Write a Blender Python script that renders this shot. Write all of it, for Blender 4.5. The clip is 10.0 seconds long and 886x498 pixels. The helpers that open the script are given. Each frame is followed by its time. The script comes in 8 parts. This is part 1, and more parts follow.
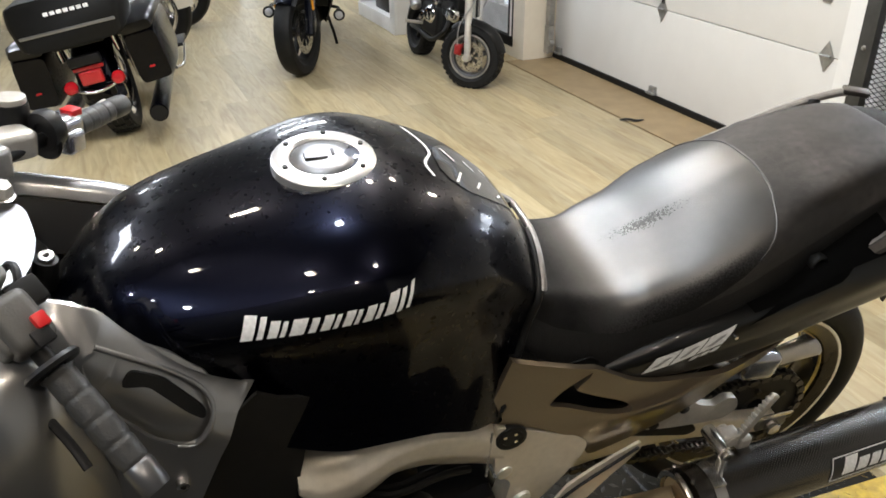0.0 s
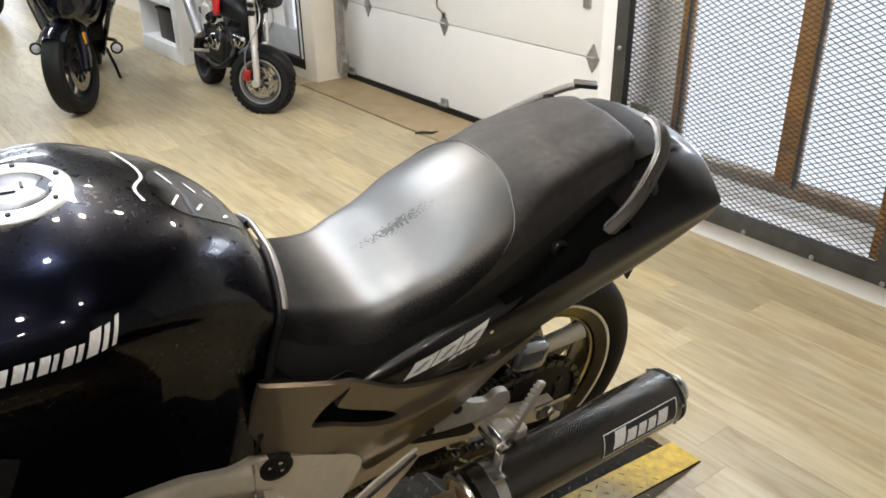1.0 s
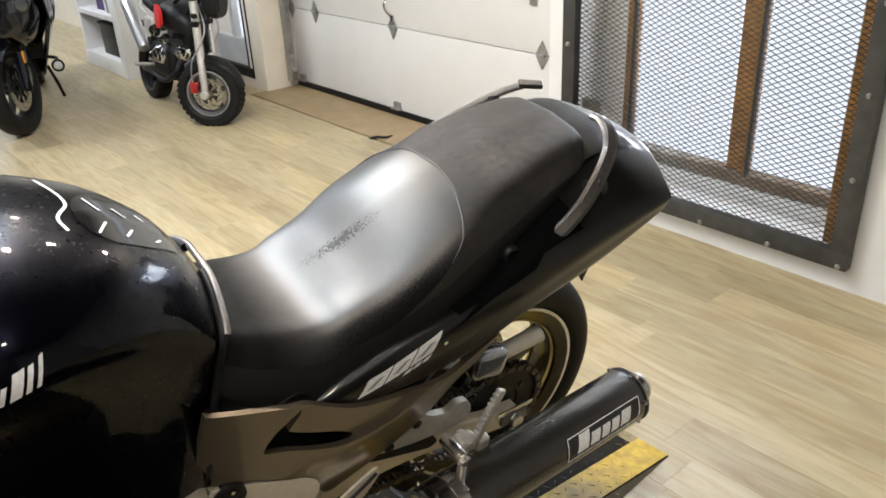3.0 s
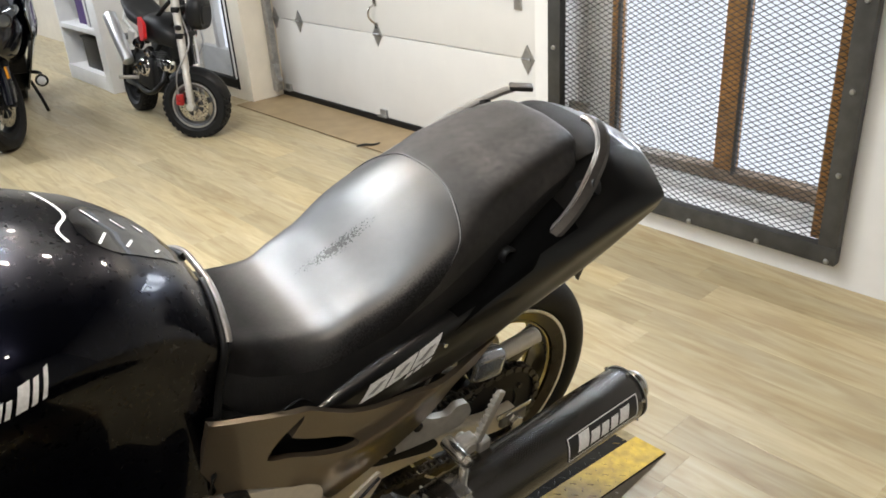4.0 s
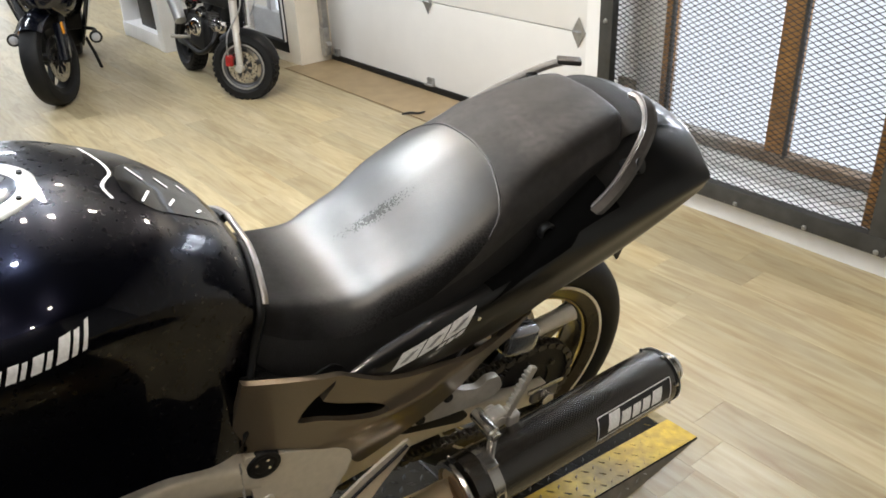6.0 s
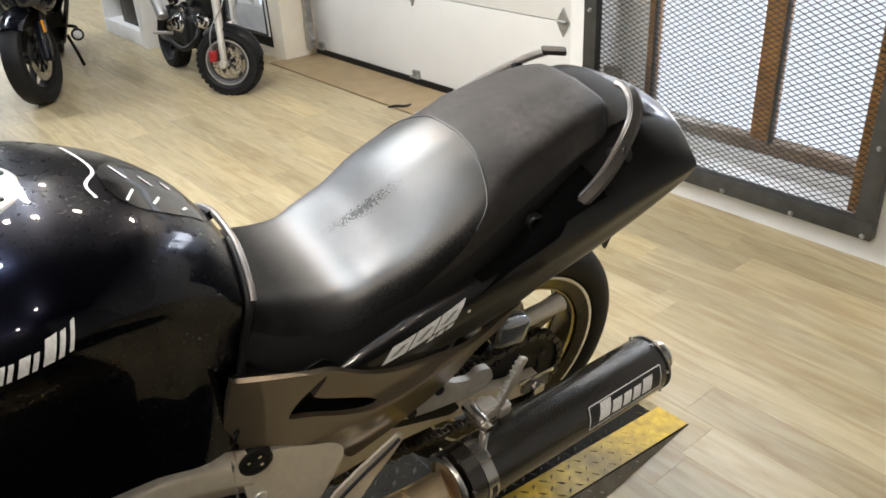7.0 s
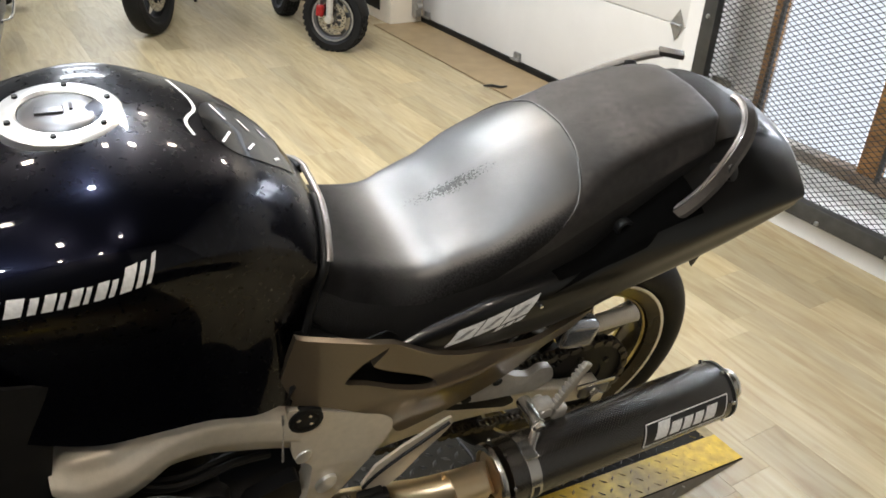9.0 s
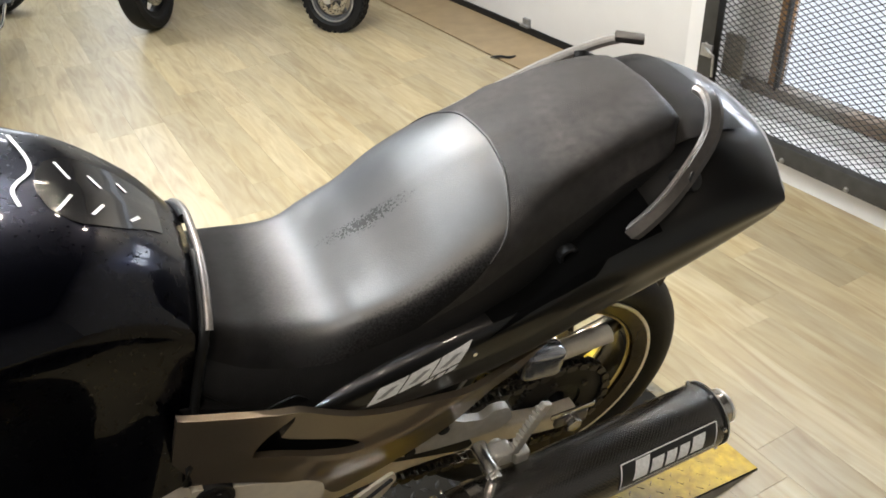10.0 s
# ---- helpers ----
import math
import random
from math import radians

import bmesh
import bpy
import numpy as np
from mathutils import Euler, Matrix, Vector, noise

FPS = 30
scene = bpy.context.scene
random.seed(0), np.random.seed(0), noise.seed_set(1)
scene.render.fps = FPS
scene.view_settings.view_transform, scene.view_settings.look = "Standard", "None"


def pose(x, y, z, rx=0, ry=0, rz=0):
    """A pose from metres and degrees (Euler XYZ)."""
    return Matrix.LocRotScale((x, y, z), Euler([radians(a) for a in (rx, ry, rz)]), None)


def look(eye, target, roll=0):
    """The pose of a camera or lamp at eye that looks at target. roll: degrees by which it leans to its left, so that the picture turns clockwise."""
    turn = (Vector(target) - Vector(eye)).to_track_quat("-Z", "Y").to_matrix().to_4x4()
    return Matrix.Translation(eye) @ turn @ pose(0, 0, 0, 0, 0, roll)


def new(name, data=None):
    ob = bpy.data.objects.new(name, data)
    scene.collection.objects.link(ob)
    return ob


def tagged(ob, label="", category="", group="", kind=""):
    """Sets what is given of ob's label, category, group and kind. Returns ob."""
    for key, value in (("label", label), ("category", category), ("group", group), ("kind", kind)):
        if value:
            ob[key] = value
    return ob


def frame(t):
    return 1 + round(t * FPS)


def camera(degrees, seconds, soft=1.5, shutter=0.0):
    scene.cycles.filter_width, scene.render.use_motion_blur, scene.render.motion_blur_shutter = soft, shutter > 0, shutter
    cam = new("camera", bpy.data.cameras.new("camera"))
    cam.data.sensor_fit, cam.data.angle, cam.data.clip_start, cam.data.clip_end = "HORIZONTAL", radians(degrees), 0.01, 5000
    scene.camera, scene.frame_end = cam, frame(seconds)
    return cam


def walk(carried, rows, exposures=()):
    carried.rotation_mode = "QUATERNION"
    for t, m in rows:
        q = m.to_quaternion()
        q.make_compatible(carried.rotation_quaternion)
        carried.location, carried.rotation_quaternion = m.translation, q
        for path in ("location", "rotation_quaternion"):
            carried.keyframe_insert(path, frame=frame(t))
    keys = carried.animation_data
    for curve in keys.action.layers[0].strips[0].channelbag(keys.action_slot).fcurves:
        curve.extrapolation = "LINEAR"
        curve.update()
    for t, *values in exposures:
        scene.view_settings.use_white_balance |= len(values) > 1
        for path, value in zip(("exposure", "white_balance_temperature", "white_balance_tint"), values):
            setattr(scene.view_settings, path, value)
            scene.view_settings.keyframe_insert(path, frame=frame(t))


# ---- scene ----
cam = camera(58.0, 10.0, soft=1.7)
PATH = [
    (0, (-0.172, -1.092, 1.569), (0.373, 0.591, 0.637), -0.4),
    (0.3, (-0.118, -1.112, 1.565), (0.564, 0.534, 0.657), -0.5),
    (0.5, (-0.082, -1.116, 1.552), (0.688, 0.480, 0.624), -1.4),
    (1, (-0.020, -1.130, 1.536), (0.906, 0.405, 0.650), -0.9),
    (1.5, (-0.008, -1.149, 1.537), (0.950, 0.359, 0.639), -1.6),
    (2, (0.011, -1.133, 1.542), (0.934, 0.396, 0.641), -2.9),
    (2.5, (0.027, -1.116, 1.537), (0.997, 0.389, 0.645), -2.2),
    (4, (0.007, -1.109, 1.532), (1.036, 0.366, 0.659), -3.8),
    (4.5, (-0.022, -1.108, 1.541), (0.933, 0.435, 0.700), -3.0),
    (5, (-0.009, -1.118, 1.534), (0.916, 0.421, 0.651), -3.3),
    (5.5, (0.007, -1.109, 1.532), (0.926, 0.415, 0.616), -2.5),
    (7, (0.017, -1.107, 1.531), (0.958, 0.379, 0.580), -3.4),
    (7.5, (-0.004, -1.087, 1.546), (0.884, 0.459, 0.638), -2.7),
    (8, (-0.105, -1.078, 1.566), (0.717, 0.516, 0.679), -2.4),
    (8.2, (-0.162, -1.091, 1.557), (0.675, 0.465, 0.621), -2.5),
    (8.4, (-0.195, -1.105, 1.536), (0.727, 0.334, 0.499), 1.3),
    (8.5, (-0.203, -1.118, 1.532), (0.711, 0.303, 0.462), 1.8),
    (8.6, (-0.185, -1.110, 1.537), (0.731, 0.319, 0.478), 2.2),
    (8.8, (-0.102, -1.102, 1.526), (0.791, 0.361, 0.496), 2.4),
    (9, (0.012, -1.069, 1.522), (0.796, 0.479, 0.528), 3.2),
    (9.3, (0.128, -1.056, 1.576), (0.749, 0.590, 0.626), -0.1),
    (9.5, (0.184, -1.049, 1.587), (0.868, 0.561, 0.618), -1.5),
    (9.6, (0.206, -1.058, 1.586), (0.888, 0.540, 0.599), -1.6),
    (10, (0.288, -0.965, 1.538), (0.933, 0.593, 0.464), -2.8),
]
walk(cam, [(t, look(eye, target, roll)) for t, eye, target, roll in PATH], exposures=[(0.0, -0.22), (1.0, -0.12), (10.0, -0.12)])

# ---------------------------------------------------------------- helpers


def hermite(xs, ys, x):
    """A smooth curve through (xs, ys), without overshoot."""
    if x <= xs[0]:
        return ys[0]
    if x >= xs[-1]:
        return ys[-1]
    k = max(i for i in range(len(xs) - 1) if xs[i] <= x)

    def slope(i):
        if i == 0 or i == len(xs) - 1:
            j = 0 if i == 0 else i - 1
            return (ys[j + 1] - ys[j]) / (xs[j + 1] - xs[j])
        a = (ys[i] - ys[i - 1]) / (xs[i] - xs[i - 1])
        b = (ys[i + 1] - ys[i]) / (xs[i + 1] - xs[i])
        return 0.0 if a * b <= 0 else 2 * a * b / (a + b)

    h = xs[k + 1] - xs[k]
    s = (x - xs[k]) / h
    return ((2 * s**3 - 3 * s**2 + 1) * ys[k] + (s**3 - 2 * s**2 + s) * h * slope(k)
            + (3 * s**2 - 2 * s**3) * ys[k + 1] + (s**3 - s**2) * h * slope(k + 1))


def spline(points, steps):
    """Catmull-Rom points through 2D or 3D control points."""
    p = [Vector(q) for q in points]
    p = [2 * p[0] - p[1]] + p + [2 * p[-1] - p[-2]]
    out = []
    for i in range(1, len(p) - 2):
        for j in range(steps):
            s = j / steps
            a, b, c, d = p[i - 1], p[i], p[i + 1], p[i + 2]
            out.append(0.5 * (2 * b + (c - a) * s + (2 * a - 5 * b + 4 * c - d) * s * s + (3 * b - a - 3 * c + d) * s**3))
    out.append(p[-2])
    return out


def thing(name, m, label, category, group="", kind=""):
    ob = new(name)
    ob.empty_display_size = 0.1
    ob.matrix_world = m
    return tagged(ob, label, category, group, kind)


def part(name, bm, material, parent=None, label="", angle=38, m=None):
    """Links a bmesh as one mesh object under a thing or a part."""
    bmesh.ops.recalc_face_normals(bm, faces=bm.faces)
    limit = radians(angle)
    for f in bm.faces:
        f.smooth = True
    for e in bm.edges:
        e.smooth = len(e.link_faces) == 2 and e.calc_face_angle(0) < limit
    me = bpy.data.meshes.new(name)
    bm.to_mesh(me)
    bm.free()
    me.materials.append(material)
    ob = new(name, me)
    if parent:
        ob.parent = parent
    if m is not None:
        ob.matrix_basis = m
    if label:
        ob["label"] = label
    return ob


def box(bm, c, s, m=None, bevel=0.0, seg=2):
    mat4 = Matrix.Translation(c) @ Matrix.Diagonal((*s, 1))
    if m is not None:
        mat4 = m @ mat4
    vs = bmesh.ops.create_cube(bm, size=1, matrix=mat4)["verts"]
    if bevel:
        es = list({e for v in vs for e in v.link_edges})
        bmesh.ops.bevel(bm, geom=es, offset=bevel, segments=seg, profile=0.6, affect="EDGES", clamp_overlap=True)
    return bm


def cyl(bm, p0, p1, r0, r1=None, seg=20, bevel=0.0):
    p0, p1 = Vector(p0), Vector(p1)
    d = p1 - p0
    m = Matrix.Translation((p0 + p1) / 2) @ d.to_track_quat("Z", "Y").to_matrix().to_4x4()
    vs = bmesh.ops.create_cone(bm, cap_ends=True, segments=seg, radius1=r0, radius2=r0 if r1 is None else r1, depth=d.length, matrix=m)["verts"]
    if bevel:
        es = [e for e in {e for v in vs for e in v.link_edges} if any(len(f.verts) > 4 for f in e.link_faces)]
        bmesh.ops.bevel(bm, geom=es, offset=bevel, segments=2, profile=0.6, affect="EDGES", clamp_overlap=True)
    return bm


def sweep(bm, pts, radius, seg=10, closed=False, flat=1.0, up=(0, 0, 1)):
    """A round or flattened bar along points; radius: a number or a list."""
    pts = [Vector(p) for p in pts]
    n = len(pts)
    rings = []
    for i, p in enumerate(pts):
        a = pts[(i - 1) % n] if closed else pts[max(i - 1, 0)]
        b = pts[(i + 1) % n] if closed else pts[min(i + 1, n - 1)]
        d = (b - a).normalized()
        side = d.cross(Vector(up))
        if side.length < 1e-4:
            side = d.cross(Vector((1, 0, 0.01)))
        side.normalize()
        top = side.cross(d).normalized()
        r = radius[i] if isinstance(radius, (list, tuple)) else radius
        rings.append([bm.verts.new(p + side * r * math.cos(2 * math.pi * k / seg) + top * r * flat * math.sin(2 * math.pi * k / seg)) for k in range(seg)])
    for i in range(n if closed else n - 1):
        a, b = rings[i], rings[(i + 1) % n]
        for k in range(seg):
            bm.faces.new((a[k], a[(k + 1) % seg], b[(k + 1) % seg], b[k]))
    if not closed:
        bm.faces.new(rings[0][::-1])
        bm.faces.new(rings[-1])
    return bm


def lathe(bm, prof, m, seg=40, closed=False):
    """Turns (radius, height) points round the local z axis of m."""
    rings = []
    for r, h in prof:
        rings.append([bm.verts.new(m @ Vector((r * math.cos(2 * math.pi * k / seg), r * math.sin(2 * math.pi * k / seg), h))) for k in range(seg)])
    pairs = list(zip(rings, rings[1:])) + ([(rings[-1], rings[0])] if closed else [])
    for a, b in pairs:
        for k in range(seg):
            bm.faces.new((a[k], a[(k + 1) % seg], b[(k + 1) % seg], b[k]))
    if not closed:
        bm.faces.new(rings[0][::-1])
        bm.faces.new(rings[-1])
    return bm


def loft(bm, rings, caps=True):
    rs = [[bm.verts.new(p) for p in ring] for ring in rings]
    n = len(rs[0])
    for a, b in zip(rs, rs[1:]):
        for k in range(n):
            bm.faces.new((a[k], a[(k + 1) % n], b[(k + 1) % n], b[k]))
    if caps:
        bm.faces.new(rs[0][::-1])
        bm.faces.new(rs[-1])
    return bm


def plate(bm, outer, depth_at, thick, holes=(), fine=0.03, passes=2):
    """A curved sheet: a polygon (x, w), with holes, laid at u = depth_at(x, w) and thick metres deep."""
    flat = bmesh.new()
    edges = []
    for loop in (outer, *holes):
        pts = []
        for a, b in zip(loop, list(loop[1:]) + [loop[0]]):
            a, b = Vector(a), Vector(b)
            k = max(1, int((b - a).length / fine))
            pts += [a.lerp(b, j / k) for j in range(k)]
        vs = [flat.verts.new((p.x, 0, p.y)) for p in pts]
        edges += [flat.edges.new((vs[i], vs[(i + 1) % len(vs)])) for i in range(len(vs))]
    bmesh.ops.triangle_fill(flat, use_beauty=True, use_dissolve=False, edges=edges, normal=(0, -1, 0))
    for _ in range(passes):
        longs = [e for e in flat.edges if e.calc_length() > fine * 1.3 and len(e.link_faces) == 2]
        if longs:
            bmesh.ops.subdivide_edges(flat, edges=longs, cuts=1)
            bmesh.ops.triangulate(flat, faces=flat.faces)
    front, back = {}, {}
    for v in flat.verts:
        u = depth_at(v.co.x, v.co.z)
        front[v] = bm.verts.new((v.co.x, u, v.co.z))
        back[v] = bm.verts.new((v.co.x, u + thick, v.co.z))
    for f in flat.faces:
        bm.faces.new([front[v] for v in f.verts])
        bm.faces.new([back[v] for v in reversed(f.verts)])
    for e in flat.edges:
        if len(e.link_faces) == 1:
            a, b = e.verts
            bm.faces.new((front[a], front[b], back[b], back[a]))
    flat.free()
    return bm


def rounded(points, r, n=4):
    """A polygon with its corners rounded."""
    out = []
    for i, p in enumerate(points):
        p, a, b = Vector(p), Vector(points[i - 1]), Vector(points[(i + 1) % len(points)])
        ra = min(r, (a - p).length * 0.45)
        rb = min(r, (b - p).length * 0.45)
        s, e = p + (a - p).normalized() * ra, p + (b - p).normalized() * rb
        for j in range(n + 1):
            t = j / n
            out.append(tuple((1 - t) ** 2 * s + 2 * t * (1 - t) * p + t * t * e))
    return out


def bm_new():
    return bmesh.new()


# ---------------------------------------------------------------- world and light
world = bpy.data.worlds.new("overcast sky")
scene.world = world
world.use_nodes = True
wn = world.node_tree.nodes
sky = wn.new("ShaderNodeTexSky")
sky.sky_type, sky.sun_disc, sky.sun_elevation, sky.sun_rotation = "NISHITA", False, radians(35), radians(60)
world.node_tree.links.new(sky.outputs[0], wn["Background"].inputs[0])
wn["Background"].inputs[1].default_value = 0.1

WALL = pose(2.66, 0.66, 0, 0, 0, 5.9)  # x: out through the wall, y: along it
CEIL = 3.2


def area(name, m, sx, sy, watts, colour):
    lamp = bpy.data.lights.new(name, "AREA")
    lamp.shape, lamp.size, lamp.size_y, lamp.energy, lamp.color = "RECTANGLE", sx, sy, watts, colour
    ob = new(name, lamp)
    ob.matrix_world = m
    return ob


WARM, NEUTRAL, WHITE, COOL = (1.0, 0.87, 0.71), (0.86, 0.93, 1.0), (0.82, 0.89, 1.0), (0.82, 0.9, 1.0)
LAMPS = [(-2.7, 2.5), (-2.7, 5.6), (0.25, 5.6), (-2.7, 8.6), (0.25, 8.6)]
# Tank highlights give spots; some are added fill for fairing, flank, seat and kerb.
SPOTS = [(-2.5, -1.0, 28), (-2.1, -1.5, 28), (-2.75, -0.3, 24), (-1.5, 0.9, 7), (-0.75, 1.15, 7), (-0.12, 0.32, 26), (-1.3, -0.2, 7), (-1.9, 1.6, 7), (-0.95, -0.95, 9), (0.35, -1.1, 9), (-1.3, -1.9, 19), (-0.3, -2.0, 19),
         (0.1, 1.75, 30), (0.42, 2.1, 30), (0.7, 1.72, 34), (0.75, 1.25, 19.5), (0.25, 1.15, 9), (1.1, 2.05, 14), (1.4, 1.6, 8), (2.2, 1.5, 19.5)]
for lx, ly in LAMPS:
    area("ceiling_lamp", pose(lx, ly, CEIL - 0.075), 1.15, 0.5, 71, WHITE)
for lx, ly, watts in SPOTS:
    area("spot_lamp", pose(lx, ly, CEIL - 0.135), 0.1, 0.1, watts, WARM if watts < 20 else NEUTRAL)
area("window_daylight", WALL @ pose(0.32, 0.2, 1.8, 0, 62, 0), 0.5, 1.2, 58, COOL)

# ---------------------------------------------------------------- materials


def material(name, base, rough=0.5, metal=0.0, vary=0.12, scale=20.0, bump=0.0, bump_scale=120.0, coat=0.0, spec=0.5, tint=None, stain=0.0, rvary=0.1):
    """Grain at one scale, stains at a larger one, and fine relief."""
    m = bpy.data.materials.new(name)
    m.use_nodes = True
    nt = m.node_tree
    n, l = nt.nodes, nt.links
    p = n["Principled BSDF"]
    p.inputs["Metallic"].default_value = metal
    p.inputs["Specular IOR Level"].default_value = spec
    p.inputs["Coat Weight"].default_value = coat
    p.inputs["Coat Roughness"].default_value = 0.03
    tc = n.new("ShaderNodeTexCoord")
    fine, broad = n.new("ShaderNodeTexNoise"), n.new("ShaderNodeTexNoise")
    fine.inputs["Scale"].default_value, fine.inputs["Detail"].default_value = scale, 6
    broad.inputs["Scale"].default_value, broad.inputs["Detail"].default_value = scale / 9, 3
    for k in (fine, broad):
        l.new(tc.outputs["Object"], k.inputs["Vector"])
    ramp = n.new("ShaderNodeMapRange")
    ramp.inputs["From Min"].default_value, ramp.inputs["From Max"].default_value = 0.3, 0.7
    ramp.inputs["To Min"].default_value, ramp.inputs["To Max"].default_value = 1 - vary, 1 + vary
    l.new(fine.outputs["Fac"], ramp.inputs["Value"])
    mul = n.new("ShaderNodeVectorMath")
    mul.operation = "SCALE"
    mix = n.new("ShaderNodeMix")
    mix.data_type = "RGBA"
    mix.inputs["A"].default_value = (*base, 1)
    mix.inputs["B"].default_value = (*(tint or tuple(c * (1 - stain) for c in base)), 1)
    r2 = n.new("ShaderNodeMapRange")
    r2.inputs["From Min"].default_value, r2.inputs["From Max"].default_value = 0.45, 0.7
    l.new(broad.outputs["Fac"], r2.inputs["Value"])
    l.new(r2.outputs["Result"], mix.inputs["Factor"])
    l.new(mix.outputs["Result"], mul.inputs[0])
    l.new(ramp.outputs["Result"], mul.inputs["Scale"])
    l.new(mul.outputs["Vector"], p.inputs["Base Color"])
    rr = n.new("ShaderNodeMapRange")
    rr.inputs["To Min"].default_value, rr.inputs["To Max"].default_value = max(0.01, rough * (1 - rvary)), min(1, rough * (1 + rvary))
    l.new(broad.outputs["Fac"], rr.inputs["Value"])
    l.new(rr.outputs["Result"], p.inputs["Roughness"])
    if bump:
        g = n.new("ShaderNodeTexNoise")
        g.inputs["Scale"].default_value, g.inputs["Detail"].default_value = bump_scale, 4
        l.new(tc.outputs["Object"], g.inputs["Vector"])
        b = n.new("ShaderNodeBump")
        b.inputs["Strength"].default_value, b.inputs["Distance"].default_value = bump, 0.002
        l.new(g.outputs["Fac"], b.inputs["Height"])
        l.new(b.outputs["Normal"], p.inputs["Normal"])
    return m


def shader(m):
    return m.node_tree.nodes["Principled BSDF"]


GLOSS_BLACK = material("gloss black paint", (0.0013, 0.0017, 0.0056), 0.28, 0.9, 0.2, 900, coat=0.42, spec=0.25)
TAIL_BLACK = material("gloss black tail paint", (0.0012, 0.0012, 0.0014), 0.36, 0.3, 0.3, 900, coat=0.45, spec=0.45)
SEAT_SMOOTH = material("smooth seat vinyl", (0.008, 0.0075, 0.0078), 0.46, 0, 0.3, 60, 0.2, 520, spec=1.0, rvary=0.12)


def sheen_patch(m, gloss, dull):
    """Gloss set by place to bound the seat's sheen: the patch inside x0..x1 and within a half width keeps the gloss,
    the border stays dull.
    """
    nt = m.node_tree
    n, l = nt.nodes, nt.links
    tc, sep = n.new("ShaderNodeTexCoord"), n.new("ShaderNodeSeparateXYZ")
    l.new(tc.outputs["Object"], sep.inputs[0])
    wide = n.new("ShaderNodeMath")
    wide.operation = "ABSOLUTE"
    l.new(sep.outputs["Y"], wide.inputs[0])
    fac = []
    grit = n.new("ShaderNodeTexNoise")
    grit.inputs["Scale"].default_value, grit.inputs["Detail"].default_value = 330, 5
    l.new(tc.outputs["Object"], grit.inputs["Vector"])
    for src, a, b in ((sep.outputs["X"], 0.375, 0.5), (wide.outputs[0], 0.176, 0.146)):
        r = n.new("ShaderNodeMapRange")
        r.interpolation_type = "SMOOTHSTEP"
        r.inputs["From Min"].default_value, r.inputs["From Max"].default_value = a, b
        rag = n.new("ShaderNodeMath")
        rag.operation = "MULTIPLY_ADD"
        l.new(grit.outputs["Fac"], rag.inputs[0])
        rag.inputs[1].default_value = 0.026
        l.new(src, rag.inputs[2])
        rag2 = n.new("ShaderNodeMath")
        rag2.operation = "SUBTRACT"
        l.new(rag.outputs[0], rag2.inputs[0])
        rag2.inputs[1].default_value = 0.013
        l.new(rag2.outputs[0], r.inputs["Value"])
        fac.append(r.outputs["Result"])
    both = n.new("ShaderNodeMath")
    both.operation = "MULTIPLY"
    l.new(fac[0], both.inputs[0])
    l.new(fac[1], both.inputs[1])
    for name, k in (("Specular IOR Level", 0), ("Roughness", 1)):
        mix = n.new("ShaderNodeMapRange")
        mix.inputs["To Min"].default_value, mix.inputs["To Max"].default_value = dull[k], gloss[k]
        l.new(both.outputs[0], mix.inputs["Value"])
        l.new(mix.outputs["Result"], shader(m).inputs[name])


sheen_patch(SEAT_SMOOTH, (1.0, 0.42), (0.1, 0.5))
shader(SEAT_SMOOTH).inputs["IOR"].default_value = 1.58
SEAT_GRAIN = material("grained seat vinyl", (0.0145, 0.0128, 0.0122), 0.5, 0, 0.4, 70, 0.5, 500, tint=(0.046, 0.04, 0.037), spec=0.42, rvary=0.4)
SEAT_SIDE = material("seat side vinyl", (0.0065, 0.0064, 0.0066), 0.5, 0, 0.25, 60, 0.45, 450, spec=0.3)
BRONZE = material("bronze metallic paint", (0.17, 0.137, 0.1), 0.32, 0.75, 0.06, 500, coat=0.7)
GREY_PAINT = material("dark grey metallic paint", (0.29, 0.29, 0.295), 0.3, 0.85, 0.02, 900, coat=0.8, rvary=0.02)
ALLOY = material("satin aluminium", (0.66, 0.6, 0.5), 0.38, 0.3, 0.06, 60, 0.12, 300)
ALLOY_CAST = material("cast aluminium", (0.5, 0.475, 0.43), 0.42, 0.5, 0.1, 50, 0.25, 200)
STEEL = material("brushed steel", (0.6, 0.58, 0.55), 0.25, 1, 0.08, 80)
SATIN = material("satin bright steel", (0.8, 0.8, 0.8), 0.34, 0.9, 0.04, 60)
CAP_GREY = material("dark grey anodised metal", (0.13, 0.13, 0.135), 0.34, 0.8, 0.05, 60)
GUARD_GREY = material("polished grey metal", (0.34, 0.35, 0.38), 0.2, 0.75, 0.08, 60, coat=0.3)
# Pale grey holds the lamp reflection along the far fairing's top edge.
LIP_SHEEN = material("fairing edge grey with lamp sheen", (0.36, 0.36, 0.37), 0.25, 0.7, 0.06, 40)
FAR_BLACK = material("black fairing side", (0.006, 0.006, 0.007), 0.3, 0.3, 0.1, 60, coat=0.6)
BAR_ALLOY = material("bare bar alloy", (0.3, 0.29, 0.28), 0.4, 0.7, 0.15, 60, 0.15, 200)
POD_GREY = material("worn grey plastic", (0.062, 0.059, 0.054), 0.5, 0, 0.12, 40, 0.2, 300)
CHROME = material("chrome", (0.78, 0.78, 0.79), 0.08, 1, 0.03, 30)
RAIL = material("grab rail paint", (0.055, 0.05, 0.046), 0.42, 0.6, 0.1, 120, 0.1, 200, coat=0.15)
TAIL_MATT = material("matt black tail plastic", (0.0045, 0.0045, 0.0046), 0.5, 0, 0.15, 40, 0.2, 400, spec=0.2)
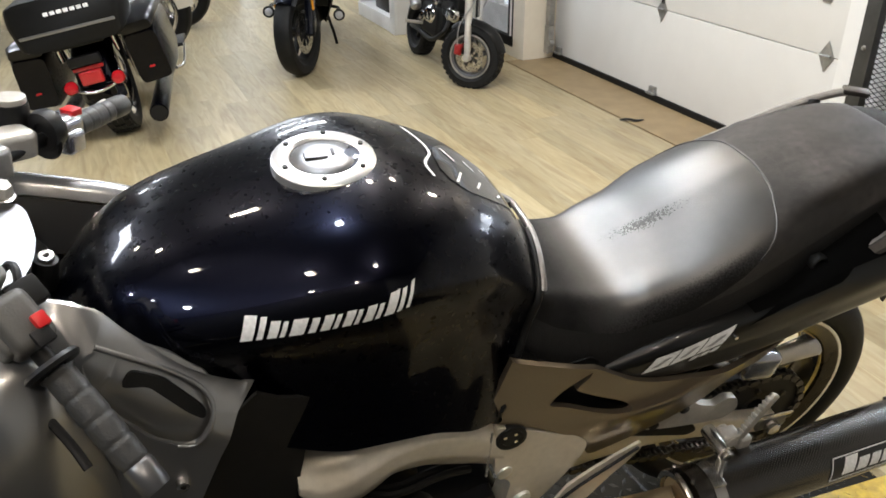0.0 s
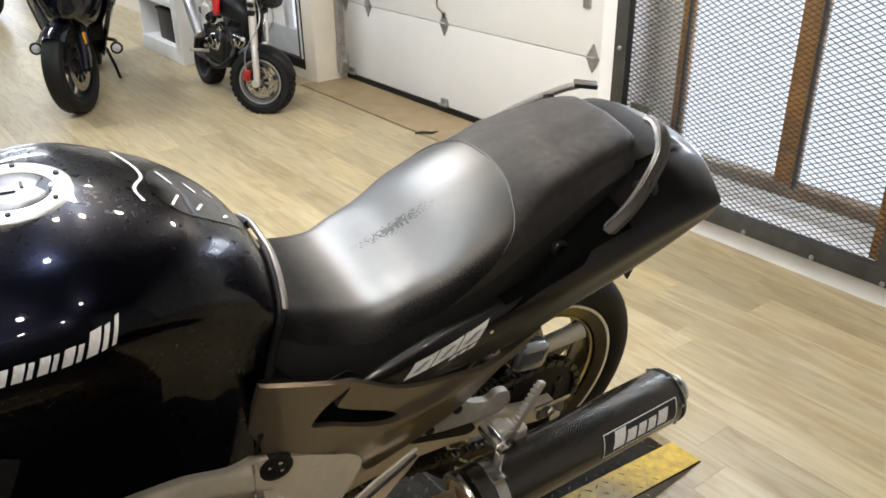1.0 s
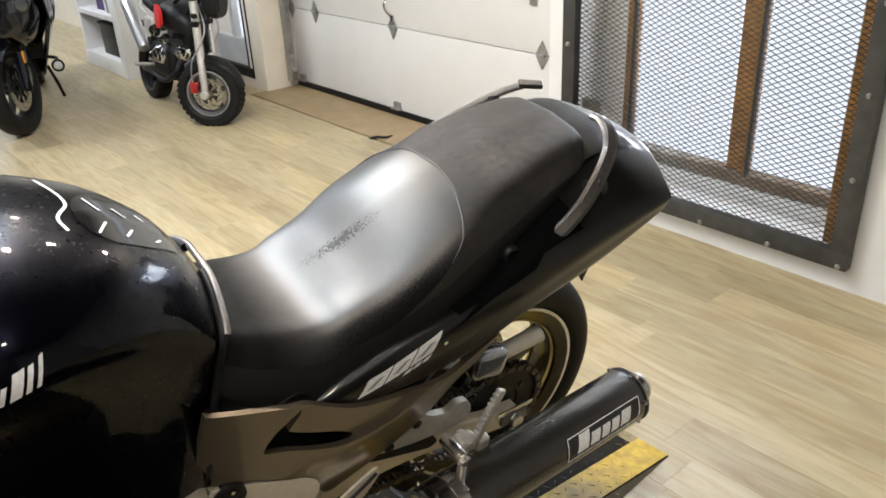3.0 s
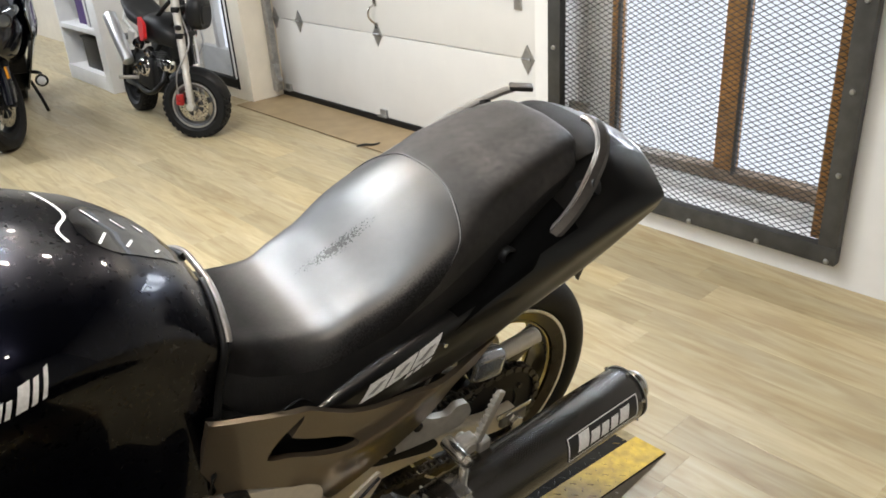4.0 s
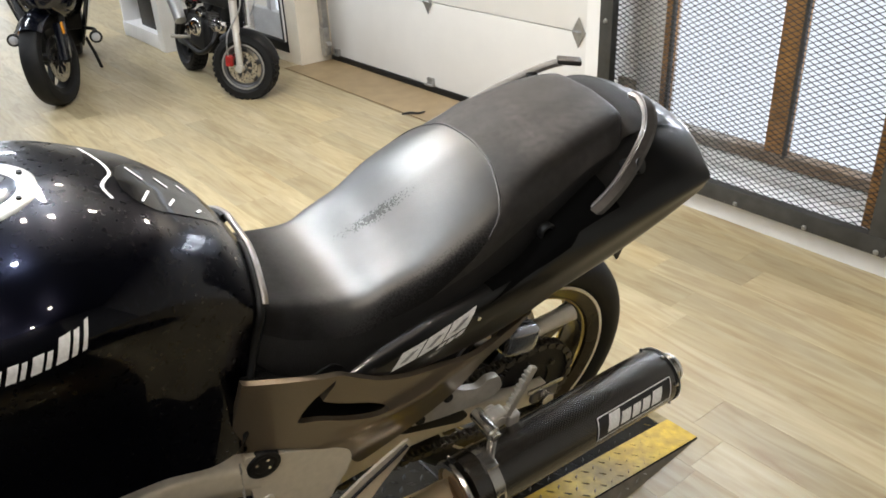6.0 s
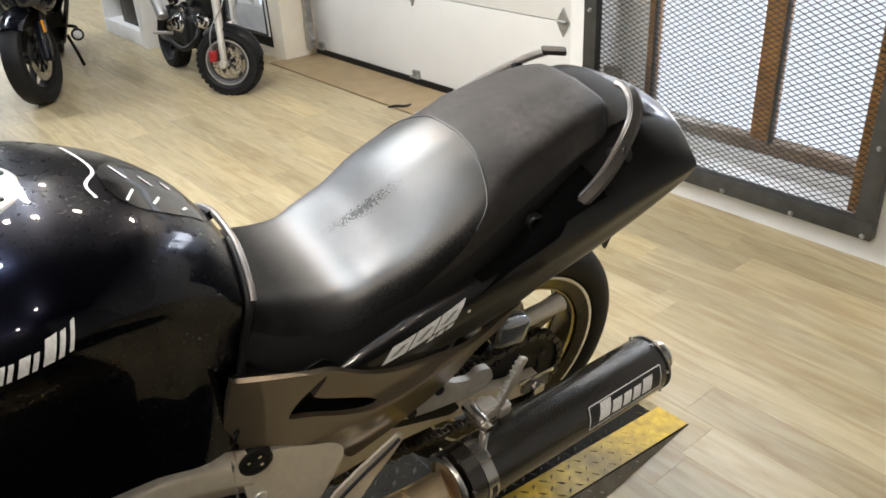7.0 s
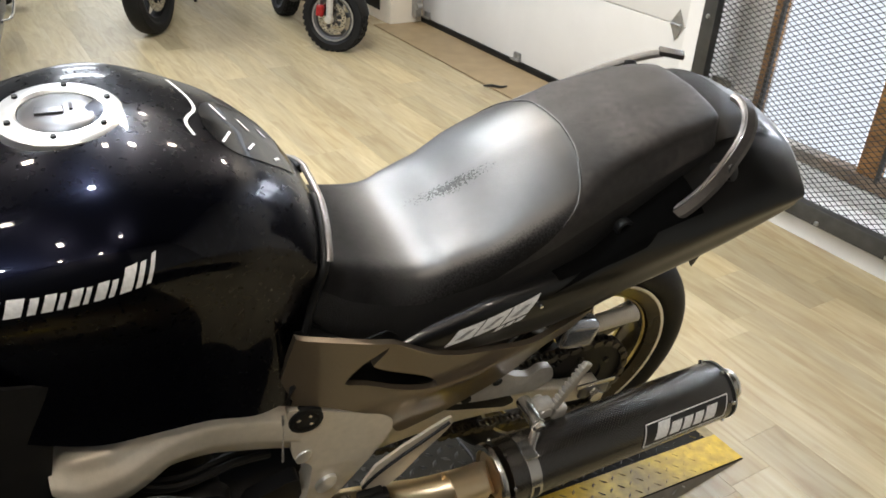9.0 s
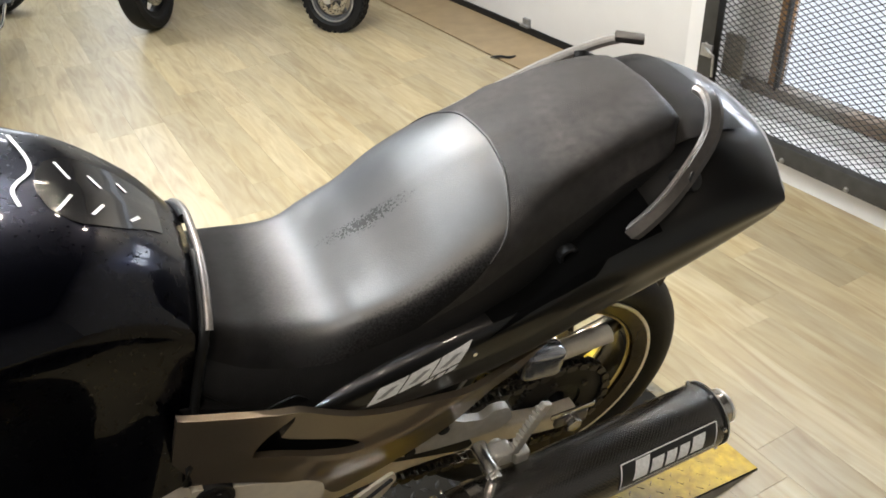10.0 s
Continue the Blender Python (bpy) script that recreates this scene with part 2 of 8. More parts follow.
# Paler copies of the rail paint: window light and lit facets put into colour.
RAIL_LIT = material("window-lit rail paint", (0.42, 0.4, 0.38), 0.34, 0.6, 0.12, 90)
RAIL_EDGE = material("pale rail edge", (0.27, 0.25, 0.235), 0.36, 0.7, 0.15, 90)
LOW_GREY = material("satin dark grey plastic", (0.055, 0.06, 0.06), 0.5, 0, 0.06, 60, 0.1, 300)
PIPE = material("heat-tinted steel pipe", (0.58, 0.44, 0.22), 0.3, 0.85, 0.1, 12, tint=(0.62, 0.5, 0.36))
RUBBER = material("tyre rubber", (0.0075, 0.0075, 0.0078), 0.55, 0, 0.2, 30, 0.3, 200, stain=-0.6, spec=0.2)
BLACK_PLASTIC = material("black plastic", (0.007, 0.007, 0.0074), 0.42, 0, 0.2, 40, 0.2, 400, spec=0.28)
BLACK_DULL = material("dull black metal", (0.006, 0.006, 0.0062), 0.5, 0.2, 0.2, 30, spec=0.3)
GAP_SHADE = material("gap shade black", (0.0015, 0.0015, 0.0015), 0.8, 0, 0.2, 60, spec=0.04)
TAIL_PANEL = material("matt brown-black plastic", (0.012, 0.0106, 0.0095), 0.6, 0, 0.2, 40, 0.3, 400, spec=0.15)
PANEL_BLACK = material("matt black panel", (0.009, 0.0088, 0.0086), 0.6, 0, 0.15, 40, 0.2, 400, spec=0.25)
GRIP = material("grip rubber", (0.03, 0.03, 0.03), 0.5, 0, 0.2, 60, 0.4, 300)
RED = material("red plastic", (0.5, 0.012, 0.014), 0.35, 0, 0.08, 30)
RED_DARK = material("red lamp lens", (0.35, 0.01, 0.015), 0.15, 0, 0.1, 30, coat=0.6)
RED_DULL = material("dull red paint", (0.3, 0.012, 0.012), 0.4, 0, 0.15, 60)
AMBER = material("amber lens", (0.7, 0.28, 0.02), 0.25, 0, 0.1, 30)
SILVER_DECAL = material("silver decal film", (0.82, 0.82, 0.82), 0.4, 0.0, 0.12, 160)
DECAL_GREY = material("grey decal film", (0.32, 0.32, 0.33), 0.4, 0.2, 0.15, 100)
DECAL_BLACK = material("black decal film", (0.012, 0.012, 0.013), 0.35, 0, 0.1, 80)
PAD_FILM = material("tank pad film", (0.008, 0.008, 0.009), 0.14, 0, 0.15, 60, coat=0.6)
CLEAR_LENS = material("clear lamp lens", (0.4, 0.4, 0.41), 0.12, 0, 0.1, 40, coat=0.5)
RIM_BRONZE = material("dark bronze wheel paint", (0.035, 0.028, 0.017), 0.28, 0.85, 0.2, 40, coat=0.4)
YELLOW_LINE = material("ochre rim line", (0.4, 0.29, 0.08), 0.4, 0.2, 0.1, 60)
CHAIN = material("oiled chain steel", (0.06, 0.055, 0.05), 0.35, 0.8, 0.3, 200)
WHITE_WALL = material("white wall paint", (0.76, 0.75, 0.73), 0.6, 0, 0.03, 8, 0.1, 90, stain=0.06)
CREAM = material("cream wall paint", (0.72, 0.66, 0.55), 0.6, 0, 0.04, 8, 0.1, 90, stain=0.08)
DOOR_PAINT = material("door paint", (0.68, 0.67, 0.645), 0.45, 0, 0.02, 6, 0.12, 160, stain=0.04)
GREY_WALL = material("grey wall paint", (0.36, 0.36, 0.35), 0.6, 0, 0.03, 8, 0.1, 90, stain=0.06)
DARK_WALL = material("dark grey wall paint", (0.06, 0.06, 0.062), 0.7, 0, 0.06, 6)
CEILING_PAINT = material("ceiling paint", (0.07, 0.07, 0.072), 0.8, 0, 0.04, 6)
GALV = material("galvanised steel", (0.42, 0.42, 0.41), 0.4, 0.8, 0.15, 40, stain=0.3)
MESH_STEEL = material("dark mesh steel", (0.03, 0.027, 0.025), 0.55, 0.4, 0.3, 40)
FRAME_STEEL = material("grey frame steel", (0.075, 0.075, 0.072), 0.5, 0.5, 0.2, 15, 0.2, 120, stain=0.3)
RUST = material("rusty brown steel", (0.4, 0.2, 0.06), 0.6, 0.15, 0.25, 18, 0.3, 120, tint=(0.2, 0.13, 0.08))
SILL_DIRT = material("grimy brown steel", (0.2, 0.14, 0.09), 0.7, 0, 0.3, 14, 0.5, 70, tint=(0.3, 0.28, 0.25))
CONCRETE = material("painted concrete", (0.62, 0.62, 0.61), 0.75, 0, 0.1, 12, 0.4, 90, stain=0.2)
YELLOW = material("worn yellow paint", (0.5, 0.34, 0.02), 0.45, 0, 0.25, 40, 0.15, 150, tint=(0.24, 0.175, 0.045))
END_WORN = material("worn grey and yellow tread plate", (0.15, 0.14, 0.115), 0.5, 0.3, 0.3, 45, 0.2, 150, tint=(0.3, 0.22, 0.06))
PLATE_DARK = material("dark tread plate", (0.011, 0.01, 0.0075), 0.6, 0.0, 0.25, 25, 0.2, 160, stain=-0.5, spec=0.1)
PLATE_WORN = material("worn tread lozenge", (0.1, 0.1, 0.095), 0.4, 0.5, 0.3, 60, stain=0.5)
# Scuffed lozenges, darker than the stripe to put in their edge shading.
YELLOW_LOZENGE = material("scuffed and shaded yellow lozenge", (0.2, 0.135, 0.022), 0.5, 0, 0.3, 70, tint=(0.08, 0.065, 0.035))
PLATE_SIDE = material("worn grey tread plate", (0.22, 0.205, 0.175), 0.45, 0.5, 0.2, 25, stain=0.35)
SHEET = material("threshold vinyl", (0.3, 0.22, 0.12), 0.5, 0, 0.12, 9, 0.1, 60, tint=(0.24, 0.17, 0.09))
NAVY = material("dark blue metallic paint", (0.003, 0.004, 0.009), 0.25, 0.4, 0.15, 500, coat=1.0)
SAND_CREAM = material("cream painted metal", (0.6, 0.55, 0.46), 0.3, 0, 0.05, 40, coat=0.5)
PURPLE = material("purple cardboard", (0.08, 0.04, 0.16), 0.6, 0, 0.1, 20)
GLASS_DARK = material("dark lamp glass", (0.05, 0.055, 0.06), 0.05, 0, 0.1, 20, coat=1.0)


def wood_floor():
    m = material("vinyl plank", (0.6, 0.495, 0.325), 0.36, 0, 0.08, 30, 0.06, 200)
    nt = m.node_tree
    n, l = nt.nodes, nt.links
    p = shader(m)
    tc, info, mp = n.new("ShaderNodeTexCoord"), n.new("ShaderNodeObjectInfo"), n.new("ShaderNodeMapping")
    shift = n.new("ShaderNodeVectorMath")
    shift.operation = "MULTIPLY_ADD"
    geo = n.new("ShaderNodeNewGeometry")
    add = n.new("ShaderNodeMath")
    l.new(info.outputs["Random"], add.inputs[0])
    l.new(geo.outputs["Random Per Island"], add.inputs[1])
    comb = n.new("ShaderNodeCombineXYZ")
    for k in range(3):
        l.new(add.outputs[0], comb.inputs[k])
    l.new(comb.outputs[0], shift.inputs[0])
    shift.inputs[1].default_value = (37, 53, 11)
    l.new(tc.outputs["Object"], shift.inputs[2])
    l.new(shift.outputs[0], mp.inputs["Vector"])
    mp.inputs["Scale"].default_value = (9.0, 1.1, 1.0)
    grain, blot = n.new("ShaderNodeTexNoise"), n.new("ShaderNodeTexNoise")
    grain.inputs["Scale"].default_value, grain.inputs["Detail"].default_value, grain.inputs["Distortion"].default_value = 2.6, 8, 1.2
    blot.inputs["Scale"].default_value, blot.inputs["Detail"].default_value = 0.8, 4
    l.new(mp.outputs[0], grain.inputs["Vector"])
    l.new(mp.outputs[0], blot.inputs["Vector"])
    r1 = n.new("ShaderNodeValToRGB")
    e = r1.color_ramp.elements
    e[0].position, e[0].color = 0.25, (0.32, 0.24, 0.142, 1)
    e[1].position, e[1].color = 0.72, (0.498, 0.43, 0.287, 1)
    mid = r1.color_ramp.elements.new(0.47)
    mid.color = (0.412, 0.34, 0.214, 1)
    l.new(grain.outputs["Fac"], r1.inputs[0])
    mix = n.new("ShaderNodeMix")
    mix.data_type, mix.blend_type = "RGBA", "MULTIPLY"
    mix.inputs["Factor"].default_value = 1.0
    r2 = n.new("ShaderNodeMapRange")
    r2.inputs["To Min"].default_value, r2.inputs["To Max"].default_value = 0.78, 1.08
    wrap = n.new("ShaderNodeMath")
    wrap.operation = "FRACT"
    l.new(add.outputs[0], wrap.inputs[0])
    l.new(wrap.outputs[0], r2.inputs["Value"])
    r3 = n.new("ShaderNodeMix")
    r3.data_type = "RGBA"
    r3.inputs["A"].default_value, r3.inputs["B"].default_value = (0.85, 0.89, 0.95, 1), (1.04, 0.985, 0.79, 1)
    l.new(blot.outputs["Fac"], r3.inputs["Factor"])
    sc = n.new("ShaderNodeVectorMath")
    sc.operation = "SCALE"
    l.new(r3.outputs["Result"], sc.inputs[0])
    l.new(r2.outputs["Result"], sc.inputs["Scale"])
    l.new(r1.outputs[0], mix.inputs["A"])
    l.new(sc.outputs[0], mix.inputs["B"])
    l.new(mix.outputs["Result"], p.inputs["Base Color"])
    b = n.new("ShaderNodeBump")
    b.inputs["Strength"].default_value, b.inputs["Distance"].default_value = 0.15, 0.001
    l.new(grain.outputs["Fac"], b.inputs["Height"])
    l.new(b.outputs["Normal"], p.inputs["Normal"])
    return m


PLANK = wood_floor()


def carbon():
    m = material("carbon fibre", (0.02, 0.017, 0.014), 0.24, 0, 0.1, 60, coat=0.4, spec=0.8)
    nt = m.node_tree
    n, l = nt.nodes, nt.links
    # unroll the can: length along it, and distance round it
    tc, sep, flat = n.new("ShaderNodeTexCoord"), n.new("ShaderNodeSeparateXYZ"), n.new("ShaderNodeCombineXYZ")
    l.new(tc.outputs["Object"], sep.inputs[0])

    def maths(op, a, b, c=0.0):
        k = n.new("ShaderNodeMath")
        k.operation = op
        for i, v in enumerate((a, b, c)):
            if isinstance(v, float):
                k.inputs[i].default_value = v
            else:
                l.new(v, k.inputs[i])
        return k.outputs[0]

    across = maths("MULTIPLY_ADD", sep.outputs["X"], 0.0286, maths("SUBTRACT", -0.2993, sep.outputs["Y"]))
    above = maths("MULTIPLY_ADD", sep.outputs["X"], -0.0536, maths("SUBTRACT", sep.outputs["Z"], 0.3556))
    l.new(sep.outputs["X"], flat.inputs["X"])
    l.new(maths("MULTIPLY", maths("ARCTAN2", above, across), 0.061), flat.inputs["Z"])
    waves = []
    for turn in (45, -45):
        mp, w = n.new("ShaderNodeMapping"), n.new("ShaderNodeTexWave")
        mp.inputs["Rotation"].default_value = (0, radians(turn), 0)
        w.inputs["Scale"].default_value, w.bands_direction = 62, "X"
        l.new(flat.outputs[0], mp.inputs["Vector"])
        l.new(mp.outputs[0], w.inputs["Vector"])
        waves.append(w)
    mul = n.new("ShaderNodeMath")
    mul.operation = "MULTIPLY"
    l.new(waves[0].outputs["Fac"], mul.inputs[0])
    l.new(waves[1].outputs["Fac"], mul.inputs[1])
    ramp = n.new("ShaderNodeValToRGB")
    ramp.color_ramp.elements[0].color, ramp.color_ramp.elements[1].color = (0.0015, 0.0013, 0.001, 1), (0.032, 0.024, 0.016, 1)
    l.new(mul.outputs[0], ramp.inputs[0])
    l.new(ramp.outputs[0], shader(m).inputs["Base Color"])
    b = n.new("ShaderNodeBump")
    b.inputs["Strength"].default_value, b.inputs["Distance"].default_value = 0.6, 0.0007
    l.new(mul.outputs[0], b.inputs["Height"])
    l.new(b.outputs["Normal"], shader(m).inputs["Normal"])
    return m


CARBON = carbon()


def scuffed_pad():
    """A streak of worn, dull grain along the middle of the rider pad."""
    nt = SEAT_SMOOTH.node_tree
    n, l = nt.nodes, nt.links
    p = shader(SEAT_SMOOTH)
    tc = n.new("ShaderNodeTexCoord")
    length = n.new("ShaderNodeVectorMath")
    mp = n.new("ShaderNodeMapping")
    mp.vector_type = "TEXTURE"
    mp.inputs["Location"].default_value = (0.58, 0.0, 0.86)
    mp.inputs["Rotation"].default_value = (0, 0, radians(-11))
    mp.inputs["Scale"].default_value = (0.115, 0.026, 10)
    length.operation = "LENGTH"
    l.new(tc.outputs["Object"], mp.inputs["Vector"])
    l.new(mp.outputs[0], length.inputs[0])
    fall = n.new("ShaderNodeMapRange")
    fall.inputs["From Min"].default_value, fall.inputs["From Max"].default_value = 1.0, 0.2
    fall.inputs["To Min"].default_value, fall.inputs["To Max"].default_value = 0.2, 0.56
    l.new(length.outputs["Value"], fall.inputs["Value"])
    grit = n.new("ShaderNodeTexNoise")
    grit.inputs["Scale"].default_value, grit.inputs["Detail"].default_value = 260, 3
    l.new(tc.outputs["Object"], grit.inputs["Vector"])
    cut = n.new("ShaderNodeMath")
    cut.operation = "GREATER_THAN"
    l.new(fall.outputs["Result"], cut.inputs[0])
    l.new(grit.outputs["Fac"], cut.inputs[1])
    was = p.inputs["Roughness"].links[0].from_socket
    mix = n.new("ShaderNodeMix")
    l.new(cut.outputs[0], mix.inputs["Factor"])
    l.new(was, mix.inputs["A"])
    mix.inputs["B"].default_value = 0.58
    l.new(mix.outputs["Result"], p.inputs["Roughness"])
    dull = n.new("ShaderNodeMapRange")
    dull.inputs["To Min"].default_value, dull.inputs["To Max"].default_value = 1.0, 0.5
    l.new(cut.outputs[0], dull.inputs["Value"])
    both = n.new("ShaderNodeMath")
    both.operation = "MULTIPLY"
    l.new(p.inputs["Specular IOR Level"].links[0].from_socket, both.inputs[0])
    l.new(dull.outputs["Result"], both.inputs[1])
    l.new(both.outputs[0], p.inputs["Specular IOR Level"])


scuffed_pad()


def glow(name, colour, strength):
    m = bpy.data.materials.new(name)
    m.use_nodes = True
    nt = m.node_tree
    nt.nodes.remove(nt.nodes["Principled BSDF"])
    e = nt.nodes.new("ShaderNodeEmission")
    e.inputs["Color"].default_value, e.inputs["Strength"].default_value = (*colour, 1), strength
    nt.links.new(e.outputs[0], nt.nodes["Material Output"].inputs[0])
    return m


DAYLIGHT = glow("overcast daylight", (0.84, 0.9, 1.0), 1.5)
DAYLIGHT_FAR = glow("bright street daylight", (0.86, 0.92, 1.0), 4.5)
DIFFUSER = glow("lamp diffuser", (1.0, 0.95, 0.86), 6.0)

# ---------------------------------------------------------------- room
X0, X1, Y0, Y1 = -6.5, 2.75, -2.3, 13.0


def structure(name, bm, mat, label, m=None, angle=30):
    ob = part(name, bm, mat, None, "", angle, m)
    return tagged(ob, label, "", "", "structure")


floor = structure("floor", box(bm_new(), ((X0 + 4.0) / 2, (Y0 + Y1) / 2, -0.06), (4.0 - X0, Y1 - Y0, 0.1)), SHEET, "light oak-look vinyl plank floor")
structure("ceiling", box(bm_new(), ((X0 + 4.0) / 2, (Y0 + Y1) / 2, CEIL + 0.06), (4.0 - X0, Y1 - Y0, 0.12)), CEILING_PAINT, "plain dark painted ceiling")

# the wall with the overhead door and the two barred openings
T = 0.3
MB0, MB1, MZ0, MZ1 = -0.47, 0.91, 0.1, 2.15     # mesh screen
DB0, DB1, DZ = 1.03, 3.81, 2.35                 # overhead door
WB0, WB1, WZ0, WZ1 = 3.98, 4.85, 0.07, 2.05     # far barred window
bm = bm_new()


def seg(bm, b0, b1, z0, z1, a0=0.0, a1=T):
    box(bm, ((a0 + a1) / 2, (b0 + b1) / 2, (z0 + z1) / 2), (a1 - a0, b1 - b0, z1 - z0))


seg(bm, -3.4, MB0 + 0.05, 0, CEIL)
seg(bm, MB0 + 0.05, MB1 - 0.05, 0, MZ0 + 0.05)
seg(bm, MB0 + 0.05, MB1 - 0.05, MZ1 - 0.05, CEIL)
seg(bm, MB1 - 0.05, DB0, 0, CEIL)
seg(bm, DB0, DB1, DZ, CEIL)
structure("wall_east", bm, WHITE_WALL, "white painted wall with door and barred openings", WALL)
bm = bm_new()
seg(bm, DB1, WB0 + 0.03, 0, CEIL)
seg(bm, WB0 + 0.03, WB1 - 0.03, 0, WZ0 + 0.03)
seg(bm, WB0 + 0.03, WB1 - 0.03, WZ1 - 0.03, CEIL)
seg(bm, WB1 - 0.03, 12.8, 0, CEIL)
structure("wall_east_far", bm, CREAM, "cream painted wall beyond the overhead door", WALL)
structure("wall_west", box(bm_new(), (X0 - 0.1, (Y0 + Y1) / 2, CEIL / 2), (0.2, Y1 - Y0, CEIL)), DARK_WALL, "plain dark grey side wall")
NX0, NX1, NZ0, NZ1 = -0.55, 1.05, 0.08, 2.4
bm = bm_new()
for x0, x1, z0, z1 in ((X0, NX0, 0, CEIL), (NX1, 4, 0, CEIL), (NX0, NX1, 0, NZ0), (NX0, NX1, NZ1, CEIL)):
    box(bm, ((x0 + x1) / 2, Y1 + 0.1, (z0 + z1) / 2), (x1 - x0, 0.2, z1 - z0))
structure("wall_north", bm, WHITE_WALL, "plain white end wall with a glazed opening")
structure("backdrop_north", box(bm_new(), ((NX0 + NX1) / 2, Y1 + 0.3, 1.4), (3.0, 0.02, 3.2)), DAYLIGHT_FAR, "bright daylight outside the end wall")
# Unseen walls, placed close and toned to shape the reflections on the bike.
structure("wall_south", box(bm_new(), ((X0 + 0.7) / 2, Y0 - 0.1, CEIL / 2), (0.7 - X0, 0.2, CEIL)), DARK_WALL, "unseen dark grey wall behind the viewer, added close to darken reflections")
structure("wall_south_east", box(bm_new(), ((0.7 + 4) / 2, Y0 - 0.1, CEIL / 2), (4 - 0.7, 0.2, CEIL)), GREY_WALL, "unseen grey wall beside the dark one, added to lighten reflections")
structure("backdrop", box(bm_new(), (0.42, 1.5, 1.6), (0.02, 9, 3.1)), DAYLIGHT, "bright overcast daylight outside", WALL)

# floor sheet in front of the overhead door
structure("threshold", box(bm_new(), (0.085, 2.43, 0.003), (0.41, 2.84, 0.006), None, 0.002, 1), SHEET, "brown vinyl threshold sheet before the overhead door", WALL)


def overhead_door():
    ob = thing("overhead_door", WALL @ pose(0.27, (DB0 + DB1) / 2, 0), "closed white sectional overhead garage door", "garage door", kind="structure")
    w = DB1 - DB0
    for i in range(4):
        z0 = 0.045 + i * 0.535
        p = part("panel", box(bm_new(), (0.022, 0, z0 + 0.265), (0.044, w + 0.1, 0.53), None, 0.004), DOOR_PAINT, ob)
        if i:
            for y in (1.05, 0.16, -1.1, w / 2 - 0.03):
                b = bm_new()
                plate(b, [(-0.045, 0), (0, 0.075), (0.045, 0), (0, -0.075)], lambda x, z: 0, 0.005, fine=0.2)
                bmesh.ops.transform(b, matrix=Matrix.Translation((-0.008, y, z0 - 0.002)) @ pose(0, 0, 0, 0, 0, -90), verts=b.verts)
                cyl(b, (-0.014, y - 0.03, z0), (-0.014, y + 0.03, z0), 0.008, seg=10)
                part("hinge", b, GALV, p, "galvanised diamond hinge")
    b = bm_new()
    box(b, (0.015, 0, 0.022), (0.05, w + 0.1, 0.044), None, 0.008)
    part("seal", b, BLACK_DULL, ob, "black rubber bottom seal")
    b = bm_new()
    sweep(b, spline([(-0.005, 0.16, 0.76), (-0.045, 0.165, 0.74), (-0.05, 0.17, 0.69), (-0.012, 0.16, 0.645)], 6), 0.007, 8)
    box(b, (-0.004, 0.16, 0.77), (0.008, 0.03, 0.04), None, 0.002)
    box(b, (-0.004, 0.16, 0.63), (0.008, 0.03, 0.04), None, 0.002)
    part("handle", b, STEEL, ob, "steel lift handle")
    b = bm_new()
    box(b, (-0.006, -1.04, 0.88), (0.012, 0.05, 0.11), None, 0.003)
    box(b, (-0.018, -0.98, 0.9), (0.014, 0.16, 0.02), None, 0.004)
    part("slide_bolt", b, GALV, ob)
    for y in (0.16, 1.3):
        b = bm_new()
        box(b, (-0.01, y, 0.075), (0.02, 0.06, 0.045), None, 0.003)
        box(b, (-0.02, y, 0.055), (0.03, 0.085, 0.012), None, 0.003)
        part("bottom_bracket", b, GALV, ob)
    for y in (w / 2 - 0.02, -w / 2 + 0.02):
        b = bm_new()
        box(b, (-0.06, y, 1.1), (0.07, 0.012, 2.1), None, 0.002)
        box(b, (-0.09, y - 0.02 * (1 if y > 0 else -1), 1.1), (0.012, 0.05, 2.1), None, 0.002)
        t = part("track", b, GALV, ob, "galvanised roller track")
        b = bm_new()
        box(b, (-0.08, y - 0.03 * (1 if y > 0 else -1), 0.16), (0.05, 0.06, 0.2), None, 0.006)
        cyl(b, (-0.1, y - 0.06 * (1 if y > 0 else -1), 0.14), (-0.06, y - 0.06 * (1 if y > 0 else -1), 0.14), 0.025, seg=14)
        part("bracket", b, GALV, t)
    return ob


overhead_door()


def expanded_mesh(bm, b0, b1, z0, z1, a, long=0.042, short=0.0108, r=0.0019):
    """Expanded steel: zigzag strands that touch at their tips."""
    rows = int((z1 - z0) / short)
    cols = int((b1 - b0) / (long / 2))
    for i in range(rows):
        zc = z0 + (i + 0.5) * short
        pts = []
        for j in range(cols + 1):
            up = 1 if (i + j) % 2 else -1
            pts.append((a, b0 + j * long / 2, zc + up * short * 0.48))
        ring = []
        for q in pts:
            ring.append([bm.verts.new((q[0] + da * r * 1.6, q[1], q[2] + dz * r)) for da, dz in ((-1, 0), (0, 1), (1, 0), (0, -1))])
        for p, q in zip(ring, ring[1:]):
            for k in range(4):
                bm.faces.new((p[k], p[(k + 1) % 4], q[(k + 1) % 4], q[k]))
    return bm


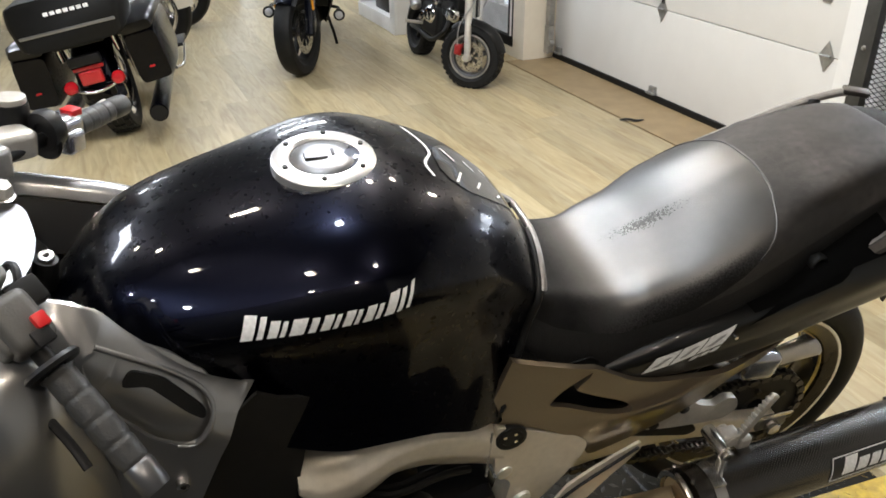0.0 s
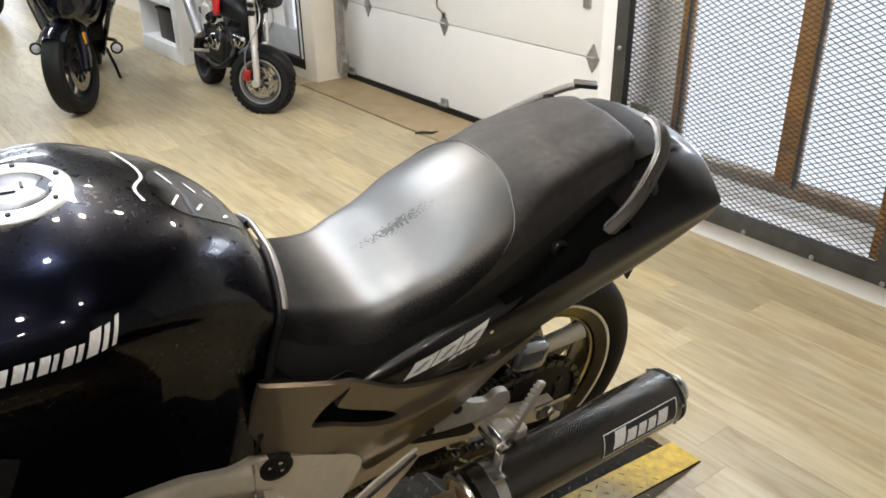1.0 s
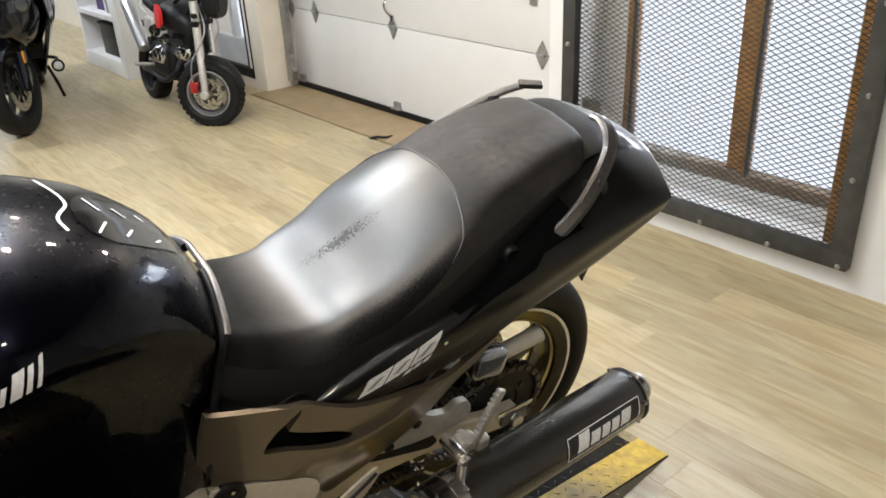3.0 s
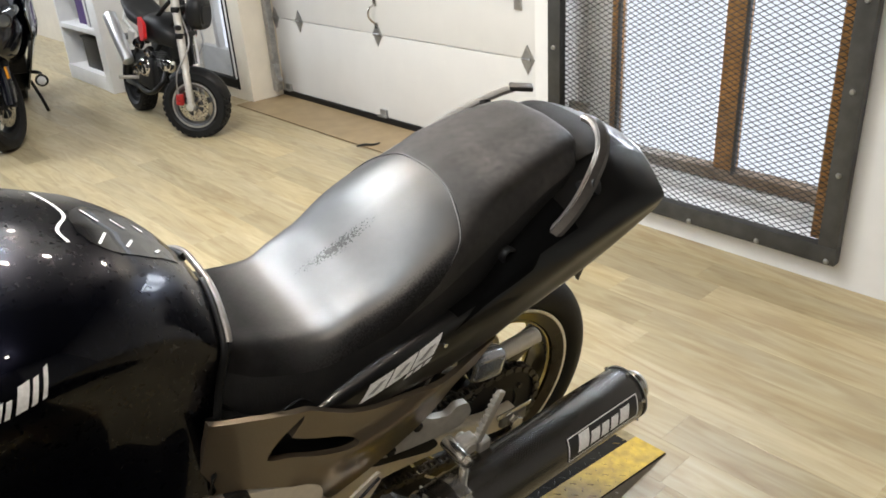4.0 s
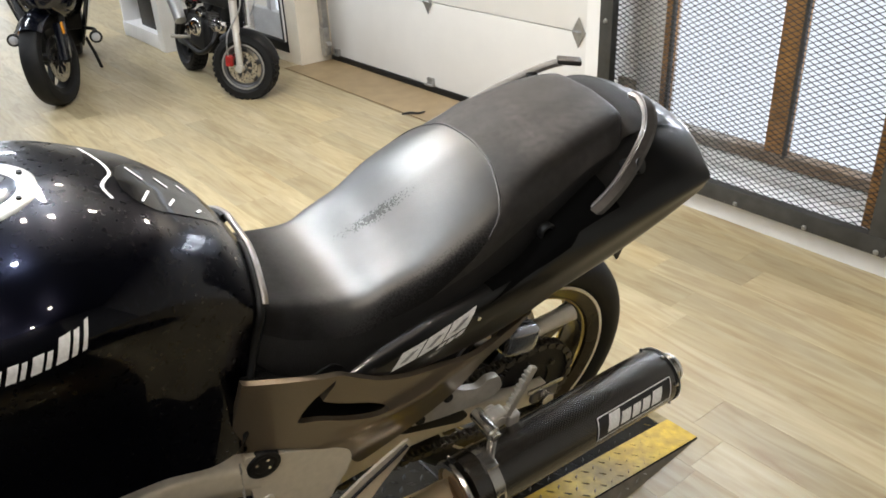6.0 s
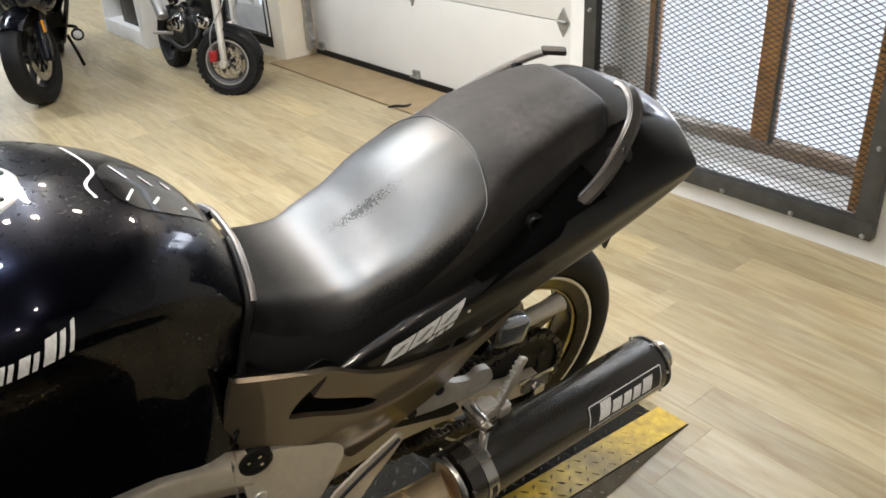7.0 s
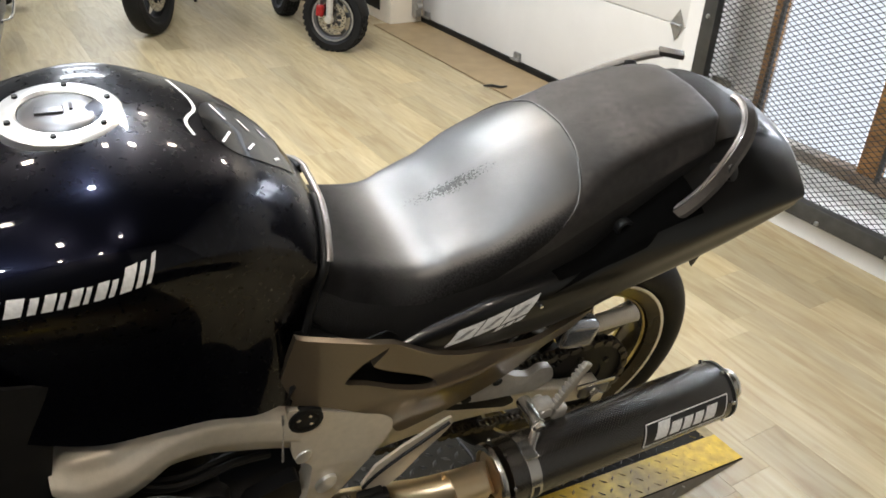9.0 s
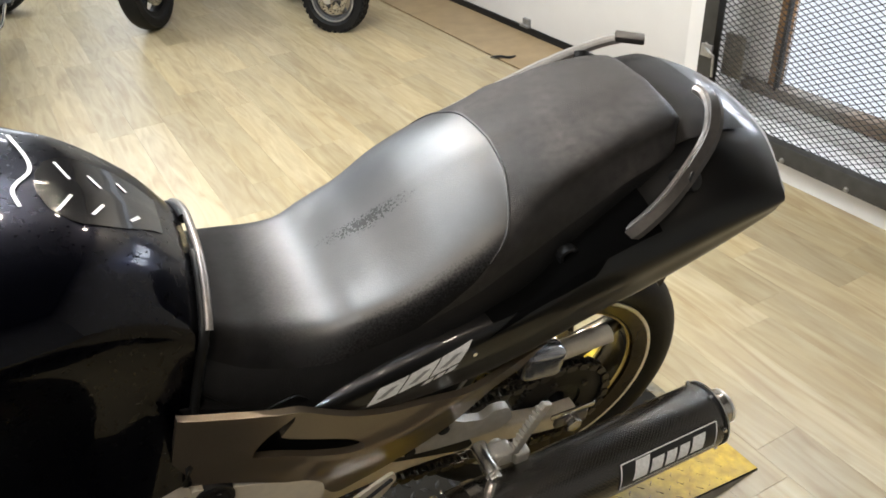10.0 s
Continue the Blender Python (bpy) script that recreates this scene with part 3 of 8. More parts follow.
def barred_screen():
    ob = thing("mesh_screen", WALL @ pose(-0.03, 0, 0), "expanded steel security screen in a bolted grey frame", "security screen", kind="structure")
    for n, c, s in (("bottom_rail", (0, (MB0 + MB1) / 2, MZ0 + 0.035), (0.045, MB1 - MB0, 0.07)), ("top_rail", (0, (MB0 + MB1) / 2, MZ1 - 0.035), (0.045, MB1 - MB0, 0.07)),
                    ("stile", (0, MB1 - 0.035, (MZ0 + MZ1) / 2), (0.042, 0.07, MZ1 - MZ0 - 0.14)), ("stile", (0, MB0 + 0.035, (MZ0 + MZ1) / 2), (0.042, 0.07, MZ1 - MZ0 - 0.14))):
        r = part(n, box(bm_new(), c, s, None, 0.003), FRAME_STEEL, ob)
        spots = [(y, c[2] - 0.022) for y in (-0.44, -0.165, 0.135, 0.42, 0.7)] if "rail" in n else [(c[1], z) for z in (0.45, 0.75, 1.05, 1.4, 1.75)]
        for y, z in spots:
            part("bolt", cyl(bm_new(), (-0.022, y, z), (-0.031, y, z), 0.011, 0.007, 12), GALV, r, "round galvanised bolt head")
    part("steel_mesh", expanded_mesh(bm_new(), MB0 + 0.06, MB1 - 0.06, MZ0 + 0.06, MZ1 - 0.06, 0.015), MESH_STEEL, ob, "dark expanded steel mesh")
    b = bm_new()
    box(b, (0.03, MB0 + 0.095, (MZ0 + MZ1) / 2), (0.012, 0.05, MZ1 - MZ0 - 0.14), None, 0.002)
    box(b, (0.045, MB0 + 0.072, (MZ0 + MZ1) / 2), (0.04, 0.008, MZ1 - MZ0 - 0.14), None, 0.002)
    part("angle_bar", b, RUST, ob, "rust-brown steel angle bar")
    b = bm_new()
    box(b, (0.036, 0.77, 0.42), (0.026, 0.105, 0.17), None, 0.003)
    k = part("lock_box", b, PLATE_SIDE, ob, "square steel lock box")
    b = bm_new()
    box(b, (-0.026, MB1 - 0.045, 0.43), (0.01, 0.06, 0.05), None, 0.002)
    sweep(b, [(-0.03, MB1 - 0.04, 0.44), (-0.045, MB1 - 0.08, 0.43), (-0.045, MB1 - 0.1, 0.425), (-0.045, MB1 - 0.105, 0.34)], 0.006, 8)
    part("latch", b, GALV, k)
    return ob


barred_screen()


def steel_window():
    ob = thing("window_1", WALL @ pose(0.2, 0, 0), "rust-brown steel window behind the security screen", "window", kind="structure")
    for y, w in ((0.705, 0.036), (0.13, 0.085), (-0.33, 0.07)):
        b = bm_new()
        box(b, (0, y, 1.2), (0.06, w, 1.9), None, 0.003)
        m = part("mullion", b, RUST, ob)
        part("bead", box(bm_new(), (-0.035, y - w / 2 - 0.012, 1.2), (0.02, 0.014, 1.86), None, 0.002), FRAME_STEEL, m)
    part("window_sill", box(bm_new(), (-0.005, 0.2, 0.255), (0.075, 1.3, 0.05), None, 0.004), SILL_DIRT, ob, "grimy brown-grey steel window sill")
    part("kerb", box(bm_new(), (0.0, 0.2, 0.11), (0.06, 1.34, 0.22), None, 0.006), WHITE_WALL, ob, "pale painted concrete kerb")
    part("jamb_panel", box(bm_new(), (0.005, 0.81, 1.2), (0.05, 0.166, 1.9), None, 0.003), WHITE_WALL, ob, "pale grey plastered jamb beside the window")
    glass = bpy.data.materials.new("window glass")
    glass.use_nodes = True
    g = glass.node_tree.nodes["Principled BSDF"]
    g.inputs["Transmission Weight"].default_value, g.inputs["Roughness"].default_value, g.inputs["IOR"].default_value = 1.0, 0.02, 1.1
    for y, w in ((0.44, 0.48), (-0.1, 0.36)):
        p = part("pane", box(bm_new(), (0.01, y, 1.2), (0.006, w, 1.85)), glass, ob)
        p.visible_shadow = False
    return ob


steel_window()


def far_window():
    ob = thing("window_2", WALL @ pose(0.02, 0, 0), "black framed barred window in the cream wall", "window", kind="structure")
    for c, s in (((0, (WB0 + WB1) / 2, WZ0 + 0.035), (0.05, WB1 - WB0, 0.07)), ((0, (WB0 + WB1) / 2, WZ1 - 0.035), (0.05, WB1 - WB0, 0.07)),
                 ((0, WB0 + 0.04, (WZ0 + WZ1) / 2), (0.048, 0.08, WZ1 - WZ0 - 0.14)), ((0, WB1 - 0.04, (WZ0 + WZ1) / 2), (0.048, 0.08, WZ1 - WZ0 - 0.14))):
        part("window_frame", box(bm_new(), c, s, None, 0.004), BLACK_DULL, ob)
    part("white_stop", box(bm_new(), (-0.028, WB0 + 0.025, 0.6), (0.008, 0.018, 0.9), None, 0.002), WHITE_WALL, ob, "white vertical trim strip")
    b = bm_new()
    for y in (4.22, 4.5):
        box(b, (0.14, y, 1.0), (0.05, 0.06, 1.9), None, 0.003)
    box(b, (0.14, 4.4, 0.2), (0.06, 0.8, 0.2), None, 0.003)
    part("white_mullion", b, CONCRETE, ob)
    part("steel_mesh", expanded_mesh(bm_new(), WB0 + 0.06, WB1 - 0.06, WZ0 + 0.06, WZ1 - 0.06, 0.01, 0.05, 0.014, 0.0014), GALV, ob)
    return ob


far_window()


def ceiling_light(x, y):
    ob = thing("ceiling_light", pose(x, y, CEIL - 0.03), "white rectangular ceiling light, switched on", "ceiling light", "ceiling lights")
    b = bm_new()
    for c, s in (((0, 0.285, 0), (1.24, 0.03, 0.06)), ((0, -0.285, 0), (1.24, 0.03, 0.06)), ((0.605, 0, 0), (0.03, 0.54, 0.06)), ((-0.605, 0, 0), (0.03, 0.54, 0.06))):
        box(b, c, s, None, 0.003)
    part("frame", b, WHITE_WALL, ob)
    part("diffuser", box(bm_new(), (0, 0, 0.005), (1.17, 0.54, 0.01)), DIFFUSER, ob)


for lx, ly in LAMPS:
    ceiling_light(lx, ly)


def spot_light(x, y):
    ob = thing("spot_light", pose(x, y, CEIL), "small white round ceiling spot, switched on, in a set partly added as fill", "ceiling light", "ceiling spots")
    part("housing", lathe(bm_new(), [(0.06, 0.0), (0.085, -0.005), (0.085, -0.1), (0.075, -0.115), (0.075, -0.02), (0.06, -0.015)], pose(0, 0, 0), 24, True), WHITE_WALL, ob)
    part("reflector", lathe(bm_new(), [(0.074, -0.1), (0.05, -0.06), (0.001, -0.05)], pose(0, 0, 0), 24), CHROME, ob)


for lx, ly, watts in SPOTS:
    spot_light(lx, ly)


def shelf_unit():
    ob = thing("shelf_unit", WALL @ pose(-0.55, 5.02, 0), "white painted open wooden shelf unit by the wall", "shelf")
    d, w, h = 0.5, 1.0, 1.15
    part("side_panel", box(bm_new(), (d / 2, 0.02, h / 2), (d, 0.04, h), None, 0.004), WHITE_WALL, ob)
    part("side_panel", box(bm_new(), (d / 2, w - 0.02, h / 2), (d, 0.04, h), None, 0.004), WHITE_WALL, ob)
    part("post", box(bm_new(), (-0.006, 0.06, h / 2), (0.03, 0.12, h), None, 0.004), WHITE_WALL, ob)
    for z in (0.1, 0.46, 0.82, 1.13):
        part("shelf_board", box(bm_new(), (d / 2 - 0.002, w / 2, z), (d, w - 0.08, 0.04), None, 0.004), WHITE_WALL, ob)
    part("plinth", box(bm_new(), (0.0, w / 2 + 0.06, 0.06), (0.02, w - 0.13, 0.12), None, 0.003), WHITE_WALL, ob)
    part("back_panel", box(bm_new(), (d - 0.01, w / 2, h / 2), (0.012, w - 0.08, h)), WHITE_WALL, ob)
    b = bm_new()
    box(b, (0.2, 0.5, 0.245), (0.3, 0.34, 0.25), None, 0.01)
    t = thing("storage_box", WALL @ pose(-0.55, 5.02, 0), "dark plastic storage box on the white shelf", "box")
    part("tub", b, BLACK_PLASTIC, t)
    part("lid", box(bm_new(), (0.2, 0.5, 0.38), (0.32, 0.36, 0.022), None, 0.006), BLACK_DULL, t)
    t = thing("carton", WALL @ pose(-0.55, 5.02, 0), "purple cardboard carton on the white shelf", "box")
    part("carton_body", box(bm_new(), (0.18, 0.6, 0.58), (0.2, 0.22, 0.2), pose(0, 0, 0, 0, 0, 0), 0.004), PURPLE, t)
    part("flap", box(bm_new(), (0.18, 0.6, 0.684), (0.2, 0.22, 0.006), None, 0.002), WHITE_WALL, t)
    for y in (0.34, 0.42):
        t = thing("stacked_catalogue", WALL @ pose(-0.55, 5.02 + y, 0.48), "white paper catalogue standing on the shelf", "book", "catalogues")
        part("pages", box(bm_new(), (0.15, 0, 0.12), (0.2, 0.05, 0.24), None, 0.003), WHITE_WALL, t)
        part("cover", box(bm_new(), (0.15, -0.028, 0.12), (0.205, 0.004, 0.244), None, 0.001), DECAL_GREY, t)


shelf_unit()

# a scrap on the threshold
bm = bm_new()
sweep(bm, spline([(0, 0, 0.012), (0.05, 0.01, 0.016), (0.1, 0.0, 0.013), (0.14, 0.03, 0.012)], 4), [0.006, 0.009, 0.012, 0.012, 0.013, 0.013, 0.012, 0.012, 0.011, 0.011, 0.009, 0.008, 0.006], 6, flat=0.5)
tagged(part("floor_scrap", bm, BLACK_PLASTIC, None, "", 60, WALL @ pose(-0.16, 2.33, 0.0, 0, 0, -35)), "small dark plastic scrap lying on the threshold", "scrap")


# ---------------------------------------------------------------- low lift platform
def tread(bm, x0, x1, y0, y1, z_at, pitch=0.032):
    """Raised lozenges of tread plate, turned by turns."""
    nx, ny = int((x1 - x0) / pitch), int((y1 - y0) / pitch)
    for i in range(nx):
        for j in range(ny):
            x, y = x0 + (i + 0.5) * pitch, y0 + (j + 0.5) * pitch
            t = radians(45 if (i + j) % 2 else -45)
            c, s = math.cos(t), math.sin(t)
            base = []
            for dx, dy, dz in ((-0.0145, 0, 0), (0, -0.0055, 0), (0.0145, 0, 0), (0, 0.0055, 0), (-0.007, 0, 0.004), (0.007, 0, 0.004)):
                px, py = x + dx * c - dy * s, y + dx * s + dy * c
                base.append(bm.verts.new((px, py, z_at(px) + dz)))
            a, b, c2, d, e, f = base
            for q in ((a, b, f, e), (b, c2, f), (c2, d, e, f), (d, a, e)):
                bm.faces.new(q)
    return bm


def lift_platform():
    ob = thing("lift_platform", pose(0.80, -0.08, 0, 0, 0, 5.9), "low black tread-plate platform with yellow edges and a ramp", "platform")
    W, H, LR, LP = 0.62, 0.085, 0.69, 2.0

    def slope(x):
        return H if x <= 0 else max(0.004, H * (1 - x / LR))

    part("deck", box(bm_new(), (-LP / 2 - 0.003, W / 2, H / 2), (LP, W, H), None, 0.003), PLATE_DARK, ob)
    b = bm_new()
    prof = [(0.004, 0), (LR, 0), (LR, 0.004), (0.004, H)]
    lo, hi = [b.verts.new((x, 0, z)) for x, z in prof], [b.verts.new((x, W, z)) for x, z in prof]
    b.faces.new(lo[::-1])
    b.faces.new(hi)
    for k in range(4):
        b.faces.new((lo[k], lo[(k + 1) % 4], hi[(k + 1) % 4], hi[k]))
    ramp = part("ramp", b, PLATE_DARK, ob, "dark tread-plate entry ramp")
    for y0, y1 in ((0.0, 0.1), (W - 0.1, W)):
        b = bm_new()
        for xa, xb in ((-LP, -0.003), (0.004, LR)):
            v = [b.verts.new((x, y, slope(x) + 0.0015)) for x, y in ((xa, y0), (xb, y0), (xb, y1), (xa, y1))]
            b.faces.new(v)
        part("yellow_stripe", b, YELLOW, ob, "worn yellow painted edge stripe")
        part("yellow_tread", tread(bm_new(), -LP, LR - 0.02, y0, y1, lambda x: slope(x) + 0.0015), YELLOW_LOZENGE, ob, "scuffed yellow tread lozenges, edge shading put into their colour")["kind"] = "stuff"
    b = bm_new()
    v = [b.verts.new((x, y, slope(x) + 0.0015)) for x, y in ((LR - 0.085, 0.1), (LR, 0.1), (LR, W - 0.1), (LR - 0.085, W - 0.1))]
    b.faces.new(v)
    part("end_stripe", b, END_WORN, ob, "end stripe worn to grey plate")
    part("end_tread", tread(bm_new(), LR - 0.085, LR - 0.02, 0.1, W - 0.1, lambda x: slope(x) + 0.0015), YELLOW_LOZENGE, ob, "scuffed yellow tread lozenges, edge shading put into their colour")["kind"] = "stuff"
    part("dark_tread", tread(bm_new(), -LP, LR - 0.1, 0.1, W - 0.1, slope), PLATE_WORN, ob, "dark raised tread lozenges")["kind"] = "stuff"
    b = bm_new()
    for xa, xb in ((-LP, -0.003), (0.004, LR)):
        n = 30
        for i in range(n):
            p, q = xa + (xb - xa) * i / n, xa + (xb - xa) * (i + 1) / n
            v = [b.verts.new(c) for c in ((p, -0.0015 - 0.45 * slope(p), 0.001), (q, -0.0015 - 0.45 * slope(q), 0.001), (q, -0.0015, slope(q) - 0.001), (p, -0.0015, slope(p) - 0.001))]
            b.faces.new(v)
    sk = part("side_skirt", b, PLATE_SIDE, ob, "worn grey tread-plate side")
    b = bm_new()
    for i in range(70):
        x = -LP + 0.02 + i * 0.0375
        for z in (0.018, 0.042, 0.066):
            if z < slope(x + 0.012) - 0.008 and not -0.02 < x < 0.01:
                t = 1 if (i + int(z * 100)) % 2 else -1
                v = [b.verts.new((x + dx, -0.002 - 0.45 * (slope(x) - z) + dy, z + t * dx * 0.8 + dz)) for dx, dz, dy in ((-0.011, 0, 0), (0, -0.004, 0), (0.011, 0, 0), (0, 0.004, 0), (0, 0, -0.003))]
                for k in range(4):
                    b.faces.new((v[k], v[(k + 1) % 4], v[4]))
    part("side_lozenges", b, GALV, sk)["kind"] = "stuff"
    part("hinge_rod", cyl(bm_new(), (0.0005, -0.004, H - 0.004), (0.0005, W, H - 0.002), 0.007, seg=8), BLACK_DULL, ob, "black ramp hinge rod")
    b = box(bm_new(), (-0.125, -0.04, 0.005), (0.14, 0.074, 0.01), None, 0.002)
    ft = part("hinge_foot", b, PLATE_SIDE, ob, "grey steel foot plate")
    part("foot_bolt", cyl(bm_new(), (-0.09, -0.045, 0.009), (-0.09, -0.045, 0.015), 0.009, seg=6), GALV, ft)
    part("seam_cord", sweep(bm_new(), [(0.001, -0.006, H + 0.003), (0.001, -0.01, H - 0.01), (0.001, -0.011, 0.05), (0.001, -0.011, 0.012)], 0.006, 8), BLACK_PLASTIC, ob)
    return ob


lift_platform()


# a thin cord, and a black sheet added out of view beside the platform to darken the tank's reflections
bm = sweep(bm_new(), spline([(0.86, -0.085, 0.003), (0.89, -0.098, 0.003), (0.911, -0.133, 0.003), (0.897, -0.201, 0.003), (0.882, -0.26, 0.003), (0.895, -0.4, 0.003)], 6), 0.0022, 6)
tagged(part("power_cable", bm, BLACK_PLASTIC, None, "", 60), "thin dark cable lying on the plank floor", "cable")
structure("unseen_black_sheet", box(box(bm_new(), (-1.6, -0.93, 0.004), (2.3, 1.76, 0.008), None, 0.003), (0.052, -1.24, 0.004), (0.998, 1.14, 0.008), None, 0.003), BLACK_DULL, "added black sheet on the floor, out of view, darkening the tank's reflections", pose(0.80, -0.08, 0, 0, 0, 5.9))

# ---------------------------------------------------------------- the motorcycle on the platform
# local axes: x to the rear, y to its right side, z up; it leans on its side stand
from mathutils.bvhtree import BVHTree

BIKE = thing("motorcycle", pose(0, 0.205, 0.085, 11, 0, 0), "black and bronze sport touring motorcycle leaning on its side stand", "motorcycle")


def tank_shape():
    xs = (-0.40, -0.30, -0.15, 0.02, 0.15, 0.25, 0.325)
    lean = (0.0, 0.0, 0.05, 0.1, 0.2, 0.28, 0.33)
    us = ((0, 0.045, 0.078, 0.1, 0.1, 0.085), (0, 0.078, 0.134, 0.178, 0.186, 0.168), (0, 0.09, 0.165, 0.219, 0.204, 0.22), (0, 0.1, 0.185, 0.244, 0.213, 0.228),
          (0, 0.09, 0.16, 0.208, 0.203, 0.228), (0, 0.07, 0.12, 0.165, 0.18, 0.222), (0, 0.05, 0.1, 0.14, 0.15, 0.2))
    ws = ((0.92, 0.915, 0.9, 0.874, 0.835, 0.8), (1.005, 0.998, 0.975, 0.928, 0.862, 0.8), (1.054, 1.045, 1.018, 0.965, 0.87, 0.75), (1.085, 1.076, 1.052, 0.995, 0.86, 0.693),
          (1.05, 1.043, 1.02, 0.965, 0.838, 0.692), (0.99, 0.985, 0.965, 0.915, 0.803, 0.668), (0.915, 0.912, 0.893, 0.862, 0.8, 0.65))
    rings = []
    n = 40
    for i in range(n + 1):
        x = xs[0] + (xs[-1] - xs[0]) * i / n
        k = hermite(xs, lean, x)
        pts = [(hermite(xs, [r[j] for r in us], x), hermite(xs, [r[j] for r in ws], x)) for j in range(6)]
        half = [tuple(p) for p in spline(pts, 6)]
        half[0] = (0.0, pts[0][1])
        ring = [(-u, w) for u, w in half] + [(u, w) for u, w in reversed(half[1:])]
        rings.append([(x + k * (w - 0.92), u, w) for u, w in ring])
    # round the nose
    nose = [[(-0.425, u * 0.55, 0.86 + (w - 0.86) * 0.5) for _, u, w in rings[0]]]
    return nose + rings


TANK_RINGS = tank_shape()
bm = loft(bm_new(), TANK_RINGS)
bmesh.ops.recalc_face_normals(bm, faces=bm.faces)
TANK_TREE = BVHTree.FromBMesh(bm)
tank = part("fuel_tank", bm, GLOSS_BLACK, BIKE, "gloss black painted fuel tank", 60)


def on_side(tree, x, w, lift=0.0012):
    """The near side's surface at (x, w)."""
    hit, normal, _, _ = tree.ray_cast(Vector((x, -1.0, w)), Vector((0, 1, 0)))
    return hit + normal * lift if hit else Vector((x, -0.2, w))


def on_top(tree, x, u, lift=0.0012):
    hit, normal, _, _ = tree.ray_cast(Vector((x, u, 2.0)), Vector((0, 0, -1)))
    return hit + normal * lift if hit else Vector((x, u, 1.0))


def patch(bm, corners, place, n=6, k=4):
    """A four-cornered film laid on a surface by place(a, b)."""
    c = [Vector(p) for p in corners]
    grid = []
    for i in range(n + 1):
        a, b = c[0].lerp(c[1], i / n), c[3].lerp(c[2], i / n)
        grid.append([bm.verts.new(place(*a.lerp(b, j / k))) for j in range(k + 1)])
    for i in range(n):
        for j in range(k):
            bm.faces.new((grid[i][j], grid[i + 1][j], grid[i + 1][j + 1], grid[i][j + 1]))
    return bm


def strip(bm, pts, width, place):
    """A narrow film along 2D points, laid by place."""
    pts = [Vector(p) for p in pts]
    rows = []
    for i, p in enumerate(pts):
        d = (pts[min(i + 1, len(pts) - 1)] - pts[max(i - 1, 0)]).normalized()
        s = Vector((-d.y, d.x)) * width / 2
        rows.append([bm.verts.new(place(*(p + s))), bm.verts.new(place(*(p - s)))])
    for a, b in zip(rows, rows[1:]):
        bm.faces.new((a[0], b[0], b[1], a[1]))
    return bm


# maker's mark on the tank: plain silver strokes of its size
def tank_mark():
    spot = lambda s, h: on_side(TANK_TREE, -0.158 + 0.224 * s + 0.35 * h, 0.956 + 0.02 * s + 0.012 * s * s + h, 0.0015)
    widths = (0.125, 0.1, 0.15, 0.1, 0.095, 0.1, 0.11, 0.045)
    s = 0.0
    for i, w in enumerate(widths):
        top = 0.032 if i in (0, 6, 7) else 0.025
        b = bm_new()
        patch(b, ((s, 0), (s + w * 0.55, 0), (s + w * 0.55, top), (s, top)), spot, 4, 4)
        part("mark_stroke", b, SILVER_DECAL, tank, "worn silver bar of the maker's mark", 80)
        if w > 0.06:
            b = bm_new()
            patch(b, ((s + w * 0.72, 0), (s + w, 0), (s + w, top * 0.94), (s + w * 0.72, top * 0.94)), spot, 3, 4)
            part("mark_stroke", b, SILVER_DECAL, tank, "worn silver bar of the maker's mark", 80)
        s += w + 0.026


tank_mark()

# tank pad with silver lines
bm = bm_new()
place_top = lambda x, u: on_top(TANK_TREE, x, u, 0.0014)
cols = [(x, hermite((0.172, 0.18, 0.21, 0.25, 0.295), (0.02, 0.045, 0.068, 0.06, 0.035), x)) for x in np.linspace(0.172, 0.295, 14)]
rows = [[bm.verts.new(place_top(x, h * k / 5)) for k in range(-5, 6)] for x, h in cols]
for a, b2 in zip(rows, rows[1:]):
    for k in range(10):
        bm.faces.new((a[k], b2[k], b2[k + 1], a[k + 1]))
pad = part("tank_pad", bm, PAD_FILM, tank, "smoky tank pad film with silver lines", 80)
place_line = lambda x, u: on_top(TANK_TREE, x, u, 0.0026)
part("silver_line", strip(bm_new(), spline([(0.146, 0.115), (0.153, 0.092), (0.166, 0.048), (0.166, 0.017), (0.149, -0.018), (0.154, -0.049)], 6), 0.0045, place_line), SILVER_DECAL, pad)
for p, q in (((0.193, 0.048), (0.207, 0.013)), ((0.19, -0.052), (0.206, -0.02)), ((0.226, 0.03), (0.238, 0.007)), ((0.224, -0.05), (0.237, -0.026)), ((0.256, 0.032), (0.264, 0.018)), ((0.262, -0.042), (0.272, -0.028))):
    part("silver_line", strip(bm_new(), [p, q], 0.0035, place_line), SILVER_DECAL, pad)


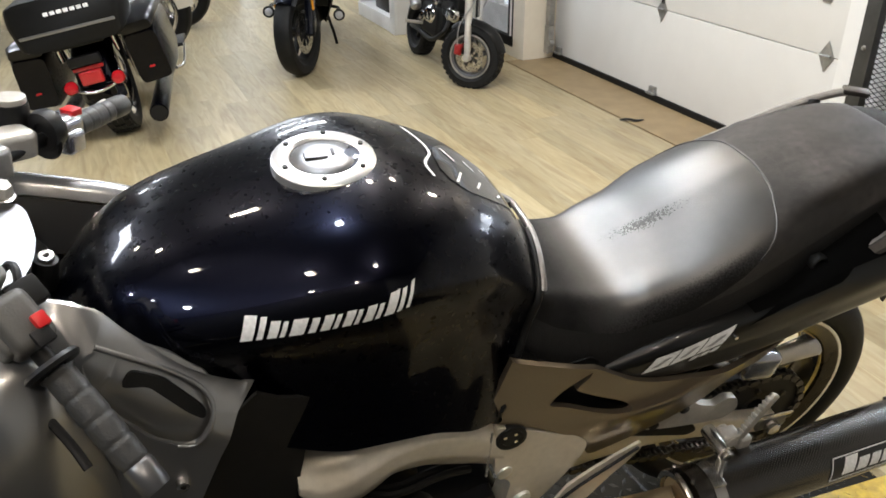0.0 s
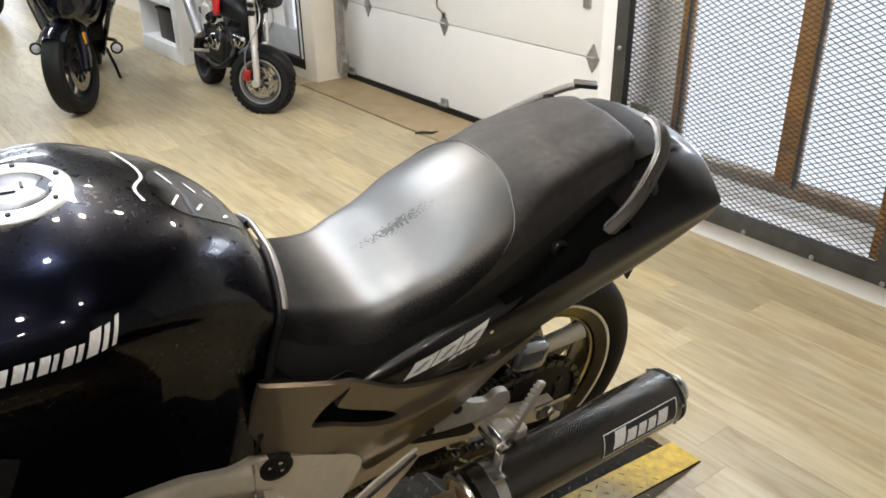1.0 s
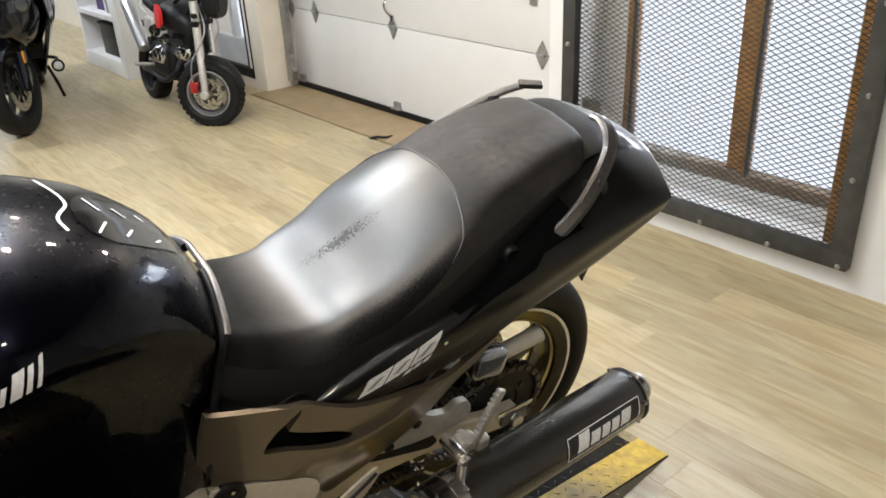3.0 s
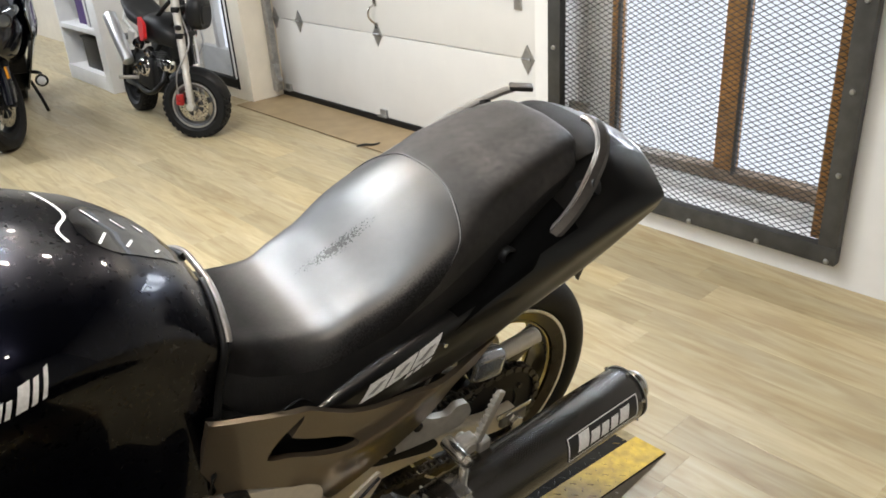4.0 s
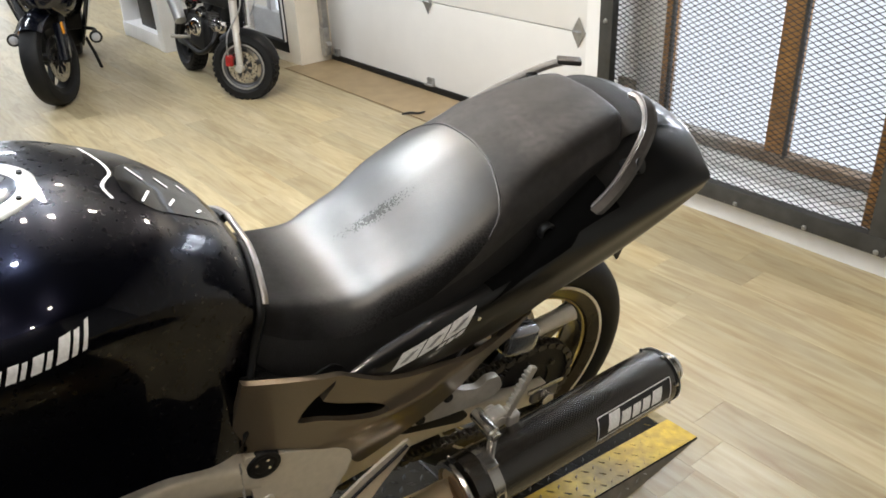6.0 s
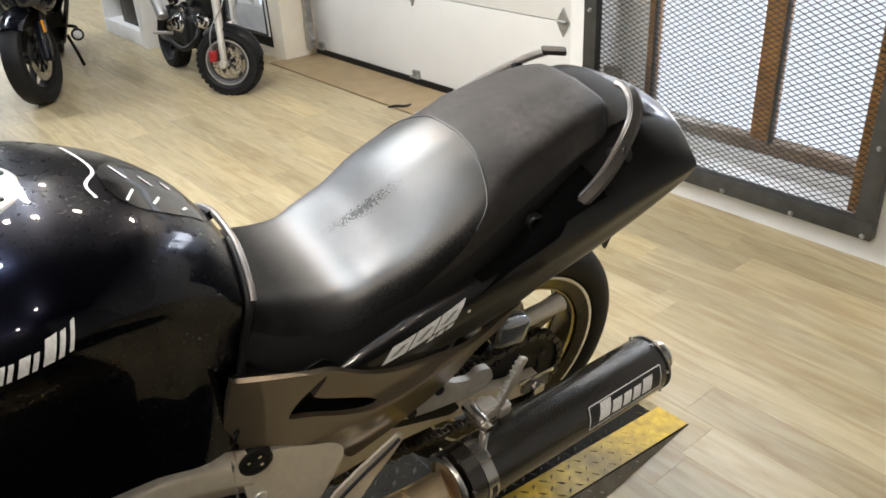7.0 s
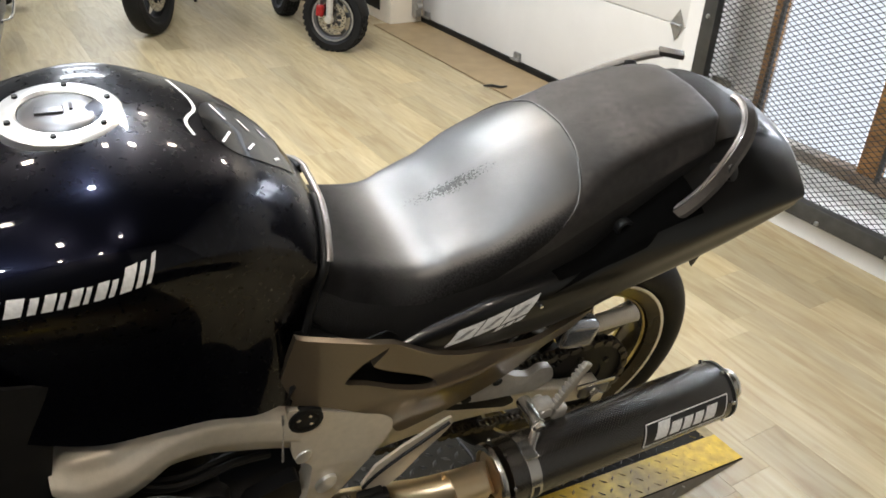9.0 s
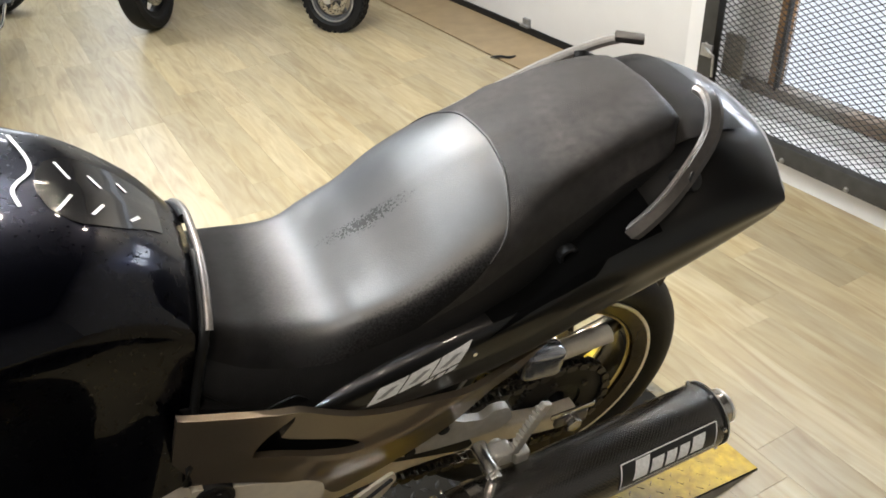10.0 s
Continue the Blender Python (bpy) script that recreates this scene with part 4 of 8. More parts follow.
# filler cap
def filler_cap():
    m = Matrix.Translation((0.0, 0.0, 1.0745)) @ pose(0, 0, 0, 0, 0.5, 0)
    ring = part("filler_ring", lathe(bm_new(), [(0.05, 0.0), (0.05, 0.008), (0.054, 0.011), (0.072, 0.0095), (0.0765, 0.006), (0.0775, -0.008), (0.05, -0.01)], m, 48, True), SATIN, tank, "bright satin steel filler ring")
    for k in range(6):
        a = radians(60 * k + 20)
        part("screw", cyl(bm_new(), m @ Vector((0.063 * math.cos(a), 0.063 * math.sin(a), 0.009)), m @ Vector((0.063 * math.cos(a), 0.063 * math.sin(a), 0.0135)), 0.0038, seg=10), BLACK_DULL, ring)
    cap = part("filler_cap", lathe(bm_new(), [(0.0495, -0.006), (0.0495, 0.006), (0.046, 0.009), (0.03, 0.0105), (0.001, 0.011)], m, 40), CAP_GREY, tank, "hinged dark grey metal filler cap")
    b = box(bm_new(), (-0.012, 0.0, 0.0115), (0.034, 0.018, 0.005), m, 0.002)
    part("lock_cover", b, CAP_GREY, cap)
    part("keyhole", box(bm_new(), (0.014, 0.006, 0.011), (0.004, 0.016, 0.003), m), BLACK_DULL, cap)


filler_cap()

# rubber and bright moulding along the tank's rear edge
lip = [p for p in TANK_RINGS[-1]]
bm = bm_new()
sweep(bm, [(x + 0.004, u * 1.0, w) for x, u, w in lip[: len(lip)]][4:-4], 0.0075, 8)
part("tank_edge_rubber", bm, BLACK_PLASTIC, tank, "black rubber edge moulding", 60)
bm = bm_new()
top_arc = [(x + 0.01, u * 1.02, w + 0.002) for x, u, w in lip]
both = [p for p in top_arc if p[2] > 0.868]
left_side = sorted([p for p in both if p[1] <= 0], key=lambda p: p[1])
right_side = sorted([p for p in both if p[1] > 0], key=lambda p: p[1])
sweep(bm, left_side + right_side, 0.006, 8)
part("bright_moulding", bm, RAIL_EDGE, tank, "thin bright metal moulding", 60)


# ------------------------------------------------ seat
def seat_half(x, far=False):
    """Half a section, middle to edge; worn wider towards the far side."""
    xs = (0.285, 0.36, 0.46, 0.56, 0.66, 0.75, 0.86, 0.96, 1.04, 1.078)
    wt = hermite(xs, (0.865, 0.829, 0.814, 0.853, 0.917, 0.957, 0.983, 1.004, 1.013, 0.98), x)
    ht = hermite(xs, (0.09, 0.115, 0.132, 0.142, 0.142, 0.135, 0.126, 0.115, 0.098, 0.07), x)
    we = hermite(xs, (0.852, 0.832, 0.826, 0.836, 0.866, 0.905, 0.938, 0.955, 0.952, 0.94), x)
    we = min(we + (0.8 if far else 0.4) * hermite(xs, (-0.003, -0.007, -0.012, -0.005, 0.007, 0.01, 0.015, 0.03, 0.05, 0.041), x), wt - 0.004)
    hs = hermite(xs, (0.15, 0.172, 0.184, 0.188, 0.187, 0.177, 0.157, 0.136, 0.115, 0.084), x)
    wb = hermite(xs, (0.765, 0.702, 0.676, 0.698, 0.73, 0.75, 0.80, 0.862, 0.885, 0.9), x)
    fl = max(0.0, min(1.0, (x - 0.76) / 0.08))
    sag = 0.14
    if far:
        we -= hermite(xs, (0.0, 0.0, 0.0, 0.0, 0.0, 0.004, 0.012, 0.017, 0.017, 0.012), x)
    else:
        ht += hermite(xs, (0.0, 0.0, 0.004, 0.012, 0.02, 0.014, 0.002, 0.0, 0.0, 0.0), x)
        we += hermite(xs, (0.0, 0.0, 0.0, 0.002, 0.006, 0.005, 0.0, 0.0, 0.0, 0.0), x)
        sag += 0.2 * (1 - fl)
    pts = [(0, wt), ((0.55 + 0.31 * fl) * ht, wt - (sag + 0.12 * fl) * (wt - we)), (ht, we), (ht + 0.55 * (hs - ht) + 0.006, we - 0.4 * (we - wb)), (hs, wb + 0.012), (hs - 0.01, wb)]
    k = hermite(xs, (1.08, 1.01, 0.92, 1.02, 1.18, 1.22, 1.16, 1.18, 1.12, 0.98), x) if far else 1.0
    half = [(p.x * k, p.y) for p in spline(pts, 6)]
    half[0] = (0.0, wt)
    return half


def seam_x(side):
    """Where the rider pad ends, by steps from the middle line."""
    return 0.777 - 0.04 * (side / 12.0) ** 2 - 0.11 * (max(0.0, side - 12.0) / 5.2) ** 2


def seat():
    n, mid_x = 110, 0.777
    cut = round(n * (mid_x - 0.285) / (1.078 - 0.285))
    c = len(seat_half(0.5)) - 1
    m = 2 * c + 1
    rings = []
    for i in range(n + 1):
        row = []
        for j in range(m):
            side = abs(j - c)
            seam = seam_x(min(side, 17.0))
            x = 0.285 + (seam - 0.285) * i / cut if i <= cut else seam + (1.078 - seam) * (i - cut) / (n - cut)
            u, w = seat_half(x, j > c)[side]
            row.append((x, u if j > c else -u, w))
        rings.append(row)
    kinds = {"seat": (SEAT_SIDE, "black vinyl seat sides"), "rider_pad": (SEAT_SMOOTH, "smooth worn grey-black vinyl rider pad"), "pillion_pad": (SEAT_GRAIN, "grained dull black vinyl pillion pad")}

    def which(i, j):
        side = abs(j + 0.5 - c)
        if side > 17 or i < 2:
            return "seat"
        return "rider_pad" if i < cut else "pillion_pad"

    whole = bm_new()
    gv = [[whole.verts.new(p) for p in r] for r in rings]
    for i in range(n):
        for j in range(m - 1):
            whole.faces.new((gv[i][j], gv[i][j + 1], gv[i + 1][j + 1], gv[i + 1][j]))
    whole.normal_update()
    sign = 1 if gv[n // 2][c].normal.z > 0 else -1
    smooth = [[v.normal * sign for v in r] for r in gv]
    root = None
    for name, (mat, lab) in kinds.items():
        b = bm_new()
        vs = {}

        def vert(i, j):
            if (i, j) not in vs:
                vs[i, j] = b.verts.new(rings[i][j])
            return vs[i, j]

        for i in range(n):
            for j in range(m - 1):
                if which(i, j) == name:
                    b.faces.new((vert(i, j), vert(i + 1, j), vert(i + 1, j + 1), vert(i, j + 1)))
        if name == "seat":
            b.faces.new([vert(0, j) for j in range(m)])
            b.faces.new([vert(n, j) for j in range(m)][::-1])
            for i in range(n):
                b.faces.new((vert(i, 0), vert(i, m - 1), vert(i + 1, m - 1), vert(i + 1, 0)))
        b.verts.index_update()
        order = sorted(vs, key=lambda k: vs[k].index)
        ob = part(name, b, mat, root or BIKE, lab, 60)
        ob.data.normals_split_custom_set_from_vertices([smooth[i][j] for i, j in order])
        root = root or ob
    b = bm_new()
    pts = []
    for j in range(c - 14, c + 15):
        side = abs(j - c)
        x = seam_x(side)
        u, w = seat_half(x, j > c)[side]
        pts.append((x, u if j > c else -u, w + 0.0005))
    sweep(b, pts, 0.002, 8)
    part("seam_piping", b, SEAT_SMOOTH, root, "raised piped seam between the pads", 60)
    b = bm_new()
    sweep(b, [(r[0][0], r[1][1], r[1][2] - 0.004) for r in rings], 0.006, 6)
    part("lower_welt", b, BLACK_PLASTIC, root, "", 60)


seat()


# ------------------------------------------------ tail
def tail_ring(x):
    xs = (0.42, 0.5, 0.57, 0.67, 0.77, 0.85, 1.0, 1.1, 1.16, 1.19)
    wt = hermite(xs, (0.70, 0.738, 0.766, 0.79, 0.812, 0.862, 0.938, 0.971, 0.962, 0.94), x)
    hw = hermite(xs, (0.186, 0.2, 0.208, 0.212, 0.214, 0.217, 0.222, 0.226, 0.227, 0.224), x)
    wm = hermite(xs, (0.68, 0.7, 0.72, 0.745, 0.77, 0.803, 0.858, 0.888, 0.9, 0.905), x)
    wb = hermite(xs, (0.655, 0.66, 0.664, 0.672, 0.694, 0.727, 0.78, 0.826, 0.856, 0.87), x)
    k = max(0.0, min(1.0, (x - 0.78) / 0.2))
    pts = [(0, wt), ((0.75 - 0.25 * k) * hw, wt - 0.1 * k * (wt - wm)), ((0.965 - 0.1 * k) * hw, wt - (0.16 + 0.42 * k) * (wt - wm)), (hw, wm), (hw - 0.004, (wm + wb) / 2), (hw - 0.014, wb), (hw - 0.05, wb + 0.004)]
    half = [tuple(p) for p in spline(pts, 5)]
    half[0] = (0.0, wt)
    return [(-u, w) for u, w in half] + [(u, w) for u, w in reversed(half[1:])]


rings = [[(x + 0.05 * max(0, (x - 0.95) / 0.24) ** 2 * (1 - min(1, (u / 0.21) ** 2)) * (1.0 if w > 0.87 else 0.5), u, w) for u, w in tail_ring(x)] for x in np.linspace(0.42, 1.178, 50)]
bm = loft(bm_new(), rings)
bmesh.ops.recalc_face_normals(bm, faces=bm.faces)
TAIL_TREE = BVHTree.FromBMesh(bm)
tail = part("tail_cowl", bm, TAIL_BLACK, BIKE, "gloss black tail cowl", 50)
last = rings[-1]
bm = bm_new()
loft(bm, [[(x - 0.002, u * 0.97, 0.93 + (w - 0.93) * 0.96) for x, u, w in last], [(x + 0.008, u * 0.95, 0.93 + (w - 0.93) * 0.9) for x, u, w in last], [(x + 0.014, u * 0.8, 0.93 + (w - 0.93) * 0.6) for x, u, w in last]])
part("tail_lamp", bm, CLEAR_LENS, tail, "clear tail lamp lens", 50)
bm = bm_new()
plate(bm, [(1.0, 0.76), (1.03, 0.772), (1.016, 0.735)], lambda a, b2: -0.19, 0.006, fine=0.1)
part("luggage_hook", bm, BLACK_PLASTIC, tail)

bm = bm_new()
patch(bm, ((0.985, -0.1), (1.166, -0.115), (1.166, 0.17), (0.985, 0.17)), lambda x, u: on_top(TAIL_TREE, x, u, 0.0045), 14, 20)
part("tail_top_panel", bm, TAIL_PANEL, tail, "matt brown-black panel behind the seat", 60)

# a near-black film paints the shade of the gap beside the seat
bm = bm_new()
patch(bm, ((0.7, -0.203), (0.975, -0.2), (0.965, -0.12), (0.68, -0.12)), lambda x, u: on_top(TAIL_TREE, x, u, 0.003), 36, 8)
part("shoulder_shade", bm, GAP_SHADE, tail, "matt black film on the recess by the seat, its shade painted in", 60)

# side decal of the tail: plain slanted bars
spot = lambda x, w: on_side(TAIL_TREE, x, w, 0.0012)
spot_up = lambda x, w: on_side(TAIL_TREE, x, w, 0.002)
frame_pts = lambda s, t: (0.503 + 0.142 * s + 0.015 * t, 0.69 + 0.051 * s + 0.035 * t)
for s, w in ((0.0, 0.315), (0.335, 0.315), (0.67, 0.33)):
    bm = bm_new()
    patch(bm, (frame_pts(s, 0), frame_pts(s + w, 0), frame_pts(s + w + 0.04, 1), frame_pts(s + 0.04, 1)), spot, 5, 3)
    bar = part("decal_bar", bm, SILVER_DECAL, tail, "silver slanted side decal bar", 80)
    bm = bm_new()
    patch(bm, (frame_pts(s + 0.07, 0.3), frame_pts(s + w * 0.5, 0.24), frame_pts(s + w * 0.86, 0.72), frame_pts(s + w * 0.6, 0.74)), spot_up, 4, 3)
    part("decal_slit", bm, DECAL_GREY, bar, "", 80)
for k in range(3):
    s = 0.62 + k * 0.13
    bm = bm_new()
    patch(bm, (frame_pts(s, -0.36), frame_pts(s + 0.1, -0.36), frame_pts(s + 0.12, -0.1), frame_pts(s + 0.02, -0.1)), spot, 2, 2)
    part("small_decal", bm, SILVER_DECAL, tail, "small silver decal block", 80)
# shade of the opening between the seat and the tail, painted as a black film, with its bolt
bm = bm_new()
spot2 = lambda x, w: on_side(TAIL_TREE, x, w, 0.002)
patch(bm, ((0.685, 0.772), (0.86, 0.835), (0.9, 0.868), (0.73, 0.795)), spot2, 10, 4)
part("opening_shade", bm, GAP_SHADE, tail, "black film for the opening below the seat, its shade painted in", 80)
c0 = on_side(TAIL_TREE, 0.836, 0.85, 0.0)
bm = lathe(bm_new(), [(0.0095, -0.006), (0.016, -0.006), (0.0175, 0.004), (0.0165, 0.009), (0.0125, 0.0105), (0.0095, 0.007)], Matrix.Translation(c0) @ pose(0, 0, 0, 90, 0, 0), 28, True)
bolt = part("seat_lock", bm, BLACK_PLASTIC, tail, "round black seat lock")
part("lock_barrel", cyl(bm_new(), c0 + Vector((0, 0.006, 0)), c0 + Vector((0, -0.001, 0)), 0.0092, seg=20), BLACK_DULL, bolt)
bm = cyl(bm_new(), Vector(on_side(TAIL_TREE, 0.668, 0.752)) + Vector((0, 0.004, 0)), Vector(on_side(TAIL_TREE, 0.668, 0.752)) + Vector((0, -0.004, 0)), 0.004, seg=10)
part("rivet", bm, CHROME, tail)

# grab rails: faceted blades with blunt ends
RAIL_NEAR = [(0.87, -0.166, 0.838), (0.9, -0.175, 0.855), (0.936, -0.187, 0.882), (0.986, -0.181, 0.916), (1.04, -0.158, 0.946), (1.087, -0.13, 0.972), (1.108, -0.105, 0.994), (1.121, -0.074, 1.004), (1.122, -0.045, 1.004)]
RAIL_FAR = [(0.78, 0.168, 0.91), (0.888, 0.17, 0.94), (0.97, 0.174, 0.959), (1.04, 0.177, 0.972), (1.09, 0.174, 0.981), (1.115, 0.166, 0.986)]
for pts0, k in ((RAIL_NEAR, 1), (RAIL_FAR, -1)):
    pts = spline(pts0, 5)
    n = len(pts)
    outer, inner = [], []
    for i, p in enumerate(pts):
        t = (pts[min(n - 1, i + 1)] - pts[max(0, i - 1)]).normalized()
        out = Vector((0.35, -0.86 * k, 0.1))
        out = (out - t * out.dot(t)).normalized()
        up = t.cross(out)
        up = up if up.z > 0 else -up
        f = 0.45 + 0.55 * min(1.0, i / 10)
        a, e, h = 0.0135 * f, 0.0095 * f, 0.0065 * f
        outer.append([p + out * x + up * z for x, z in ((-a * 0.55, h), (-a * 0.2, h + 0.0015), (e, h * 0.25), (a, -h * 0.7), (a * 0.8, -h), (-a * 0.5, -h))])
        inner.append([p + out * x + up * z for x, z in ((-a * 0.58, -h * 0.9), (-a * 0.95, -h * 0.6), (-a * 0.98, h * 0.7), (-a * 0.6, h * 1.12), (-a * 0.5, h * 1.1), (-a * 0.5, -h * 0.9))])
    bm = loft(bm_new(), outer)
    bmesh.ops.recalc_face_normals(bm, faces=bm.faces)
    # The far rail takes the paler paint, which holds the light from the window.
    r = part("grab_rail", bm, RAIL if k > 0 else RAIL_LIT, BIKE, "bronze-grey painted metal grab rail", 24)
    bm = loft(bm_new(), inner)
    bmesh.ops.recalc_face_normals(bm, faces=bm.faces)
    part("rail_edge", bm, RAIL_EDGE if k > 0 else RAIL_LIT, r, "pale inner edge, its lit facet put into the colour", 24)
    if k < 0:
        part("rail_pad", box(bm_new(), (0, 0, 0), (0.052, 0.028, 0.011), Matrix.Translation(Vector(pts0[-1]) + Vector((0.014, -0.012, 0.003))) @ pose(0, 0, 0, 0, 0, -35), 0.004), RAIL, r, "flat dark end of the rail")
    bm = bm_new()
    u = pts0[3][1]
    cyl(bm, (1.02, u * 0.62, 0.9), (1.04, u * 0.96, 0.935 if k > 0 else 0.97), 0.016, seg=14, bevel=0.003)
    part("rail_mount", bm, BLACK_DULL, r)


# ------------------------------------------------ side panels and frame, on both sides
def panel_u(x, w):
    return -(0.192 + 0.016 * math.sin(max(0, min(1, (x - 0.2) / 0.6)) * math.pi) - 0.01 * max(0, (0.58 - w)) / 0.1 - 0.004 * max(0, (0.7 - w) / 0.12) ** 1.5)


def both_sides(name, make, mat, label="", parent=None, angle=40):
    """The near part and its mirror image on the far side."""
    obs = []
    for side in (1, -1):
        b = make()
        if side < 0:
            bmesh.ops.transform(b, matrix=Matrix.Diagonal((1, -1, 1, 1)), verts=b.verts)
        obs.append(part(name, b, mat, (parent[(1 - side) // 2] if isinstance(parent, list) else parent) or BIKE, label, angle))
    return obs


def panel_relief(x, w):
    """The side panel with its sharp swage and the hollow above it."""
    line = hermite((0.331, 0.4, 0.47, 0.55, 0.63, 0.71, 0.78), (0.652, 0.625, 0.607, 0.613, 0.643, 0.668, 0.682), x)
    d = w - line
    on = max(0.0, min(1.0, (x - 0.34) / 0.16)) * max(0.0, min(1.0, (0.8 - x) / 0.14))
    on = on * on * (3 - 2 * on)
    ridge = 1.0 / (1.0 + (d / (0.03 if d < 0 else 0.022)) ** 2)
    return panel_u(x, w) - 0.012 * on * ridge


PANEL = spline([(0.252, 0.785), (0.265, 0.778), (0.32, 0.76), (0.378, 0.742), (0.408, 0.735), (0.44, 0.715), (0.489, 0.686), (0.552, 0.667), (0.66, 0.659), (0.74, 0.668), (0.81, 0.688)], 4) + spline([(0.765, 0.648), (0.714, 0.628), (0.66, 0.583), (0.62, 0.552), (0.55, 0.514), (0.486, 0.484), (0.45, 0.472), (0.43, 0.5), (0.4, 0.548), (0.3, 0.612), (0.215, 0.642)], 4)
SLOT = [tuple(p) for p in spline([(0.332, 0.662), (0.34, 0.679), (0.357, 0.699), (0.379, 0.715), (0.4, 0.729)], 3)] + [tuple(p) for p in spline([(0.397, 0.719), (0.381, 0.698), (0.379, 0.689), (0.415, 0.668), (0.468, 0.643), (0.492, 0.624), (0.488, 0.614), (0.459, 0.615), (0.415, 0.628), (0.373, 0.646), (0.338, 0.657)], 3)]
panels = both_sides("side_panel", lambda: plate(bm_new(), [tuple(p) for p in PANEL], panel_relief, 0.012, [SLOT], 0.01, 4), BRONZE, "bronze metallic side panel with a swage and an air slot")
both_sides("air_slot", lambda: plate(bm_new(), rounded([(0.315, 0.655), (0.36, 0.72), (0.41, 0.735), (0.45, 0.7), (0.53, 0.655), (0.53, 0.575), (0.4, 0.59)], 0.01), lambda x, w: panel_u(x, w) + 0.03, 0.004), BLACK_DULL, "dark recessed air slot", panels)


def frame_spar():
    b = bm_new()
    xs = (-0.102, -0.062, -0.022, 0.025, 0.06, 0.115, 0.16, 0.22, 0.27)
    rings = []
    for x in np.linspace(-0.102, 0.262, 44):
        top = hermite(xs, (0.662, 0.654, 0.655, 0.674, 0.68, 0.685, 0.678, 0.652, 0.628), x)
        bot = hermite(xs, (0.6, 0.537, 0.531, 0.549, 0.57, 0.561, 0.543, 0.519, 0.497), x)
        u = -hermite(xs, (0.232, 0.231, 0.227, 0.22, 0.214, 0.206, 0.202, 0.199, 0.198), x)
        h = (top - bot) / 2
        c = (top + bot) / 2
        sec = rounded([(u + 0.014, c - h), (u - 0.003, c - h * 0.35), (u - 0.003, c + h * 0.3), (u + 0.014, c + h * 0.62), (u + 0.02, c + h * 0.9), (u + 0.036, c + h), (u + 0.06, c + h), (u + 0.06, c - h)], 0.007, 3)
        rings.append([(x, a, w) for a, w in sec])
    return loft(b, rings)


spars = both_sides("frame_spar", frame_spar, ALLOY, "satin aluminium frame spar")
both_sides("weld_seam", lambda: sweep(bm_new(), [(0.232 + 0.0008 * math.sin(w * 900), -0.2005, w) for w in np.linspace(0.5, 0.62, 40)], 0.0022, 6), ALLOY_CAST, "", spars, 60)
PIVOT = rounded([(0.238, 0.63), (0.4, 0.558), (0.43, 0.53), (0.428, 0.5), (0.385, 0.417), (0.345, 0.345), (0.3, 0.28), (0.262, 0.225), (0.235, 0.245), (0.262, 0.31), (0.282, 0.37), (0.285, 0.465), (0.25, 0.49)], 0.018, 4)
pivots = both_sides("pivot_plate", lambda: plate(bm_new(), PIVOT, lambda x, w: -0.199 + 0.02 * max(0, 0.45 - w) / 0.2, 0.05), ALLOY, "satin aluminium pivot plate")


def oval_plug(x, w, r, long, turn):
    """A round or oval plug set in the plate."""
    b = cyl(bm_new(), (0, 0, 0), (0, -0.0125, 0), r, r * 0.97, 28, 0.0012)
    bmesh.ops.transform(b, matrix=pose(x, -0.19, w, 0, turn, 0) @ Matrix.Diagonal((1, 1, long, 1)), verts=b.verts)
    return b


for x, w, r, long, turn, mat, lab in ((0.27, 0.594, 0.03, 1.0, 0, BLACK_PLASTIC, "round black frame plug"), (0.268, 0.496, 0.013, 1.35, 35, SATIN, "oval alloy plug"), (0.312, 0.394, 0.0165, 1.5, 35, SATIN, "oval alloy pivot cap")):
    both_sides("frame_plug", lambda: oval_plug(x, w, r, long, turn), mat, lab, pivots)
for x, w in ((0.257, 0.602), (0.278, 0.587), (0.276, 0.606)):
    both_sides("plug_screw", lambda: cyl(bm_new(), (x, -0.2, w), (x, -0.2045, w), 0.0035, seg=10), STEEL, "", pivots)
both_sides("plug_rim", lambda: lathe(bm_new(), [(0.017, 0), (0.022, 0), (0.022, 0.0016), (0.017, 0.0016)], Matrix.Translation((0.27, -0.2022, 0.594)) @ pose(0, 0, 0, 90, 0, 0), 26, True), BLACK_DULL, "", pivots)

bm = plate(bm_new(), rounded([(0.24, 0.78), (0.3, 0.75), (0.4, 0.7), (0.55, 0.71), (0.7, 0.72), (0.84, 0.74), (0.8, 0.69), (0.6, 0.6), (0.45, 0.56), (0.26, 0.6)], 0.02), lambda x, w: -0.168, 0.336)
part("subframe_cover", bm, BLACK_PLASTIC, BIKE, "black under-seat cover")

# black body below the tank, engine and crankcase
bm = bm_new()
plate(bm, rounded([(-0.3, 0.9), (-0.1, 0.83), (0.05, 0.73), (0.2, 0.68), (0.24, 0.63), (0.1, 0.645), (0.0, 0.62), (-0.1, 0.62), (-0.28, 0.7)], 0.02), lambda x, w: -0.15, 0.3)
part("air_box", bm, GLOSS_BLACK, BIKE, "black air box below the tank")


